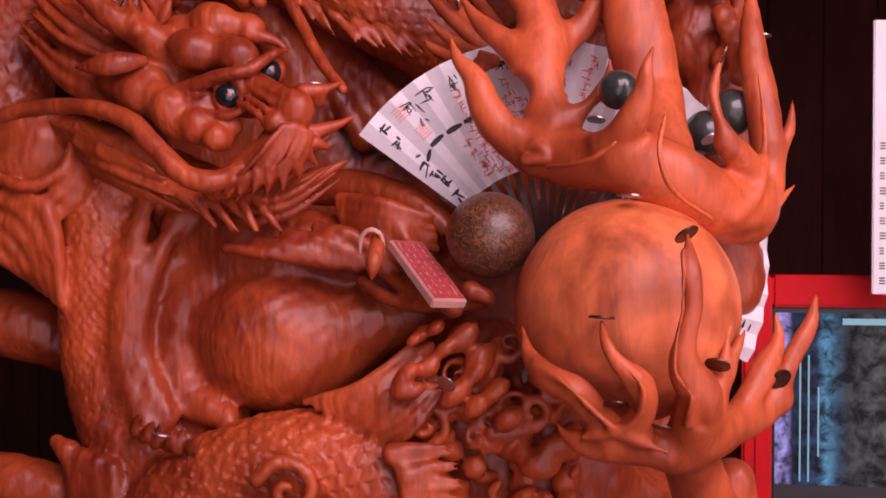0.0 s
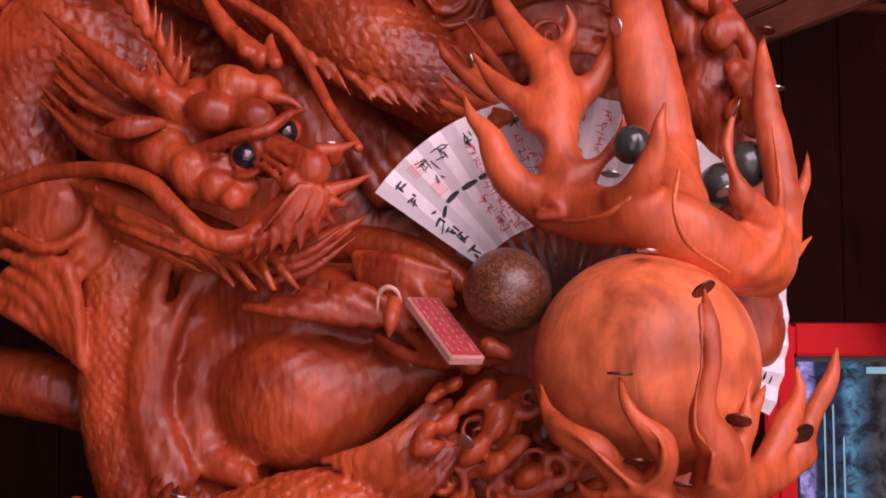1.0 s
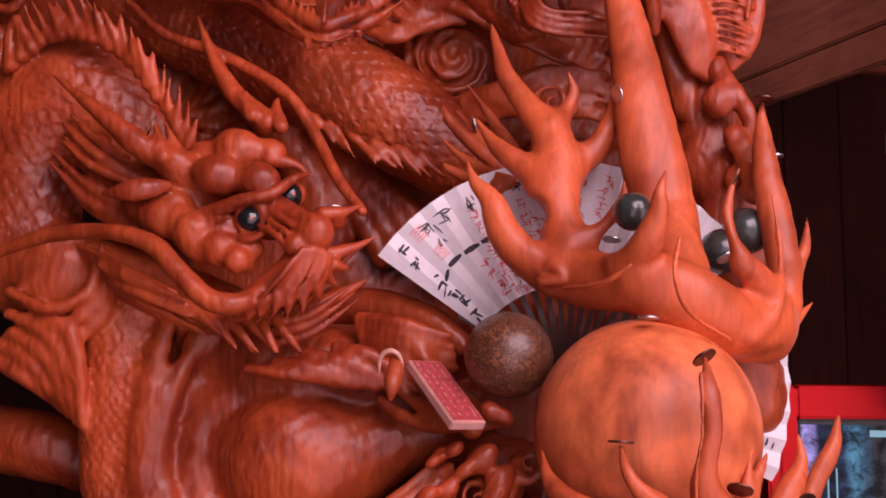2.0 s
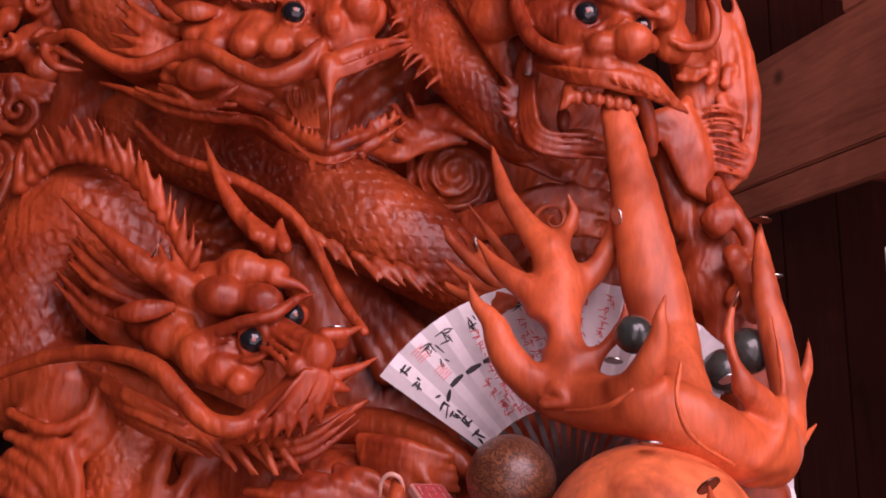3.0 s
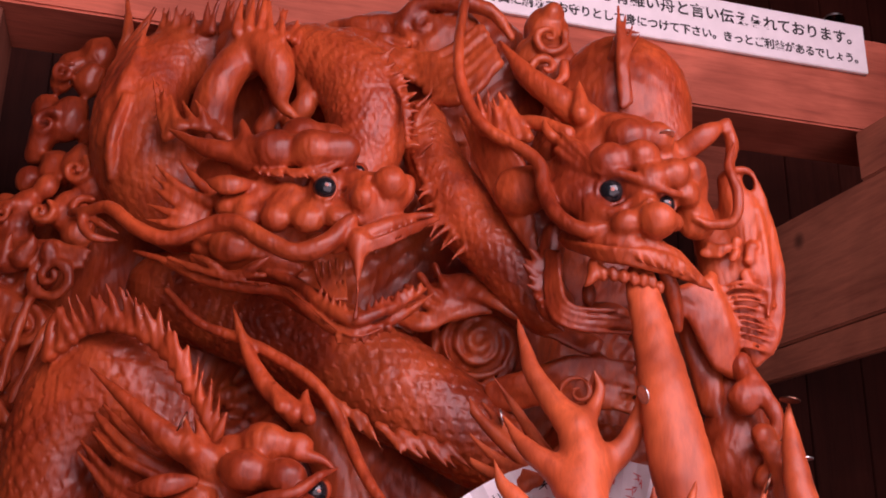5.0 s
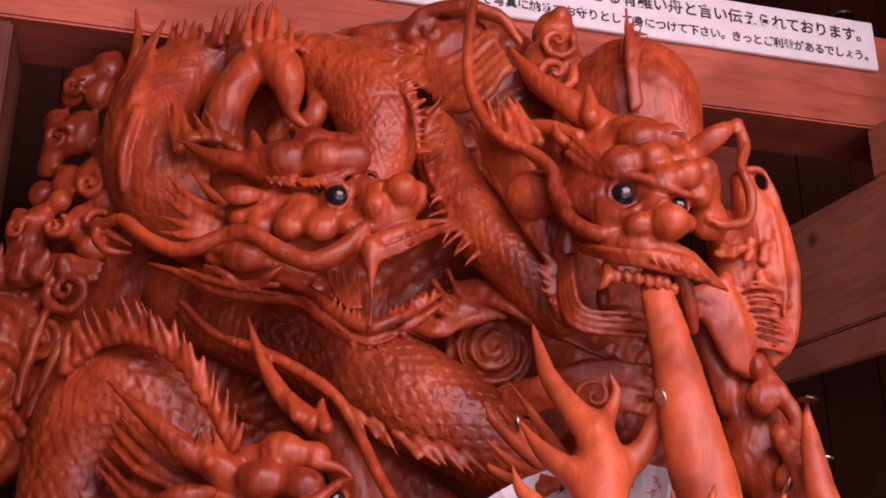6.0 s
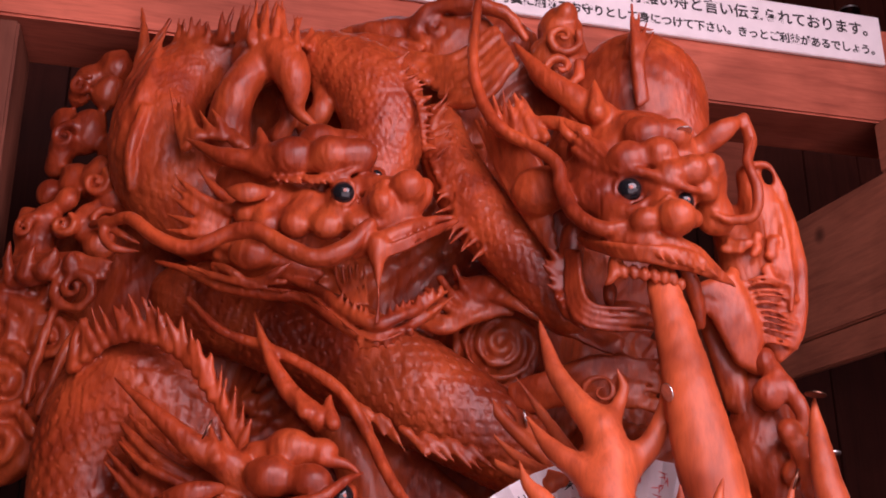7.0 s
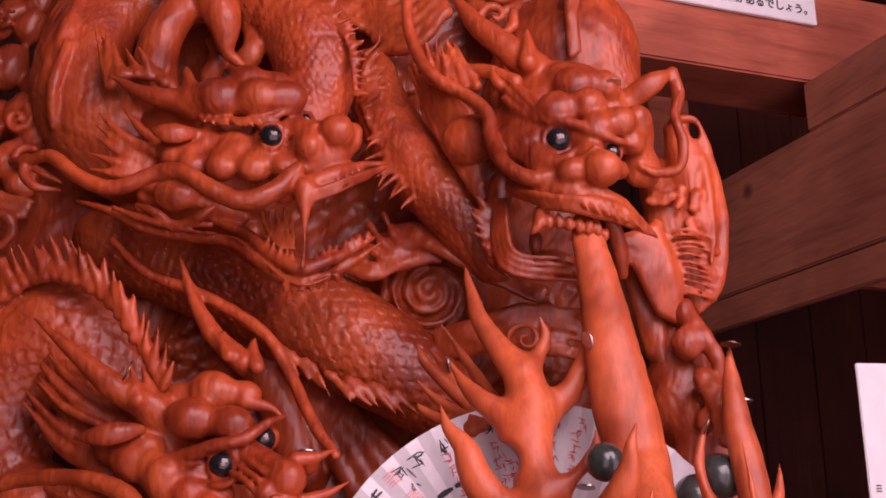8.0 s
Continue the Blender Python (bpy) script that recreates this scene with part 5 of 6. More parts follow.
d3.ball((0.192, 1.075, 1.9695, 0.0228), None, (1, 0.9, 0.95), (0, 0, 0), 0.005); d3.ball((0.16, 1.085, 1.9698, 0.0166)); d3.ball((0.1521, 1.085, 1.9659, 0.0115)); d3.ball((0.2145, 1.095, 1.9748, 0.0116))
d3.ball((0.163, 1.06, 1.9582, 0.0056), None, (0.8, 1, 1.2), (0, 0, 0), 0.003, True)
d3.tube([(0.1764, 1.08, 1.9867, 0.0026), (0.1845, 1.075, 1.9955, 0.0032), (0.1949, 1.075, 1.9898, 0.0026)], 0.003)
for c in ((0.1113, 1.15, 2.0708, 0.0236), (0.1044, 1.14, 2.024, 0.0272), (0.1209, 1.125, 2.0106, 0.0201), (0.0452, 1.19, 2.0487, 0.0328), (0.0807, 1.17, 2.0512, 0.0252), (0.1325, 1.115, 1.9819, 0.0171), (0.247, 1.14, 2.0349, 0.0204), (0.2535, 1.15, 1.995, 0.023)):
    d3.ball(c, None, (1.05, 0.8, 1), (0, 0, 0), 0.020)
# upper lip with its fur, teeth
d3.tube([(0.0937, 1.13, 1.967, 0.0093), (0.1273, 1.11, 1.9594, 0.017), (0.166, 1.095, 1.9433, 0.0167), (0.2074, 1.1, 1.9338, 0.0141), (0.2406, 1.115, 1.9142, 0.0077), (0.2628, 1.125, 1.9031, 0.0016)], 0.006)
d3.strands([(0.0853, 1.125, 1.9655, 0.002), (0.1207, 1.09, 1.9427, 0.0038), (0.1622, 1.075, 1.9335, 0.0044), (0.2074, 1.085, 1.929, 0.0038), (0.2489, 1.11, 1.9125, 0.0019)], [(0.0926, 1.125, 1.9549, 0.002), (0.127, 1.095, 1.9321, 0.0038), (0.162, 1.08, 1.9199, 0.0038), (0.2069, 1.09, 1.9127, 0.0038), (0.2614, 1.12, 1.9004, 0.0016)], 4, 0.003)
d3.spikes([(0.1682, 1.075, 1.93), (0.1938, 1.08, 1.9277), (0.2202, 1.09, 1.9204)], [(0.1756, 1.07, 1.9152), (0.208, 1.08, 1.911), (0.2426, 1.1, 1.903)], 6, 0.006, 0.003, 0.002)
for c in ((0.1328, 1.1, 1.9134, 0.007), (0.1435, 1.095, 1.9123, 0.007), (0.1542, 1.092, 1.9092, 0.007), (0.1654, 1.092, 1.9076, 0.007), (0.1766, 1.092, 1.9054, 0.007), (0.1869, 1.095, 1.9028, 0.007), (0.1963, 1.1, 1.8987, 0.0064), (0.1248, 1.105, 1.9178, 0.0077)):
    d3.ball(c, None, (0.85, 0.8, 1.35), (0, 0, 0), 0.002)
d3.tube([(0.1254, 1.11, 1.9287, 0.0091), (0.1198, 1.1, 1.909, 0.0064), (0.1116, 1.1, 1.8993, 0.0019)], 0.003)
d3.tube([(0.2023, 1.11, 1.927, 0.0077), (0.2165, 1.13, 1.8988, 0.0091), (0.2238, 1.15, 1.8635, 0.0065)], 0.005)
# open lower jaw
d3.tube([(0.0854, 1.18, 1.9878, 0.0153), (0.079, 1.175, 1.9357, 0.015), (0.085, 1.165, 1.8941, 0.0134), (0.1076, 1.155, 1.8752, 0.0126), (0.1429, 1.15, 1.8719, 0.0105), (0.177, 1.16, 1.8703, 0.0079)], 0.006, 7)
d3.strands([(0.0882, 1.15, 1.9561, 0.0034), (0.0887, 1.14, 1.9044, 0.004), (0.1028, 1.135, 1.8837, 0.0039), (0.148, 1.135, 1.8801, 0.0026)], [(0.0757, 1.16, 1.9597, 0.0034), (0.0738, 1.15, 1.8937, 0.004), (0.0956, 1.14, 1.8623, 0.0039), (0.1679, 1.15, 1.8565, 0.0026)], 4, 0.003)
d3.spikes([(0.0657, 1.17, 1.9488), (0.0637, 1.165, 1.9119), (0.072, 1.16, 1.8827)], [(0.0489, 1.16, 1.9675), (0.0519, 1.155, 1.9163), (0.0898, 1.15, 1.8594)], 9, 0.007, 0.004, 0.004)
d3.ball((0.1232, 1.16, 1.9058, 0.0107), None, (0.8, 0.9, 1.5)); d3.ball((0.1439, 1.2, 1.8915, 0.0275), None, (1.2, 0.5, 0.6))
# horns, ears, whiskers
d3.tube([(0.1277, 1.17, 2.1384, 0.0215), (0.0934, 1.17, 2.1672, 0.018), (0.0559, 1.18, 2.2058, 0.0132), (0.0216, 1.2, 2.2662, 0.003)], 0.007, 7)
d3.tube([(0.1185, 1.15, 2.1369, 0.0127), (0.119, 1.155, 2.1628, 0.0093), (0.1201, 1.16, 2.1868, 0.0022)], 0.005)
d3.tube([(0.103, 1.15, 2.1104, 0.0098), (0.0633, 1.17, 2.1348, 0.0093), (0.0282, 1.18, 2.1437, 0.0022)], 0.005); d3.tube([(0.0942, 1.14, 2.091, 0.0083), (0.0777, 1.14, 2.1066, 0.0063), (0.0721, 1.145, 2.1282, 0.0018)], 0.004)
d3.tube([(0.1413, 1.09, 1.9659, 0.0064), (0.1098, 1.095, 1.965, 0.0097), (0.0832, 1.11, 1.9883, 0.0099), (0.07, 1.13, 2.0283, 0.0095), (0.0655, 1.14, 2.0656, 0.0089), (0.0395, 1.15, 2.0932, 0.0084), (-0.0015, 1.16, 2.1242, 0.0085), (-0.0274, 1.18, 2.1839, 0.008), (-0.0338, 1.19, 2.2472, 0.0075), (-0.0281, 1.21, 2.3187, 0.0069), (-0.0174, 1.23, 2.3938, 0.0056)], 0.004, 7)
d3.tube([(0.2471, 1.15, 2.0896, 0.0153), (0.2704, 1.14, 2.1048, 0.0138), (0.3001, 1.15, 2.1246, 0.0042)], 0.006, 6, 0.7)
d3.tube([(0.253, 1.11, 2.0805, 0.0054), (0.2694, 1.105, 2.069, 0.0093), (0.2647, 1.11, 2.0439, 0.0053)], 0.004, 6, 1.0, None, True)
d3.tube([(0.2986, 1.15, 2.1239, 0.007), (0.3042, 1.15, 2.097, 0.0083), (0.3012, 1.16, 2.0713, 0.0063)], 0.005)
d3.tube([(0.3013, 1.13, 2.0896, 0.002), (0.2913, 1.125, 2.0567, 0.0054), (0.2981, 1.12, 2.0184, 0.0066), (0.2923, 1.125, 1.9886, 0.0066), (0.2667, 1.13, 1.9839, 0.006), (0.2476, 1.13, 1.9915, 0.0033)], 0.004, 7)
# side of the jaw and the ruff behind it
d3.tube([(0.2780, 1.2, 2.0110, 0.0199), (0.2910, 1.192, 1.9640, 0.0293), (0.2970, 1.19, 1.9090, 0.0302), (0.3010, 1.192, 1.8680, 0.0218)], 0.012, 8, 0.7)
d3.tube([(0.3100, 1.183, 2.0600, 0.0186), (0.3220, 1.183, 2.0070, 0.0297), (0.3280, 1.183, 1.9540, 0.0320), (0.3250, 1.183, 1.9020, 0.0288), (0.3230, 1.183, 1.8600, 0.0203), (0.3190, 1.183, 1.8350, 0.0081)], 0.012, 8, 0.7)
d3.tube([(0.3060, 1.165, 2.0690, 0.0028), (0.3260, 1.17, 2.0680, 0.0056), (0.3390, 1.175, 2.0430, 0.0063), (0.3460, 1.175, 2.0060, 0.0062), (0.3530, 1.175, 1.9700, 0.0062), (0.3560, 1.175, 1.9340, 0.0061), (0.3510, 1.175, 1.8850, 0.0061), (0.3400, 1.175, 1.8500, 0.0060), (0.3200, 1.18, 1.8260, 0.0033)], 0.007, 7)
d3.tube([(0.3330, 1.165, 2.0160, 0.0028), (0.3360, 1.16, 1.9720, 0.0041), (0.3380, 1.16, 1.9220, 0.0040), (0.3330, 1.16, 1.8810, 0.0027)], 0.008, 6)
d3.strands([(0.2740, 1.165, 1.9150, 0.0020), (0.3050, 1.155, 1.9210, 0.0023), (0.3440, 1.165, 1.9100, 0.0017)], [(0.2840, 1.17, 1.8520, 0.0020), (0.3070, 1.16, 1.8450, 0.0023), (0.3360, 1.175, 1.8420, 0.0017)], 11, 0.004, 0.004)
for i in range(34):
    u, w = d3.rng.random(), d3.rng.random()
    d3.ball((0.262 + 0.072 * u, 1.153 + 0.02 * abs(u - 0.5), 1.975 - 0.052 * w), 0.0052, (1.3, 0.8, 0.9), (0, d3.rng.uniform(-40, 40), 0), 0.004)
d3.ball((0.3265, 1.18, 2.0548, 0.0084), None, (0.8, 1.5, 1.4), (0, 0, 0), 0.006, True)
d3.strands([(0.2208, 1.15, 1.9043, 0.0066), (0.2412, 1.15, 1.8766, 0.0066), (0.2644, 1.16, 1.8249, 0.0039)], [(0.2672, 1.16, 1.92, 0.008), (0.2847, 1.16, 1.8647, 0.0079), (0.2915, 1.17, 1.8132, 0.0052)], 6, 0.010)
d3.strands([(0.2224, 1.2, 1.9327, 0.0062), (0.2412, 1.19, 1.8591, 0.0067), (0.2601, 1.19, 1.7776, 0.0059)], [(0.2609, 1.2, 1.9032, 0.0062), (0.2733, 1.19, 1.8447, 0.0067), (0.2758, 1.18, 1.7627, 0.0059)], 5, 0.009)
# neck, folded fin and back
d3.tube([(-0.0855, 1.29, 2.1886, 0.0317), (-0.0622, 1.275, 2.1134, 0.0385), (-0.0178, 1.26, 2.0335, 0.0419), (0.0319, 1.25, 1.9744, 0.0409), (0.08, 1.25, 1.9131, 0.0345)], 0.008, 8, 0.85, (0.0135, 0.0028, 1))
d3.strands([(-0.0314, 1.24, 2.1721, 0.003), (0.0051, 1.22, 2.0732, 0.0051), (0.045, 1.2, 1.9957, 0.0057), (0.0672, 1.19, 1.955, 0.0042)], [(0.0077, 1.2, 2.1765, 0.003), (0.035, 1.2, 2.1114, 0.0058), (0.0486, 1.2, 2.0874, 0.0058), (0.0548, 1.2, 2.0639, 0.0043)], 7, 0.004)
d3.spikes([(-0.001, 1.19, 2.1317), (0.0273, 1.18, 2.1185), (0.0553, 1.17, 2.1132)], [(-0.0082, 1.19, 2.1925), (0.0148, 1.18, 2.1786), (0.0258, 1.18, 2.1823)], 6, 0.007)
d3.spikes([(-0.0917, 1.26, 2.2004), (-0.0917, 1.25, 2.1203), (-0.0619, 1.24, 2.0511), (-0.0262, 1.23, 1.9847)], [(-0.0677, 1.25, 2.2291), (-0.0646, 1.24, 2.1317), (-0.0842, 1.24, 2.0359), (-0.041, 1.23, 1.9623)], 22, 0.0045, 0.004, 0.006)
d3.ball((0.1992, 1.31, 2.2248, 0.0867), None, (0.95, 0.75, 1.15), (0, 0, 0), 0.010)
d3.tube([(0.1194, 1.32, 2.1357, 0.0556), (0.1492, 1.32, 2.2402, 0.0503), (0.1925, 1.32, 2.2841, 0.0491), (0.2371, 1.31, 2.2504, 0.0516), (0.2517, 1.3, 2.1576, 0.0393)], 0.02, 8, 0.9, (0.014, 0.0020, 1))
d3.strands([(0.1855, 1.23, 2.1859, 0.0045), (0.1848, 1.23, 2.2536, 0.0061), (0.1877, 1.24, 2.3454, 0.0016)], [(0.1973, 1.23, 2.1939, 0.0038), (0.1939, 1.23, 2.2533, 0.0046), (0.2158, 1.24, 2.3017, 0.0016)], 4, 0.004)
d3.tube([(0.1826, 1.25, 2.2733, 0.0094), (0.1928, 1.25, 2.3083, 0.0055), (0.2163, 1.25, 2.3093, 0.002)], 0.004)
d3.lid((0.1463, 1.103, 2.0157), 0.0165, 0.0165, 0.0030)
d3.lid((0.2099, 1.104, 2.0004), 0.0115, 0.0125, 0.0026)
d3.roughen(0.0005, 100)
carving("dragon_statue", [d3], CARVED, eye((0.1471, 1.108, 2.0176), 0.0150, (0.02, -1, -0.12)) + eye((0.2108, 1.108, 2.0019), 0.0110, (0.35, -1, -0.12)),
        "lacquered red-brown wooden dragon breathing a stream of fire, teeth bared", "statue", "dragons of the carving")
# ---- the flame carvings, the stream of fire and the turned ball ----
fl = Clay((-0.02, 0.86, 1.46), (0.46, 1.26, 2.05), 0.0023)
# broad cup under the tongues
fl.tube([(0.0940, 1.04, 1.5780, 0.0178), (0.1340, 1.02, 1.5740, 0.0268), (0.1770, 0.985, 1.5670, 0.0302), (0.2150, 0.98, 1.5530, 0.0319), (0.2590, 1, 1.5310, 0.0325), (0.3020, 1.03, 1.5290, 0.0307)], 0.014, 6, 0.75)
fl.tube([(0.2800, 1.02, 1.5030, 0.0119), (0.3110, 1.04, 1.5100, 0.0188), (0.3280, 1.05, 1.5460, 0.0178), (0.3360, 1.06, 1.5860, 0.0154)], 0.012, 6, 0.75)
# stream of fire from the mouth
fl.tube([(0.1760, 1.11, 1.9140, 0.0166), (0.1780, 1.105, 1.8940, 0.0190), (0.1860, 1.09, 1.8280, 0.0242), (0.1920, 1.07, 1.7610, 0.0295), (0.2000, 1.06, 1.6980, 0.0337), (0.2110, 1.05, 1.6380, 0.0324), (0.2130, 1.01, 1.5850, 0.0298), (0.2050, 0.985, 1.5550, 0.0289)], 0.010, 6, 0.6)
fl.tube([(0.0500, 1.05, 1.6070, 0.0115), (0.0780, 1.045, 1.5870, 0.0194), (0.1130, 1.03, 1.5770, 0.0248), (0.1430, 1.01, 1.5740, 0.0265), (0.1720, 0.99, 1.5710, 0.0270)], 0.012, 6, 0.6)
# tongues of flame, tip to root
fl.tube([(0.0070, 1.06, 1.7010, 0.0015), (0.0140, 1.055, 1.6780, 0.0064), (0.0320, 1.05, 1.6560, 0.0126), (0.0430, 1.045, 1.6260, 0.0173), (0.0610, 1.04, 1.6030, 0.0185), (0.0940, 1.035, 1.5850, 0.0204)], 0.009, 6, 0.75)
fl.tube([(0.0180, 1.1, 1.7520, 0.0015), (0.0320, 1.09, 1.7300, 0.0066), (0.0490, 1.08, 1.7100, 0.0116), (0.0730, 1.07, 1.6900, 0.0164), (0.0930, 1.06, 1.6630, 0.0211), (0.1050, 1.05, 1.6270, 0.0250), (0.1110, 1.035, 1.5920, 0.0258)], 0.009, 6, 0.75)
fl.tube([(0.0360, 1.14, 1.8740, 0.0015), (0.0440, 1.13, 1.8390, 0.0070), (0.0530, 1.115, 1.8030, 0.0106), (0.0740, 1.1, 1.7660, 0.0149), (0.0950, 1.085, 1.7360, 0.0204), (0.1010, 1.075, 1.7010, 0.0259), (0.0980, 1.06, 1.6630, 0.0254)], 0.009, 6, 0.75)
fl.tube([(0.1190, 1.1, 1.8030, 0.0015), (0.1240, 1.1, 1.7810, 0.0060), (0.1150, 1.095, 1.7590, 0.0089), (0.1000, 1.085, 1.7360, 0.0161)], 0.009, 6, 0.75)
fl.tube([(0.1640, 1.08, 1.7760, 0.0015), (0.1610, 1.085, 1.7480, 0.0088), (0.1470, 1.085, 1.7190, 0.0131), (0.1240, 1.08, 1.7000, 0.0174), (0.1040, 1.07, 1.6790, 0.0214)], 0.009, 6, 0.75)
fl.tube([(0.1630, 1.02, 1.6740, 0.0015), (0.1610, 1.025, 1.6520, 0.0054), (0.1480, 1.03, 1.6300, 0.0095), (0.1290, 1.035, 1.6160, 0.0137), (0.1090, 1.04, 1.6070, 0.0192)], 0.009, 6, 0.75)
fl.tube([(0.1890, 0.95, 1.6710, 0.0015), (0.1820, 0.945, 1.6510, 0.0056), (0.1810, 0.95, 1.6300, 0.0107), (0.1730, 0.96, 1.6090, 0.0164), (0.1590, 0.985, 1.5890, 0.0220)], 0.009, 6, 0.75)
fl.tube([(0.2690, 1, 1.6770, 0.0015), (0.2590, 0.995, 1.6470, 0.0053), (0.2560, 0.99, 1.6160, 0.0085), (0.2650, 0.985, 1.5900, 0.0122), (0.2880, 1, 1.5710, 0.0144), (0.3110, 1.03, 1.5490, 0.0174)], 0.009, 6, 0.75)
fl.tube([(0.3280, 1.1, 1.7700, 0.0015), (0.3260, 1.095, 1.7400, 0.0082), (0.3240, 1.08, 1.6880, 0.0151), (0.3270, 1.065, 1.6390, 0.0176), (0.3310, 1.055, 1.5920, 0.0173)], 0.009, 6, 0.75)
fl.tube([(0.3690, 1.09, 1.6420, 0.0015), (0.3630, 1.08, 1.6130, 0.0056), (0.3490, 1.07, 1.5870, 0.0084)], 0.006, 6, 0.7)
fl.tube([(0.3710, 1.09, 1.5510, 0.0015), (0.3540, 1.08, 1.5370, 0.0049), (0.3310, 1.06, 1.5170, 0.0096)], 0.006, 6, 0.7)
fl.tube([(0.0780, 1.025, 1.5820, 0.0041), (0.0920, 1.02, 1.5860, 0.0067), (0.0990, 1.015, 1.5740, 0.0060), (0.0790, 1.02, 1.5720, 0.0060)], 0.004, 6)
# hollows and flowing grooves
fl.tube([(0.1750, 0.925, 1.6010, 0.0046), (0.1680, 0.935, 1.5880, 0.0087), (0.1780, 0.94, 1.5770, 0.0056)], 0.010, 6, 1.0, None, True)
fl.tube([(0.2110, 0.935, 1.5540, 0.0020), (0.2390, 0.945, 1.5310, 0.0036), (0.2840, 0.975, 1.5260, 0.0026)], 0.010, 6, 1.0, None, True)
fl.tube([(0.1150, 0.965, 1.5620, 0.0016), (0.1480, 0.945, 1.5560, 0.0031), (0.1810, 0.93, 1.5530, 0.0025), (0.1990, 0.935, 1.5390, 0.0015)], 0.010, 6, 1.0, None, True)
fl.tube([(0.2650, 0.97, 1.5030, 0.0021), (0.2730, 0.965, 1.5260, 0.0031), (0.3040, 0.995, 1.5410, 0.0022)], 0.010, 6, 1.0, None, True)
fl.tube([(0.2380, 0.94, 1.5540, 0.0051), (0.2610, 0.955, 1.5530, 0.0073), (0.2820, 0.975, 1.5630, 0.0053)], 0.012, 6, 1.0, None, True)
# flowing ridges
fl.tube([(0.1980, 0.94, 1.6080, 0.0021), (0.1910, 0.93, 1.5720, 0.0030), (0.2050, 0.935, 1.5390, 0.0030), (0.2470, 0.96, 1.5140, 0.0021)], 0.013, 6)
fl.tube([(0.1540, 0.945, 1.5830, 0.0021), (0.1300, 0.96, 1.5670, 0.0031), (0.0980, 1, 1.5640, 0.0022)], 0.013, 6)
fl.tube([(0.3160, 1.04, 1.6600, 0.0017), (0.3160, 1.02, 1.6010, 0.0028), (0.3060, 1, 1.5460, 0.0027), (0.2760, 0.985, 1.5150, 0.0021)], 0.013, 6)
# openings through the cup
fl.ball((0.1510, 0.99, 1.6160, 0.0125), None, (0.8, 4.0, 1.5), (0, 28, 0), 0.008, True)
fl.ball((0.1350, 1.04, 1.6500, 0.0115), None, (0.9, 4.0, 1.5), (0, 12, 0), 0.008, True)
fl.ball((0.2470, 0.99, 1.6110, 0.0109), None, (0.8, 4.0, 2.0), (0, -14, 0), 0.008, True)
fl.ball((0.2980, 1.03, 1.6160, 0.0085), None, (0.8, 4.0, 2.0), (0, -14, 0), 0.008, True)
fl.ball((0.0740, 1.05, 1.6440, 0.0128), None, (1.1, 4.0, 1.35), (0, -20, 0), 0.008, True)
# small flames behind
for tip, mid, root in (((-0.0413, 1.18, 1.8131, 0.0017), (-0.0055, 1.17, 1.7597, 0.0072), (0.0504, 1.15, 1.703, 0.0102)), ((0.0099, 1.17, 1.8082, 0.0017), (0.04, 1.16, 1.762, 0.0059), (0.0713, 1.13, 1.7067, 0.0094)),
                       ((-0.0232, 1.15, 1.7431, 0.0016), (0.0118, 1.14, 1.7112, 0.0057), (0.0546, 1.12, 1.6865, 0.0081)), ((-0.0405, 1.15, 1.7249, 0.0016), (0.0022, 1.14, 1.6965, 0.0063), (0.0421, 1.12, 1.6803, 0.0087)), ((-0.0026, 1.18, 1.7791, 0.0017), (0.0195, 1.17, 1.7517, 0.0053), (0.0632, 1.15, 1.703, 0.0077))):
    fl.tube([tip, mid, root], 0.005, 6)
fl.roughen(0.0005, 90)
carving("flame_carving", [fl], FLAMEWOOD, [], "orange lacquered wooden flames with a stream of fire pouring into them", "carving")

# flames that clasp the big ball
lf = Clay((0.04, 0.82, 1.14), (0.46, 1.14, 1.62), 0.0022)
lf.tube([(0.0710, 0.955, 1.4150, 0.0015), (0.0750, 0.93, 1.3920, 0.0070), (0.0880, 0.91, 1.3750, 0.0120), (0.1120, 0.9, 1.3640, 0.0133), (0.1260, 0.895, 1.3480, 0.0126), (0.1450, 0.9, 1.3260, 0.0168)], 0.007, 6, 0.8)
lf.tube([(0.0990, 0.93, 1.3310, 0.0015), (0.1080, 0.92, 1.3210, 0.0056), (0.1240, 0.91, 1.3170, 0.0127), (0.1460, 0.905, 1.3180, 0.0168)], 0.007, 6, 0.8)
lf.tube([(0.1310, 0.885, 1.4270, 0.0019), (0.1330, 0.868, 1.4080, 0.0052), (0.1430, 0.865, 1.3920, 0.0075), (0.1600, 0.868, 1.3750, 0.0121), (0.1670, 0.872, 1.3580, 0.0101), (0.1630, 0.885, 1.3380, 0.0137), (0.1640, 0.9, 1.3190, 0.0168)], 0.007, 6, 0.8)
lf.tube([(0.2040, 0.885, 1.5010, 0.0019), (0.2040, 0.868, 1.4700, 0.0075), (0.2030, 0.862, 1.4410, 0.0087), (0.1970, 0.86, 1.4130, 0.0093), (0.1980, 0.865, 1.3890, 0.0142), (0.2130, 0.875, 1.3630, 0.0196), (0.2150, 0.9, 1.3280, 0.0238)], 0.007, 6, 0.8)
lf.tube([(0.1460, 0.905, 1.3190, 0.0154), (0.1780, 0.905, 1.3140, 0.0168), (0.2030, 0.905, 1.3090, 0.0183), (0.2290, 0.91, 1.3230, 0.0227), (0.2610, 0.935, 1.3280, 0.0176), (0.2890, 0.955, 1.3330, 0.0149), (0.3110, 0.97, 1.3470, 0.0144)], 0.010, 6, 0.85)
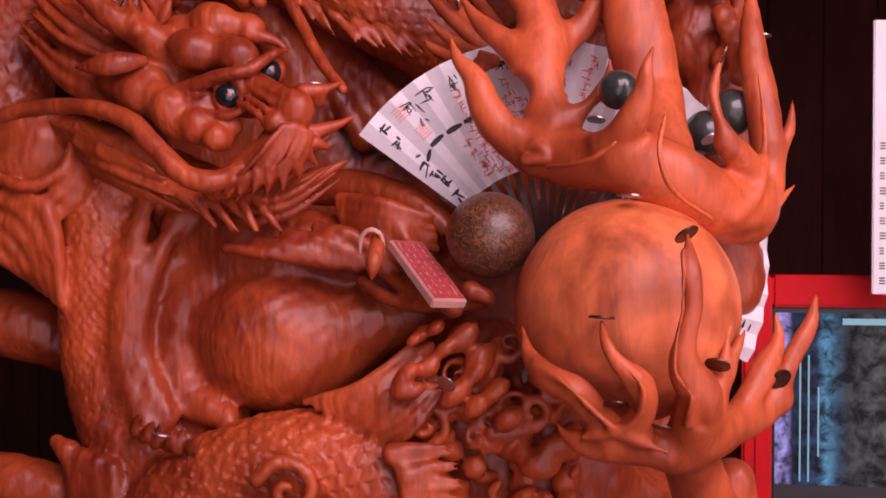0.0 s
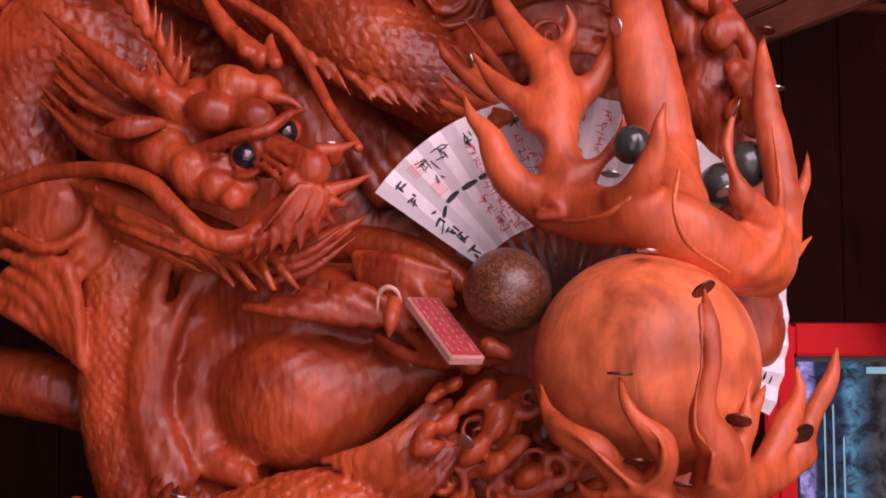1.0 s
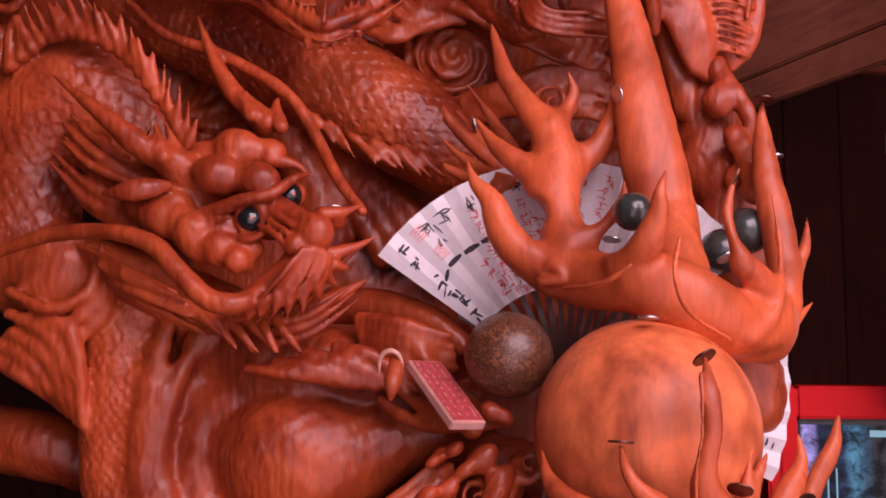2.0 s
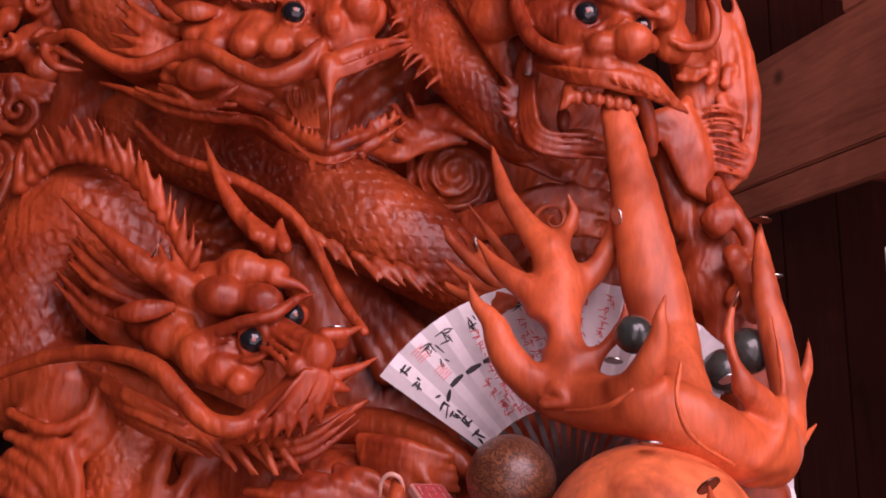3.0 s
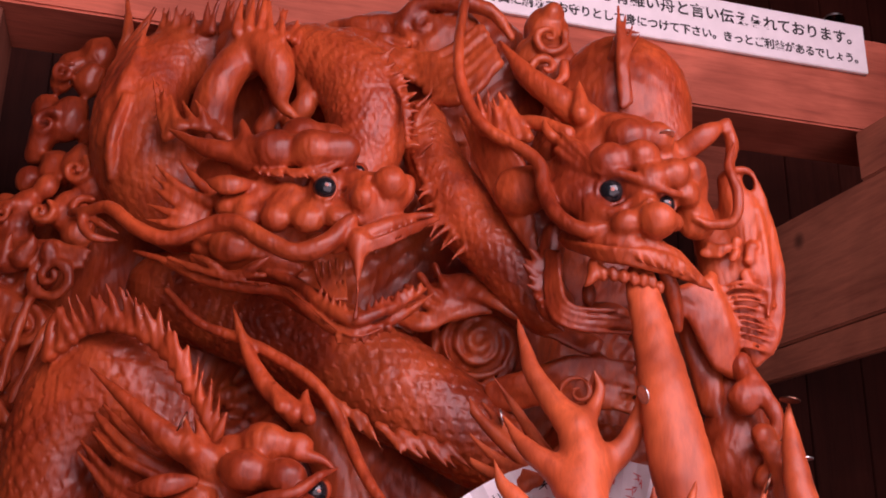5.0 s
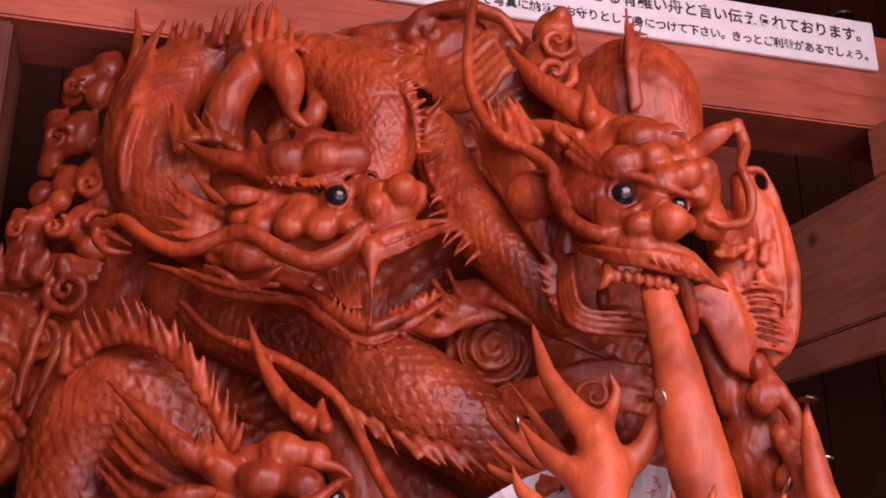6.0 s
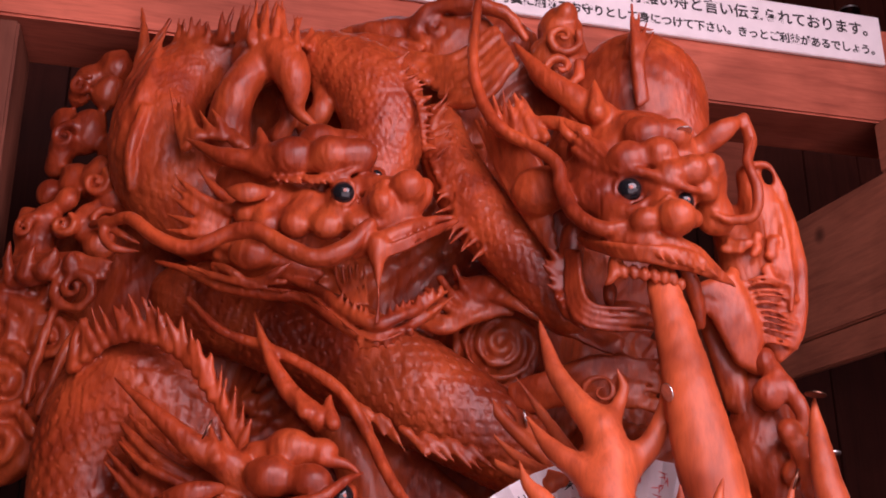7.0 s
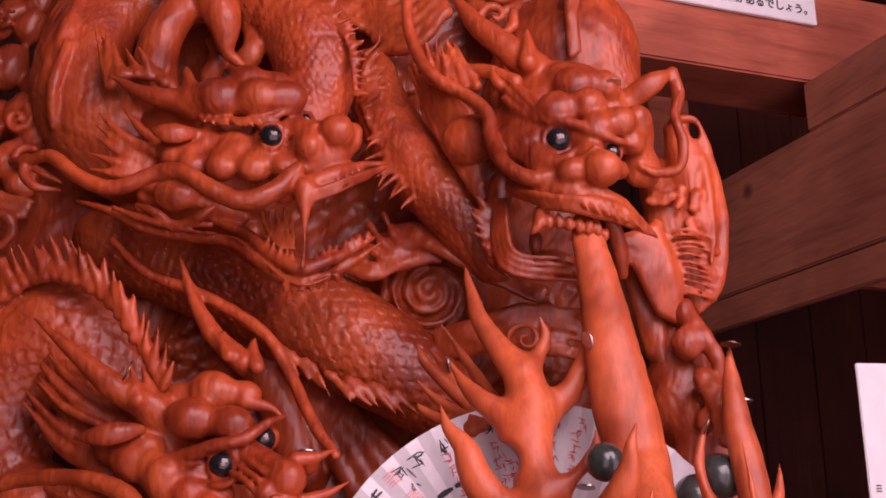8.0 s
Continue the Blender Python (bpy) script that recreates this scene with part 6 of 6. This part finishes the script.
lf.tube([(0.2730, 0.94, 1.4150, 0.0015), (0.2610, 0.93, 1.3970, 0.0051), (0.2520, 0.92, 1.3800, 0.0068), (0.2380, 0.91, 1.3660, 0.0120), (0.2270, 0.905, 1.3450, 0.0183)], 0.007, 6, 0.8)
lf.tube([(0.2560, 0.93, 1.4190, 0.0015), (0.2510, 0.925, 1.4030, 0.0030), (0.2470, 0.92, 1.3870, 0.0050)], 0.007, 6, 0.8)
lf.tube([(0.3120, 0.975, 1.4270, 0.0015), (0.3130, 0.97, 1.4030, 0.0059), (0.2980, 0.96, 1.3770, 0.0127), (0.2820, 0.95, 1.3550, 0.0126), (0.2640, 0.94, 1.3310, 0.0132)], 0.007, 6, 0.8)
lf.tube([(0.3600, 1, 1.4390, 0.0027), (0.3500, 0.99, 1.4120, 0.0081), (0.3340, 0.985, 1.3870, 0.0093), (0.3230, 0.98, 1.3670, 0.0100), (0.3110, 0.97, 1.3460, 0.0144)], 0.007, 6, 0.8)
# crests and hollows
lf.tube([(0.1960, 0.868, 1.4880, 0.0015), (0.1910, 0.846, 1.4430, 0.0018), (0.1850, 0.844, 1.4110, 0.0018), (0.1850, 0.845, 1.3870, 0.0023), (0.1990, 0.85, 1.3680, 0.0023), (0.2000, 0.868, 1.3390, 0.0019)], 0.010, 6)
lf.tube([(0.1460, 0.85, 1.3910, 0.0015), (0.1600, 0.852, 1.3730, 0.0023), (0.1580, 0.865, 1.3470, 0.0024), (0.1380, 0.88, 1.3300, 0.0024), (0.1170, 0.895, 1.3250, 0.0019)], 0.010, 6)
lf.tube([(0.0790, 0.91, 1.3860, 0.0015), (0.1010, 0.887, 1.3720, 0.0019), (0.1280, 0.878, 1.3470, 0.0024), (0.1530, 0.88, 1.3280, 0.0024), (0.1870, 0.88, 1.3150, 0.0024)], 0.010, 6)
lf.tube([(0.1830, 0.868, 1.3490, 0.0057), (0.1860, 0.88, 1.3320, 0.0062)], 0.006, 6, 1.0, None, True)
lf.tube([(0.1940, 0.848, 1.3870, 0.0023), (0.2060, 0.845, 1.3670, 0.0032), (0.2140, 0.868, 1.3390, 0.0024)], 0.008, 6, 1.0, None, True)
lf.tube([(0.2165, 0.93, 1.3097, 0.0249), (0.2351, 0.96, 1.2718, 0.0270), (0.2601, 1, 1.218, 0.0321), (0.269, 1.02, 1.1672, 0.0393)], 0.01, 6)
lf.tube([(0.2853, 1.02, 1.257, 0.0222), (0.2947, 1.04, 1.2005, 0.0267), (0.2981, 1.05, 1.1455, 0.0303)], 0.01, 6)
lf.roughen(0.0004, 90)
carving("flame_carving", [lf], FLAMEWOOD, [], "orange lacquered wooden flames clasping a large turned ball", "carving")

v, f = globe((0.1756, 1, 1.4268), 0.1075, (10, 20, 30), (1, 1, 1), 96)
tagged(mesh_object("wooden_ball", v, f, [BALLWOOD]), "large turned wooden ball with flowing grain and fine cracks", "ball")
# ---- offerings and signs ----
FAN_C = Vector((0.117, 1.135, 1.457))
fan_r = (Vector((-0.0935, 1.12, 1.5995)) - FAN_C).length


def fan():
    """An open folding fan: pleated paper on dark sticks, with brush writing."""
    root = thing("folding_fan", FAN_C)
    ax = (Vector((0.377, 1.165, 1.449)) - FAN_C).normalized()
    up = (Vector((0.0107, 1.115, 1.6809)) - FAN_C)
    up = (up - ax * up.dot(ax)).normalized()
    nrm = ax.cross(up)
    if nrm.y > 0:
        nrm = -nrm
    a0, a1, folds = radians(-22), radians(146.2), 46

    def at(a, r, off=0.0):
        return ax * (math.cos(a) * r) + up * (math.sin(a) * r) + nrm * off

    def pleat(a):
        u = (a - a0) / (a1 - a0) * folds
        return 0.0030 * (1 - 2 * abs((u % 2) - 1))

    R0, R1 = 0.116, fan_r
    bm = bmesh.new()
    rows = []
    for back in (0.0, -0.0007):
        for r in (R0, (R0 + R1) / 2, R1):
            rows.append([bm.verts.new(at(a0 + (a1 - a0) * i / folds, r, pleat(a0 + (a1 - a0) * i / folds) * r / R1 + back)) for i in range(folds + 1)])
    for i in range(folds):
        for p, q in ((0, 1), (1, 2), (4, 3), (5, 4)):
            bm.faces.new((rows[p][i], rows[p][i + 1], rows[q][i + 1], rows[q][i]))
        bm.faces.new((rows[2][i], rows[2][i + 1], rows[5][i + 1], rows[5][i]))
        bm.faces.new((rows[3][i], rows[3][i + 1], rows[0][i + 1], rows[0][i]))
    for i in (0, folds):
        bm.faces.new((rows[0][i], rows[1][i], rows[4][i], rows[3][i]))
        bm.faces.new((rows[1][i], rows[2][i], rows[5][i], rows[4][i]))
    part("paper", bm, PAPER, root, "white pleated paper with black and red brush writing")
    for i in range(0, folds + 1, 2):
        a = a0 + (a1 - a0) * i / folds
        bm = bmesh.new()
        w = 0.0055
        t = ax * (-math.sin(a)) + up * math.cos(a)
        base, tip = at(a, -0.012, -0.004), at(a, R0 + 0.03, -0.0035 - 0.003)
        vs = []
        for off in (0.0, -0.0012):
            for p, ww in ((base, w * 0.7), (tip, w * 0.5)):
                vs += [bm.verts.new(p + t * ww + nrm * off), bm.verts.new(p - t * ww + nrm * off)]
        for q in ((0, 1, 3, 2), (4, 6, 7, 5), (0, 2, 6, 4), (1, 5, 7, 3), (2, 3, 7, 6), (0, 4, 5, 1)):
            bm.faces.new([vs[j] for j in q])
        part("stick", bm, STICK, root, "dark bamboo stick")

    rng = random.Random(3)

    def stroke(bm, a, r, da, dr, w):
        """A brush stroke between two places on the paper, thick in the middle."""
        n = 6
        top, low = [], []
        for i in range(n + 1):
            s = i / n
            aa, rr = a + da * s, r + dr * s
            wid = w * (0.35 + 0.65 * math.sin(math.pi * min(1, 0.15 + s * 0.8)))
            d = Vector((da * r, dr)).normalized()
            for lst, sg in ((top, 1), (low, -1)):
                a2, r2 = aa - sg * wid * d.y / max(r, 0.05), rr + sg * wid * d.x
                lst.append(bm.verts.new(at(a2, r2, pleat(a2) * r2 / R1 + 0.0007)))
        for i in range(n):
            bm.faces.new((top[i], top[i + 1], low[i + 1], low[i]))

    def glyph(bm, a, r, size, w, n):
        for _ in range(n):
            if rng.random() < 0.5:
                L = rng.uniform(0.4, 1.0) * size
                stroke(bm, a + rng.uniform(-0.5, 0.1) * size / r, r + rng.uniform(-0.5, 0.5) * size, L / r, rng.uniform(-0.3, 0.3) * size, w)
            else:
                L = rng.uniform(0.4, 1.0) * size
                stroke(bm, a + rng.uniform(-0.5, 0.5) * size / r, r + rng.uniform(-0.2, 0.5) * size, rng.uniform(-0.3, 0.3) * size / r, -L, w)

    def deg(d):
        return radians(d * 1.018)

    def inked(name, mat, label, marks):
        """One written character or mark: each of marks adds to its mesh."""
        bm = bmesh.new()
        for kind, *v in marks:
            (glyph if kind == "g" else stroke)(bm, *v)
        part(name, bm, mat, root, label)

    # bold row of writing near the rim
    for d, r, s, n in ((129.9, 0.925, 0.015, 8), (123.8, 0.92, 0.015, 8), (117.5, 0.917, 0.013, 7), (111.7, 0.913, 0.012, 6), (103, 0.93, 0.015, 8), (129.2, 0.846, 0.009, 4)):
        inked("character", INK, "black brush character", [("g", deg(d), R1 * r, s, 0.0008, n)])
    # marks along the folded edge
    for d, r in ((138.1, 0.93), (138.7, 0.873), (138.9, 0.725), (138.9, 0.65), (138.2, 0.593), (139, 0.514)):
        inked("character", INK, "black brush character", [("g", deg(d), R1 * r, 0.012, 0.0014, 4)])
    # a broken thick line across the paper
    for d, r0, d2, r2, w in ((137.2, 0.705, 133.8, 0.735, 0.0022), (133.0, 0.742, 127.5, 0.745, 0.0030), (126.4, 0.742, 120.6, 0.738, 0.0032), (119.8, 0.74, 114.4, 0.738, 0.0030), (113.6, 0.745, 108, 0.76, 0.0018), (142, 0.668, 137.6, 0.70, 0.0009)):
        inked("brush_mark", INK, "thick black brush mark", [("s", deg(d), R1 * r0, deg(d2 - d), R1 * (r2 - r0), w)])
    for d, r in ((14, 0.93), (8.5, 0.95), (-8, 0.80), (-13, 0.93), (-3, 0.80), (-5, 0.88)):
        inked("character", INK, "black brush character", [("g", deg(d), R1 * r, 0.010, 0.0010, 3)])
    for d, r in ((18, 0.90), (11.5, 0.93)):
        inked("brush_mark", INK, "thick black brush mark", [("s", deg(d), R1 * r, deg(-4.5), R1 * 0.02, 0.0024)])
    # inner border of long dark marks
    for i in range(24):
        d = 97 - i * 2.6 + rng.uniform(-1, 1)
        inked("border_mark", INK, "uneven black mark", [("s", deg(d), R1 * rng.uniform(0.47, 0.52), deg(rng.uniform(-1.5, 1.5)), -R1 * rng.uniform(0.05, 0.08), rng.uniform(0.0012, 0.0026))])
    # columns of small red writing
    for d, r_hi, r_lo in ((121.5, 0.66, 0.50), (117.5, 0.86, 0.50), (114.0, 0.70, 0.46), (110.5, 0.86, 0.45), (107, 0.70, 0.44), (103.5, 0.84, 0.44), (99.5, 0.74, 0.44), (94, 0.66, 0.44), (86, 0.92, 0.55), (79, 0.93, 0.7), (72, 0.93, 0.75)):
        marks, r = [], r_hi
        while r > r_lo:
            marks.append(("g", deg(d + rng.uniform(-0.6, 0.6)), R1 * r, 0.0105, 0.0006, 5))
            r -= 0.048
        inked("red_column", REDINK, "column of small red brush writing", marks)
    for d, r in ((132.8, 0.93), (131.6, 0.81)):
        inked("seal", PINKINK, "faded pink seal print", [("s", deg(d - 2.0), R1 * (r + 0.013 * (k - 2)), deg(4.0), 0.0, 0.0011) for k in range(5)])
    return tagged(root, "open white paper folding fan with black and red brush writing", "fan")


fan()

v, f = globe((0.0486, 1.06, 1.4984), 0.0455, (0, 0, 0), (1, 1, 0.98), 64)
tagged(mesh_object("nut_ball", v, f, [NUT]), "round brown nut with dark squiggly speckles, glossy", "nut")


def tablet():
    """A small leaning wooden tablet with a crimson printed face."""
    p = [Vector(q) for q in ((-0.0544, 1.075, 1.4941), (-0.0096, 1, 1.4365), (0.0277, 1.02, 1.4319))]
    x = (p[1] - p[0]).normalized()
    y = (p[2] - p[1])
    y = (y - x * y.dot(x)).normalized()
    z = x.cross(y)
    if z.z < 0:
        z = -z
    L, W, T = (p[1] - p[0]).length, 0.040, 0.010
    m = Matrix((( *x, 0), (*y, 0), (*z, 0), (0, 0, 0, 1))).transposed()
    m.translation = p[0] - z * T
    root = new("wooden_tablet")
    root.matrix_world = m
    part("board", box_bm((0, 0, 0), (L, W, T), 0.0012), TABLETPINK, root)
    part("printed_face", box_bm((0.003, 0.0025, T + 0.0002), (L - 0.003, W - 0.0025, T + 0.0008), 0.0), TABLETRED, root, "crimson printed face")
    bm = bmesh.new()
    rng = random.Random(5)
    for i in range(9):
        for j in range(4):
            x0, y0 = 0.007 + i * 0.0105 + rng.uniform(-0.001, 0.001), 0.005 + j * 0.0085 + rng.uniform(-0.001, 0.001)
            b = box_bm((x0, y0, T + 0.0009), (x0 + rng.uniform(0.002, 0.008), y0 + rng.uniform(0.0007, 0.0014), T + 0.0012))
            me = bpy.data.meshes.new("tmp")
            b.to_mesh(me)
            b.free()
            bm.from_mesh(me)
            bpy.data.meshes.remove(me)
    part("lettering", bm, TABLETPINK, root, "faint pale bars of lettering")
    return tagged(root, "pink-edged wooden tablet with a crimson printed face, leaning", "tablet")


tablet()

# two stone balls; the third is a dark ball added in place of shadow
for c, r in (((0.1660, 0.995, 1.6380), 0.0192), ((0.3039, 1.09, 1.628), 0.0250), ((0.2804, 1.1, 1.6072), 0.0245)):
    v, f = globe(c, r, (0, 0, 0), (1, 1, 1), 48)
    tagged(mesh_object("stone_ball", v, f, [STONE]), "polished dark green ball in the flames: two are stone, one stands for shadow", "ball", "stone balls in the flames")


def coin(place, turn, mat, label, r=0.0112):
    ob = thing("coin", place, turn)
    part("disc", disc_bm(r, 0.0015, 0.0003), mat, ob)
    bm = bmesh.new()
    for s in (1, -1):
        ring = bmesh.ops.create_circle(bm, segments=24, radius=r * 0.98)
        inner = bmesh.ops.create_circle(bm, segments=24, radius=r * 0.86)
        bmesh.ops.translate(bm, verts=ring["verts"] + inner["verts"], vec=(0, 0, s * 0.0009))
        for i in range(24):
            bm.faces.new((ring["verts"][i], ring["verts"][(i + 1) % 24], inner["verts"][(i + 1) % 24], inner["verts"][i]))
    part("rim", bm, mat, ob)
    return tagged(ob, label, "coin", "offered coins")


BR, SI = "tarnished brown bronze coin balanced on a flame tip", "small worn silver coin lying in the carving"
for c, turn in (((0.1317, 0.885, 1.4292), (-8, 4, 0)), ((0.2037, 0.885, 1.4999), (-30, -28, 0)), ((0.1431, 0.88, 1.3559), (-20, 5, 0)), ((0.1807, 0.88, 1.3366), (-15, 10, 0)), ((0.2354, 0.9, 1.3867), (-30, 20, 0)), ((0.3099, 0.955, 1.366), (-60, 0, 20)),
                ((0.2689, 1, 1.6735), (-10, -70, 0)), ((-0.3185, 1.05, 1.7358), (20, -65, 0)), ((0.3268, 1.09, 1.7703), (-5, 10, 0))):
    coin(c, turn, COIN, BR)
for c, turn in (((0.1703, 0.95, 1.5349), (-5, 5, 0)), ((0.2547, 0.93, 1.333), (-30, 20, 0)), ((0.1562, 1.06, 1.6168), (-12, 8, 0)), ((0.2734, 1.06, 1.5976), (-25, -20, 0)), ((-0.2835, 1.05, 1.2972), (-10, 10, 0)), ((-0.1355, 1.1, 1.6559), (-8, 0, 0)), ((0.2181, 1.12, 2.0956), (-10, 0, 0)),
                ((0.0185, 1.16, 1.7599), (0, 80, 0)), ((0.1644, 1.06, 1.7696), (0, 75, 20)), ((0.3357, 1.09, 1.7087), (-3, 4, 0)), ((0.0029, 1.02, 1.3525), (-40, 35, 0))):
    coin(c, turn, SILVER, SI, 0.0100)


def screen_material():
    """The glowing picture on the monitor."""
    m = material("glowing_monitor_picture", 0.6)
    m.node_tree.nodes["Principled BSDF"].inputs["Specular IOR Level"].default_value = 0.1
    nt = m.node_tree
    b = nt.nodes["Principled BSDF"]
    v = mapped(nt, (1, 1, 1))
    sep = nt.nodes.new("ShaderNodeSeparateXYZ")
    nt.links.new(v, sep.inputs[0])
    n = noise_node(nt, v, 38.0, 6.0, 0.65, 0.4)
    mr = nt.nodes.new("ShaderNodeMapRange")
    mr.inputs["From Min"].default_value, mr.inputs["From Max"].default_value = 0.0, 0.20
    nt.links.new(sep.outputs["X"], mr.inputs["Value"])
    add = nt.nodes.new("ShaderNodeMath")
    add.operation = "MULTIPLY_ADD"
    add.inputs[1].default_value = 0.12
    nt.links.new(n, add.inputs[0])
    nt.links.new(mr.outputs["Result"], add.inputs[2])
    band = ramp(nt, add.outputs[0], [(0.0, (0.95, 0.75, 1.7)), (0.17, (0.80, 0.62, 1.6)), (0.21, (0.03, 0.05, 0.12)), (0.40, (0.05, 0.10, 0.24)), (0.47, (0.22, 0.60, 1.0)), (0.56, (0.10, 0.20, 0.36)), (0.63, (0.10, 0.10, 0.12)), (1.0, (0.20, 0.20, 0.21))])
    dark = ramp(nt, n, [(0.40, (0.12, 0.12, 0.12)), (0.62, (1.5, 1.5, 1.5))])
    col = mix(nt, "MULTIPLY", 1.0, band, dark)
    b.inputs["Base Color"].default_value = (0.01, 0.01, 0.01, 1)
    nt.links.new(col, b.inputs["Emission Color"])
    b.inputs["Emission Strength"].default_value = 0.35
    return m


def glow(name, colour, strength):
    m = material(name, 0.3)
    b = m.node_tree.nodes["Principled BSDF"]
    b.inputs["Base Color"].default_value = (0.01, 0.01, 0.01, 1)
    b.inputs["Emission Color"].default_value = (*colour, 1)
    b.inputs["Emission Strength"].default_value = strength
    return m


def monitor():
    """A monitor in a red enamelled frame."""
    o = Vector((0.5364, 1.62, 1.0991))
    m = Matrix.Translation(o) @ pose(0, 0, 0, 0, 0, -9)
    root = new("monitor_stand")
    root.matrix_world = m
    H = (0.5399, 1.62, 1.3838)[2] - o.z
    part("left_post", box_bm((-0.050, -0.010, -o.z), (-0.004, 0.05, H + 0.052), 0.004), REDFRAME, root, "red enamelled post")
    part("moulding", box_bm((-0.030, -0.014, -o.z), (-0.024, -0.009, H), 0.001), REDFRAME, root)
    part("top_rail", box_bm((-0.004, -0.010, H + 0.002), (0.62, 0.05, H + 0.052), 0.004), REDFRAME, root, "red enamelled rail")
    part("right_post", box_bm((0.62, -0.010, -o.z), (0.67, 0.05, H + 0.052), 0.004), REDFRAME, root, "red enamelled post")
    part("case", box_bm((-0.002, 0.006, -0.03), (0.618, 0.05, H), 0.003), BLACKPLASTIC, root, "black plastic case")
    part("shelf", box_bm((-0.004, -0.01, -0.09), (0.62, 0.12, -0.032), 0.003), REDFRAME, root)
    part("screen", box_bm((0.003, 0.004, 0.004), (0.60, 0.0058, H - 0.008)), screen_material(), root, "glowing blue picture")
    pale = glow("pale_blue_glow", (0.35, 0.65, 0.85), 0.6)
    part("picture_bar", box_bm((0.105, 0.002, H - 0.026), (0.30, 0.0038, H - 0.016)), pale, root, "pale blue bar in the picture")
    for x, z0, z1 in ((0.040, 0.01, 0.20), (0.053, 0.01, 0.21), (0.068, 0.05, 0.16)):
        part("picture_streak", box_bm((x, 0.002, z0), (x + 0.0022, 0.0038, z1)), pale, root, "thin pale streak in the picture")
    return tagged(root, "monitor glowing blue in a glossy red enamelled frame", "monitor")


monitor()


def notice():
    """The hanging white notice beside the monitor."""
    a, b = Vector((0.6394, 1.5, 1.814)), Vector((0.6427, 1.5, 1.4125))
    root = new("notice_board")
    root.matrix_world = Matrix.Translation((a.x, 1.5, b.z)) @ pose(0, 0, 0, 0, 0, 4)
    h = a.z - b.z
    part("panel", box_bm((0, 0, 0), (0.30, 0.006, h), 0.0015), SIGNWHITE, root)
    rng = random.Random(9)
    for col in range(7):
        x, z = 0.010 + col * 0.040, h * (0.55 if col == 0 else 0.9)
        bm = bmesh.new()
        while z > 0.02:
            s = rng.uniform(0.006, 0.010)
            for k in range(3):
                q = box_bm((x, -0.0012, z - k * 0.004), (x + s, -0.0003, z - k * 0.004 + 0.0016))
                me = bpy.data.meshes.new("tmp")
                q.to_mesh(me)
                q.free()
                bm.from_mesh(me)
                bpy.data.meshes.remove(me)
            z -= 0.022
        part("text_column", bm, INK, root, "column of small dark lettering")
    part("cord", box_bm((0.148, 0.0, h), (0.152, 0.004, 2.2 - b.z)), STICK, root, "thin dark hanging cord")
    return tagged(root, "white hanging notice with small dark lettering", "sign")


notice()


def text_part(body, size, at, parent):
    """A line of lettering, its right end at the place given."""
    cu = bpy.data.curves.new("lettering", "FONT")
    cu.body, cu.size, cu.align_x, cu.extrude = body, size, "RIGHT", 0.0003
    cu.offset = 0.0005
    ob = new("lettering", cu)
    bpy.context.view_layer.update()
    me = bpy.data.meshes.new_from_object(ob.evaluated_get(bpy.context.evaluated_depsgraph_get()))
    bpy.data.objects.remove(ob)
    me.materials.clear()
    me.materials.append(INK)
    o = new("lettering", me)
    o.parent = parent
    o.matrix_basis = pose(*at, 90, 0, 0)
    o["label"] = "black brush-style lettering"
    return o


def long_sign():
    root = new("long_sign")
    root.matrix_world = ROOM @ pose(0.766, -0.012, 2.493)
    part("panel", box_bm((-1.45, 0, 0), (0, 0.010, 0.101), 0.0015), SIGNWHITE, root)
    text_part("できる有難い舟と言い伝えられております。", 0.030, (-0.012, -0.0008, 0.058), root)
    text_part("どうぞ写真に納めてお守りとして身につけて下さい。きっとご利益があるでしょう。", 0.0215, (-0.008, -0.0008, 0.019), root)
    return tagged(root, "long white sign board with black Japanese lettering on the beam", "sign")


long_sign()

def glass_cup(place):
    """A small clear glass standing on the beam."""
    ob = thing("glass_cup", place)
    ob.matrix_world = ROOM @ pose(*place)
    glass = material("clear_glass", 0.05)
    glass.node_tree.nodes["Principled BSDF"].inputs["Transmission Weight"].default_value = 1.0
    bm = bmesh.new()
    prof = ((0.0, 0.0), (0.017, 0.0), (0.0185, 0.004), (0.021, 0.050), (0.0192, 0.050), (0.0168, 0.006), (0.0, 0.005))
    rings = [[bm.verts.new((r * math.cos(a), r * math.sin(a), z)) for a in (2 * math.pi * i / 20 for i in range(20))] for r, z in prof[1:-1]]
    for p, q in zip(rings[:-1], rings[1:]):
        for i in range(20):
            bm.faces.new((p[i], p[(i + 1) % 20], q[(i + 1) % 20], q[i]))
    bm.faces.new(rings[0])
    bm.faces.new(rings[-1])
    part("glass", bm, glass, ob, smooth=True)
    bm = disc_bm(0.0175, 0.006, 0.001)
    bmesh.ops.translate(bm, verts=bm.verts, vec=(0, 0, 0.053))
    part("lid", bm, SILVER, ob, "silvery lid")
    return tagged(ob, "small clear glass with a silvery lid on the beam", "glass")


glass_cup((0.736, 0.030, 2.576))
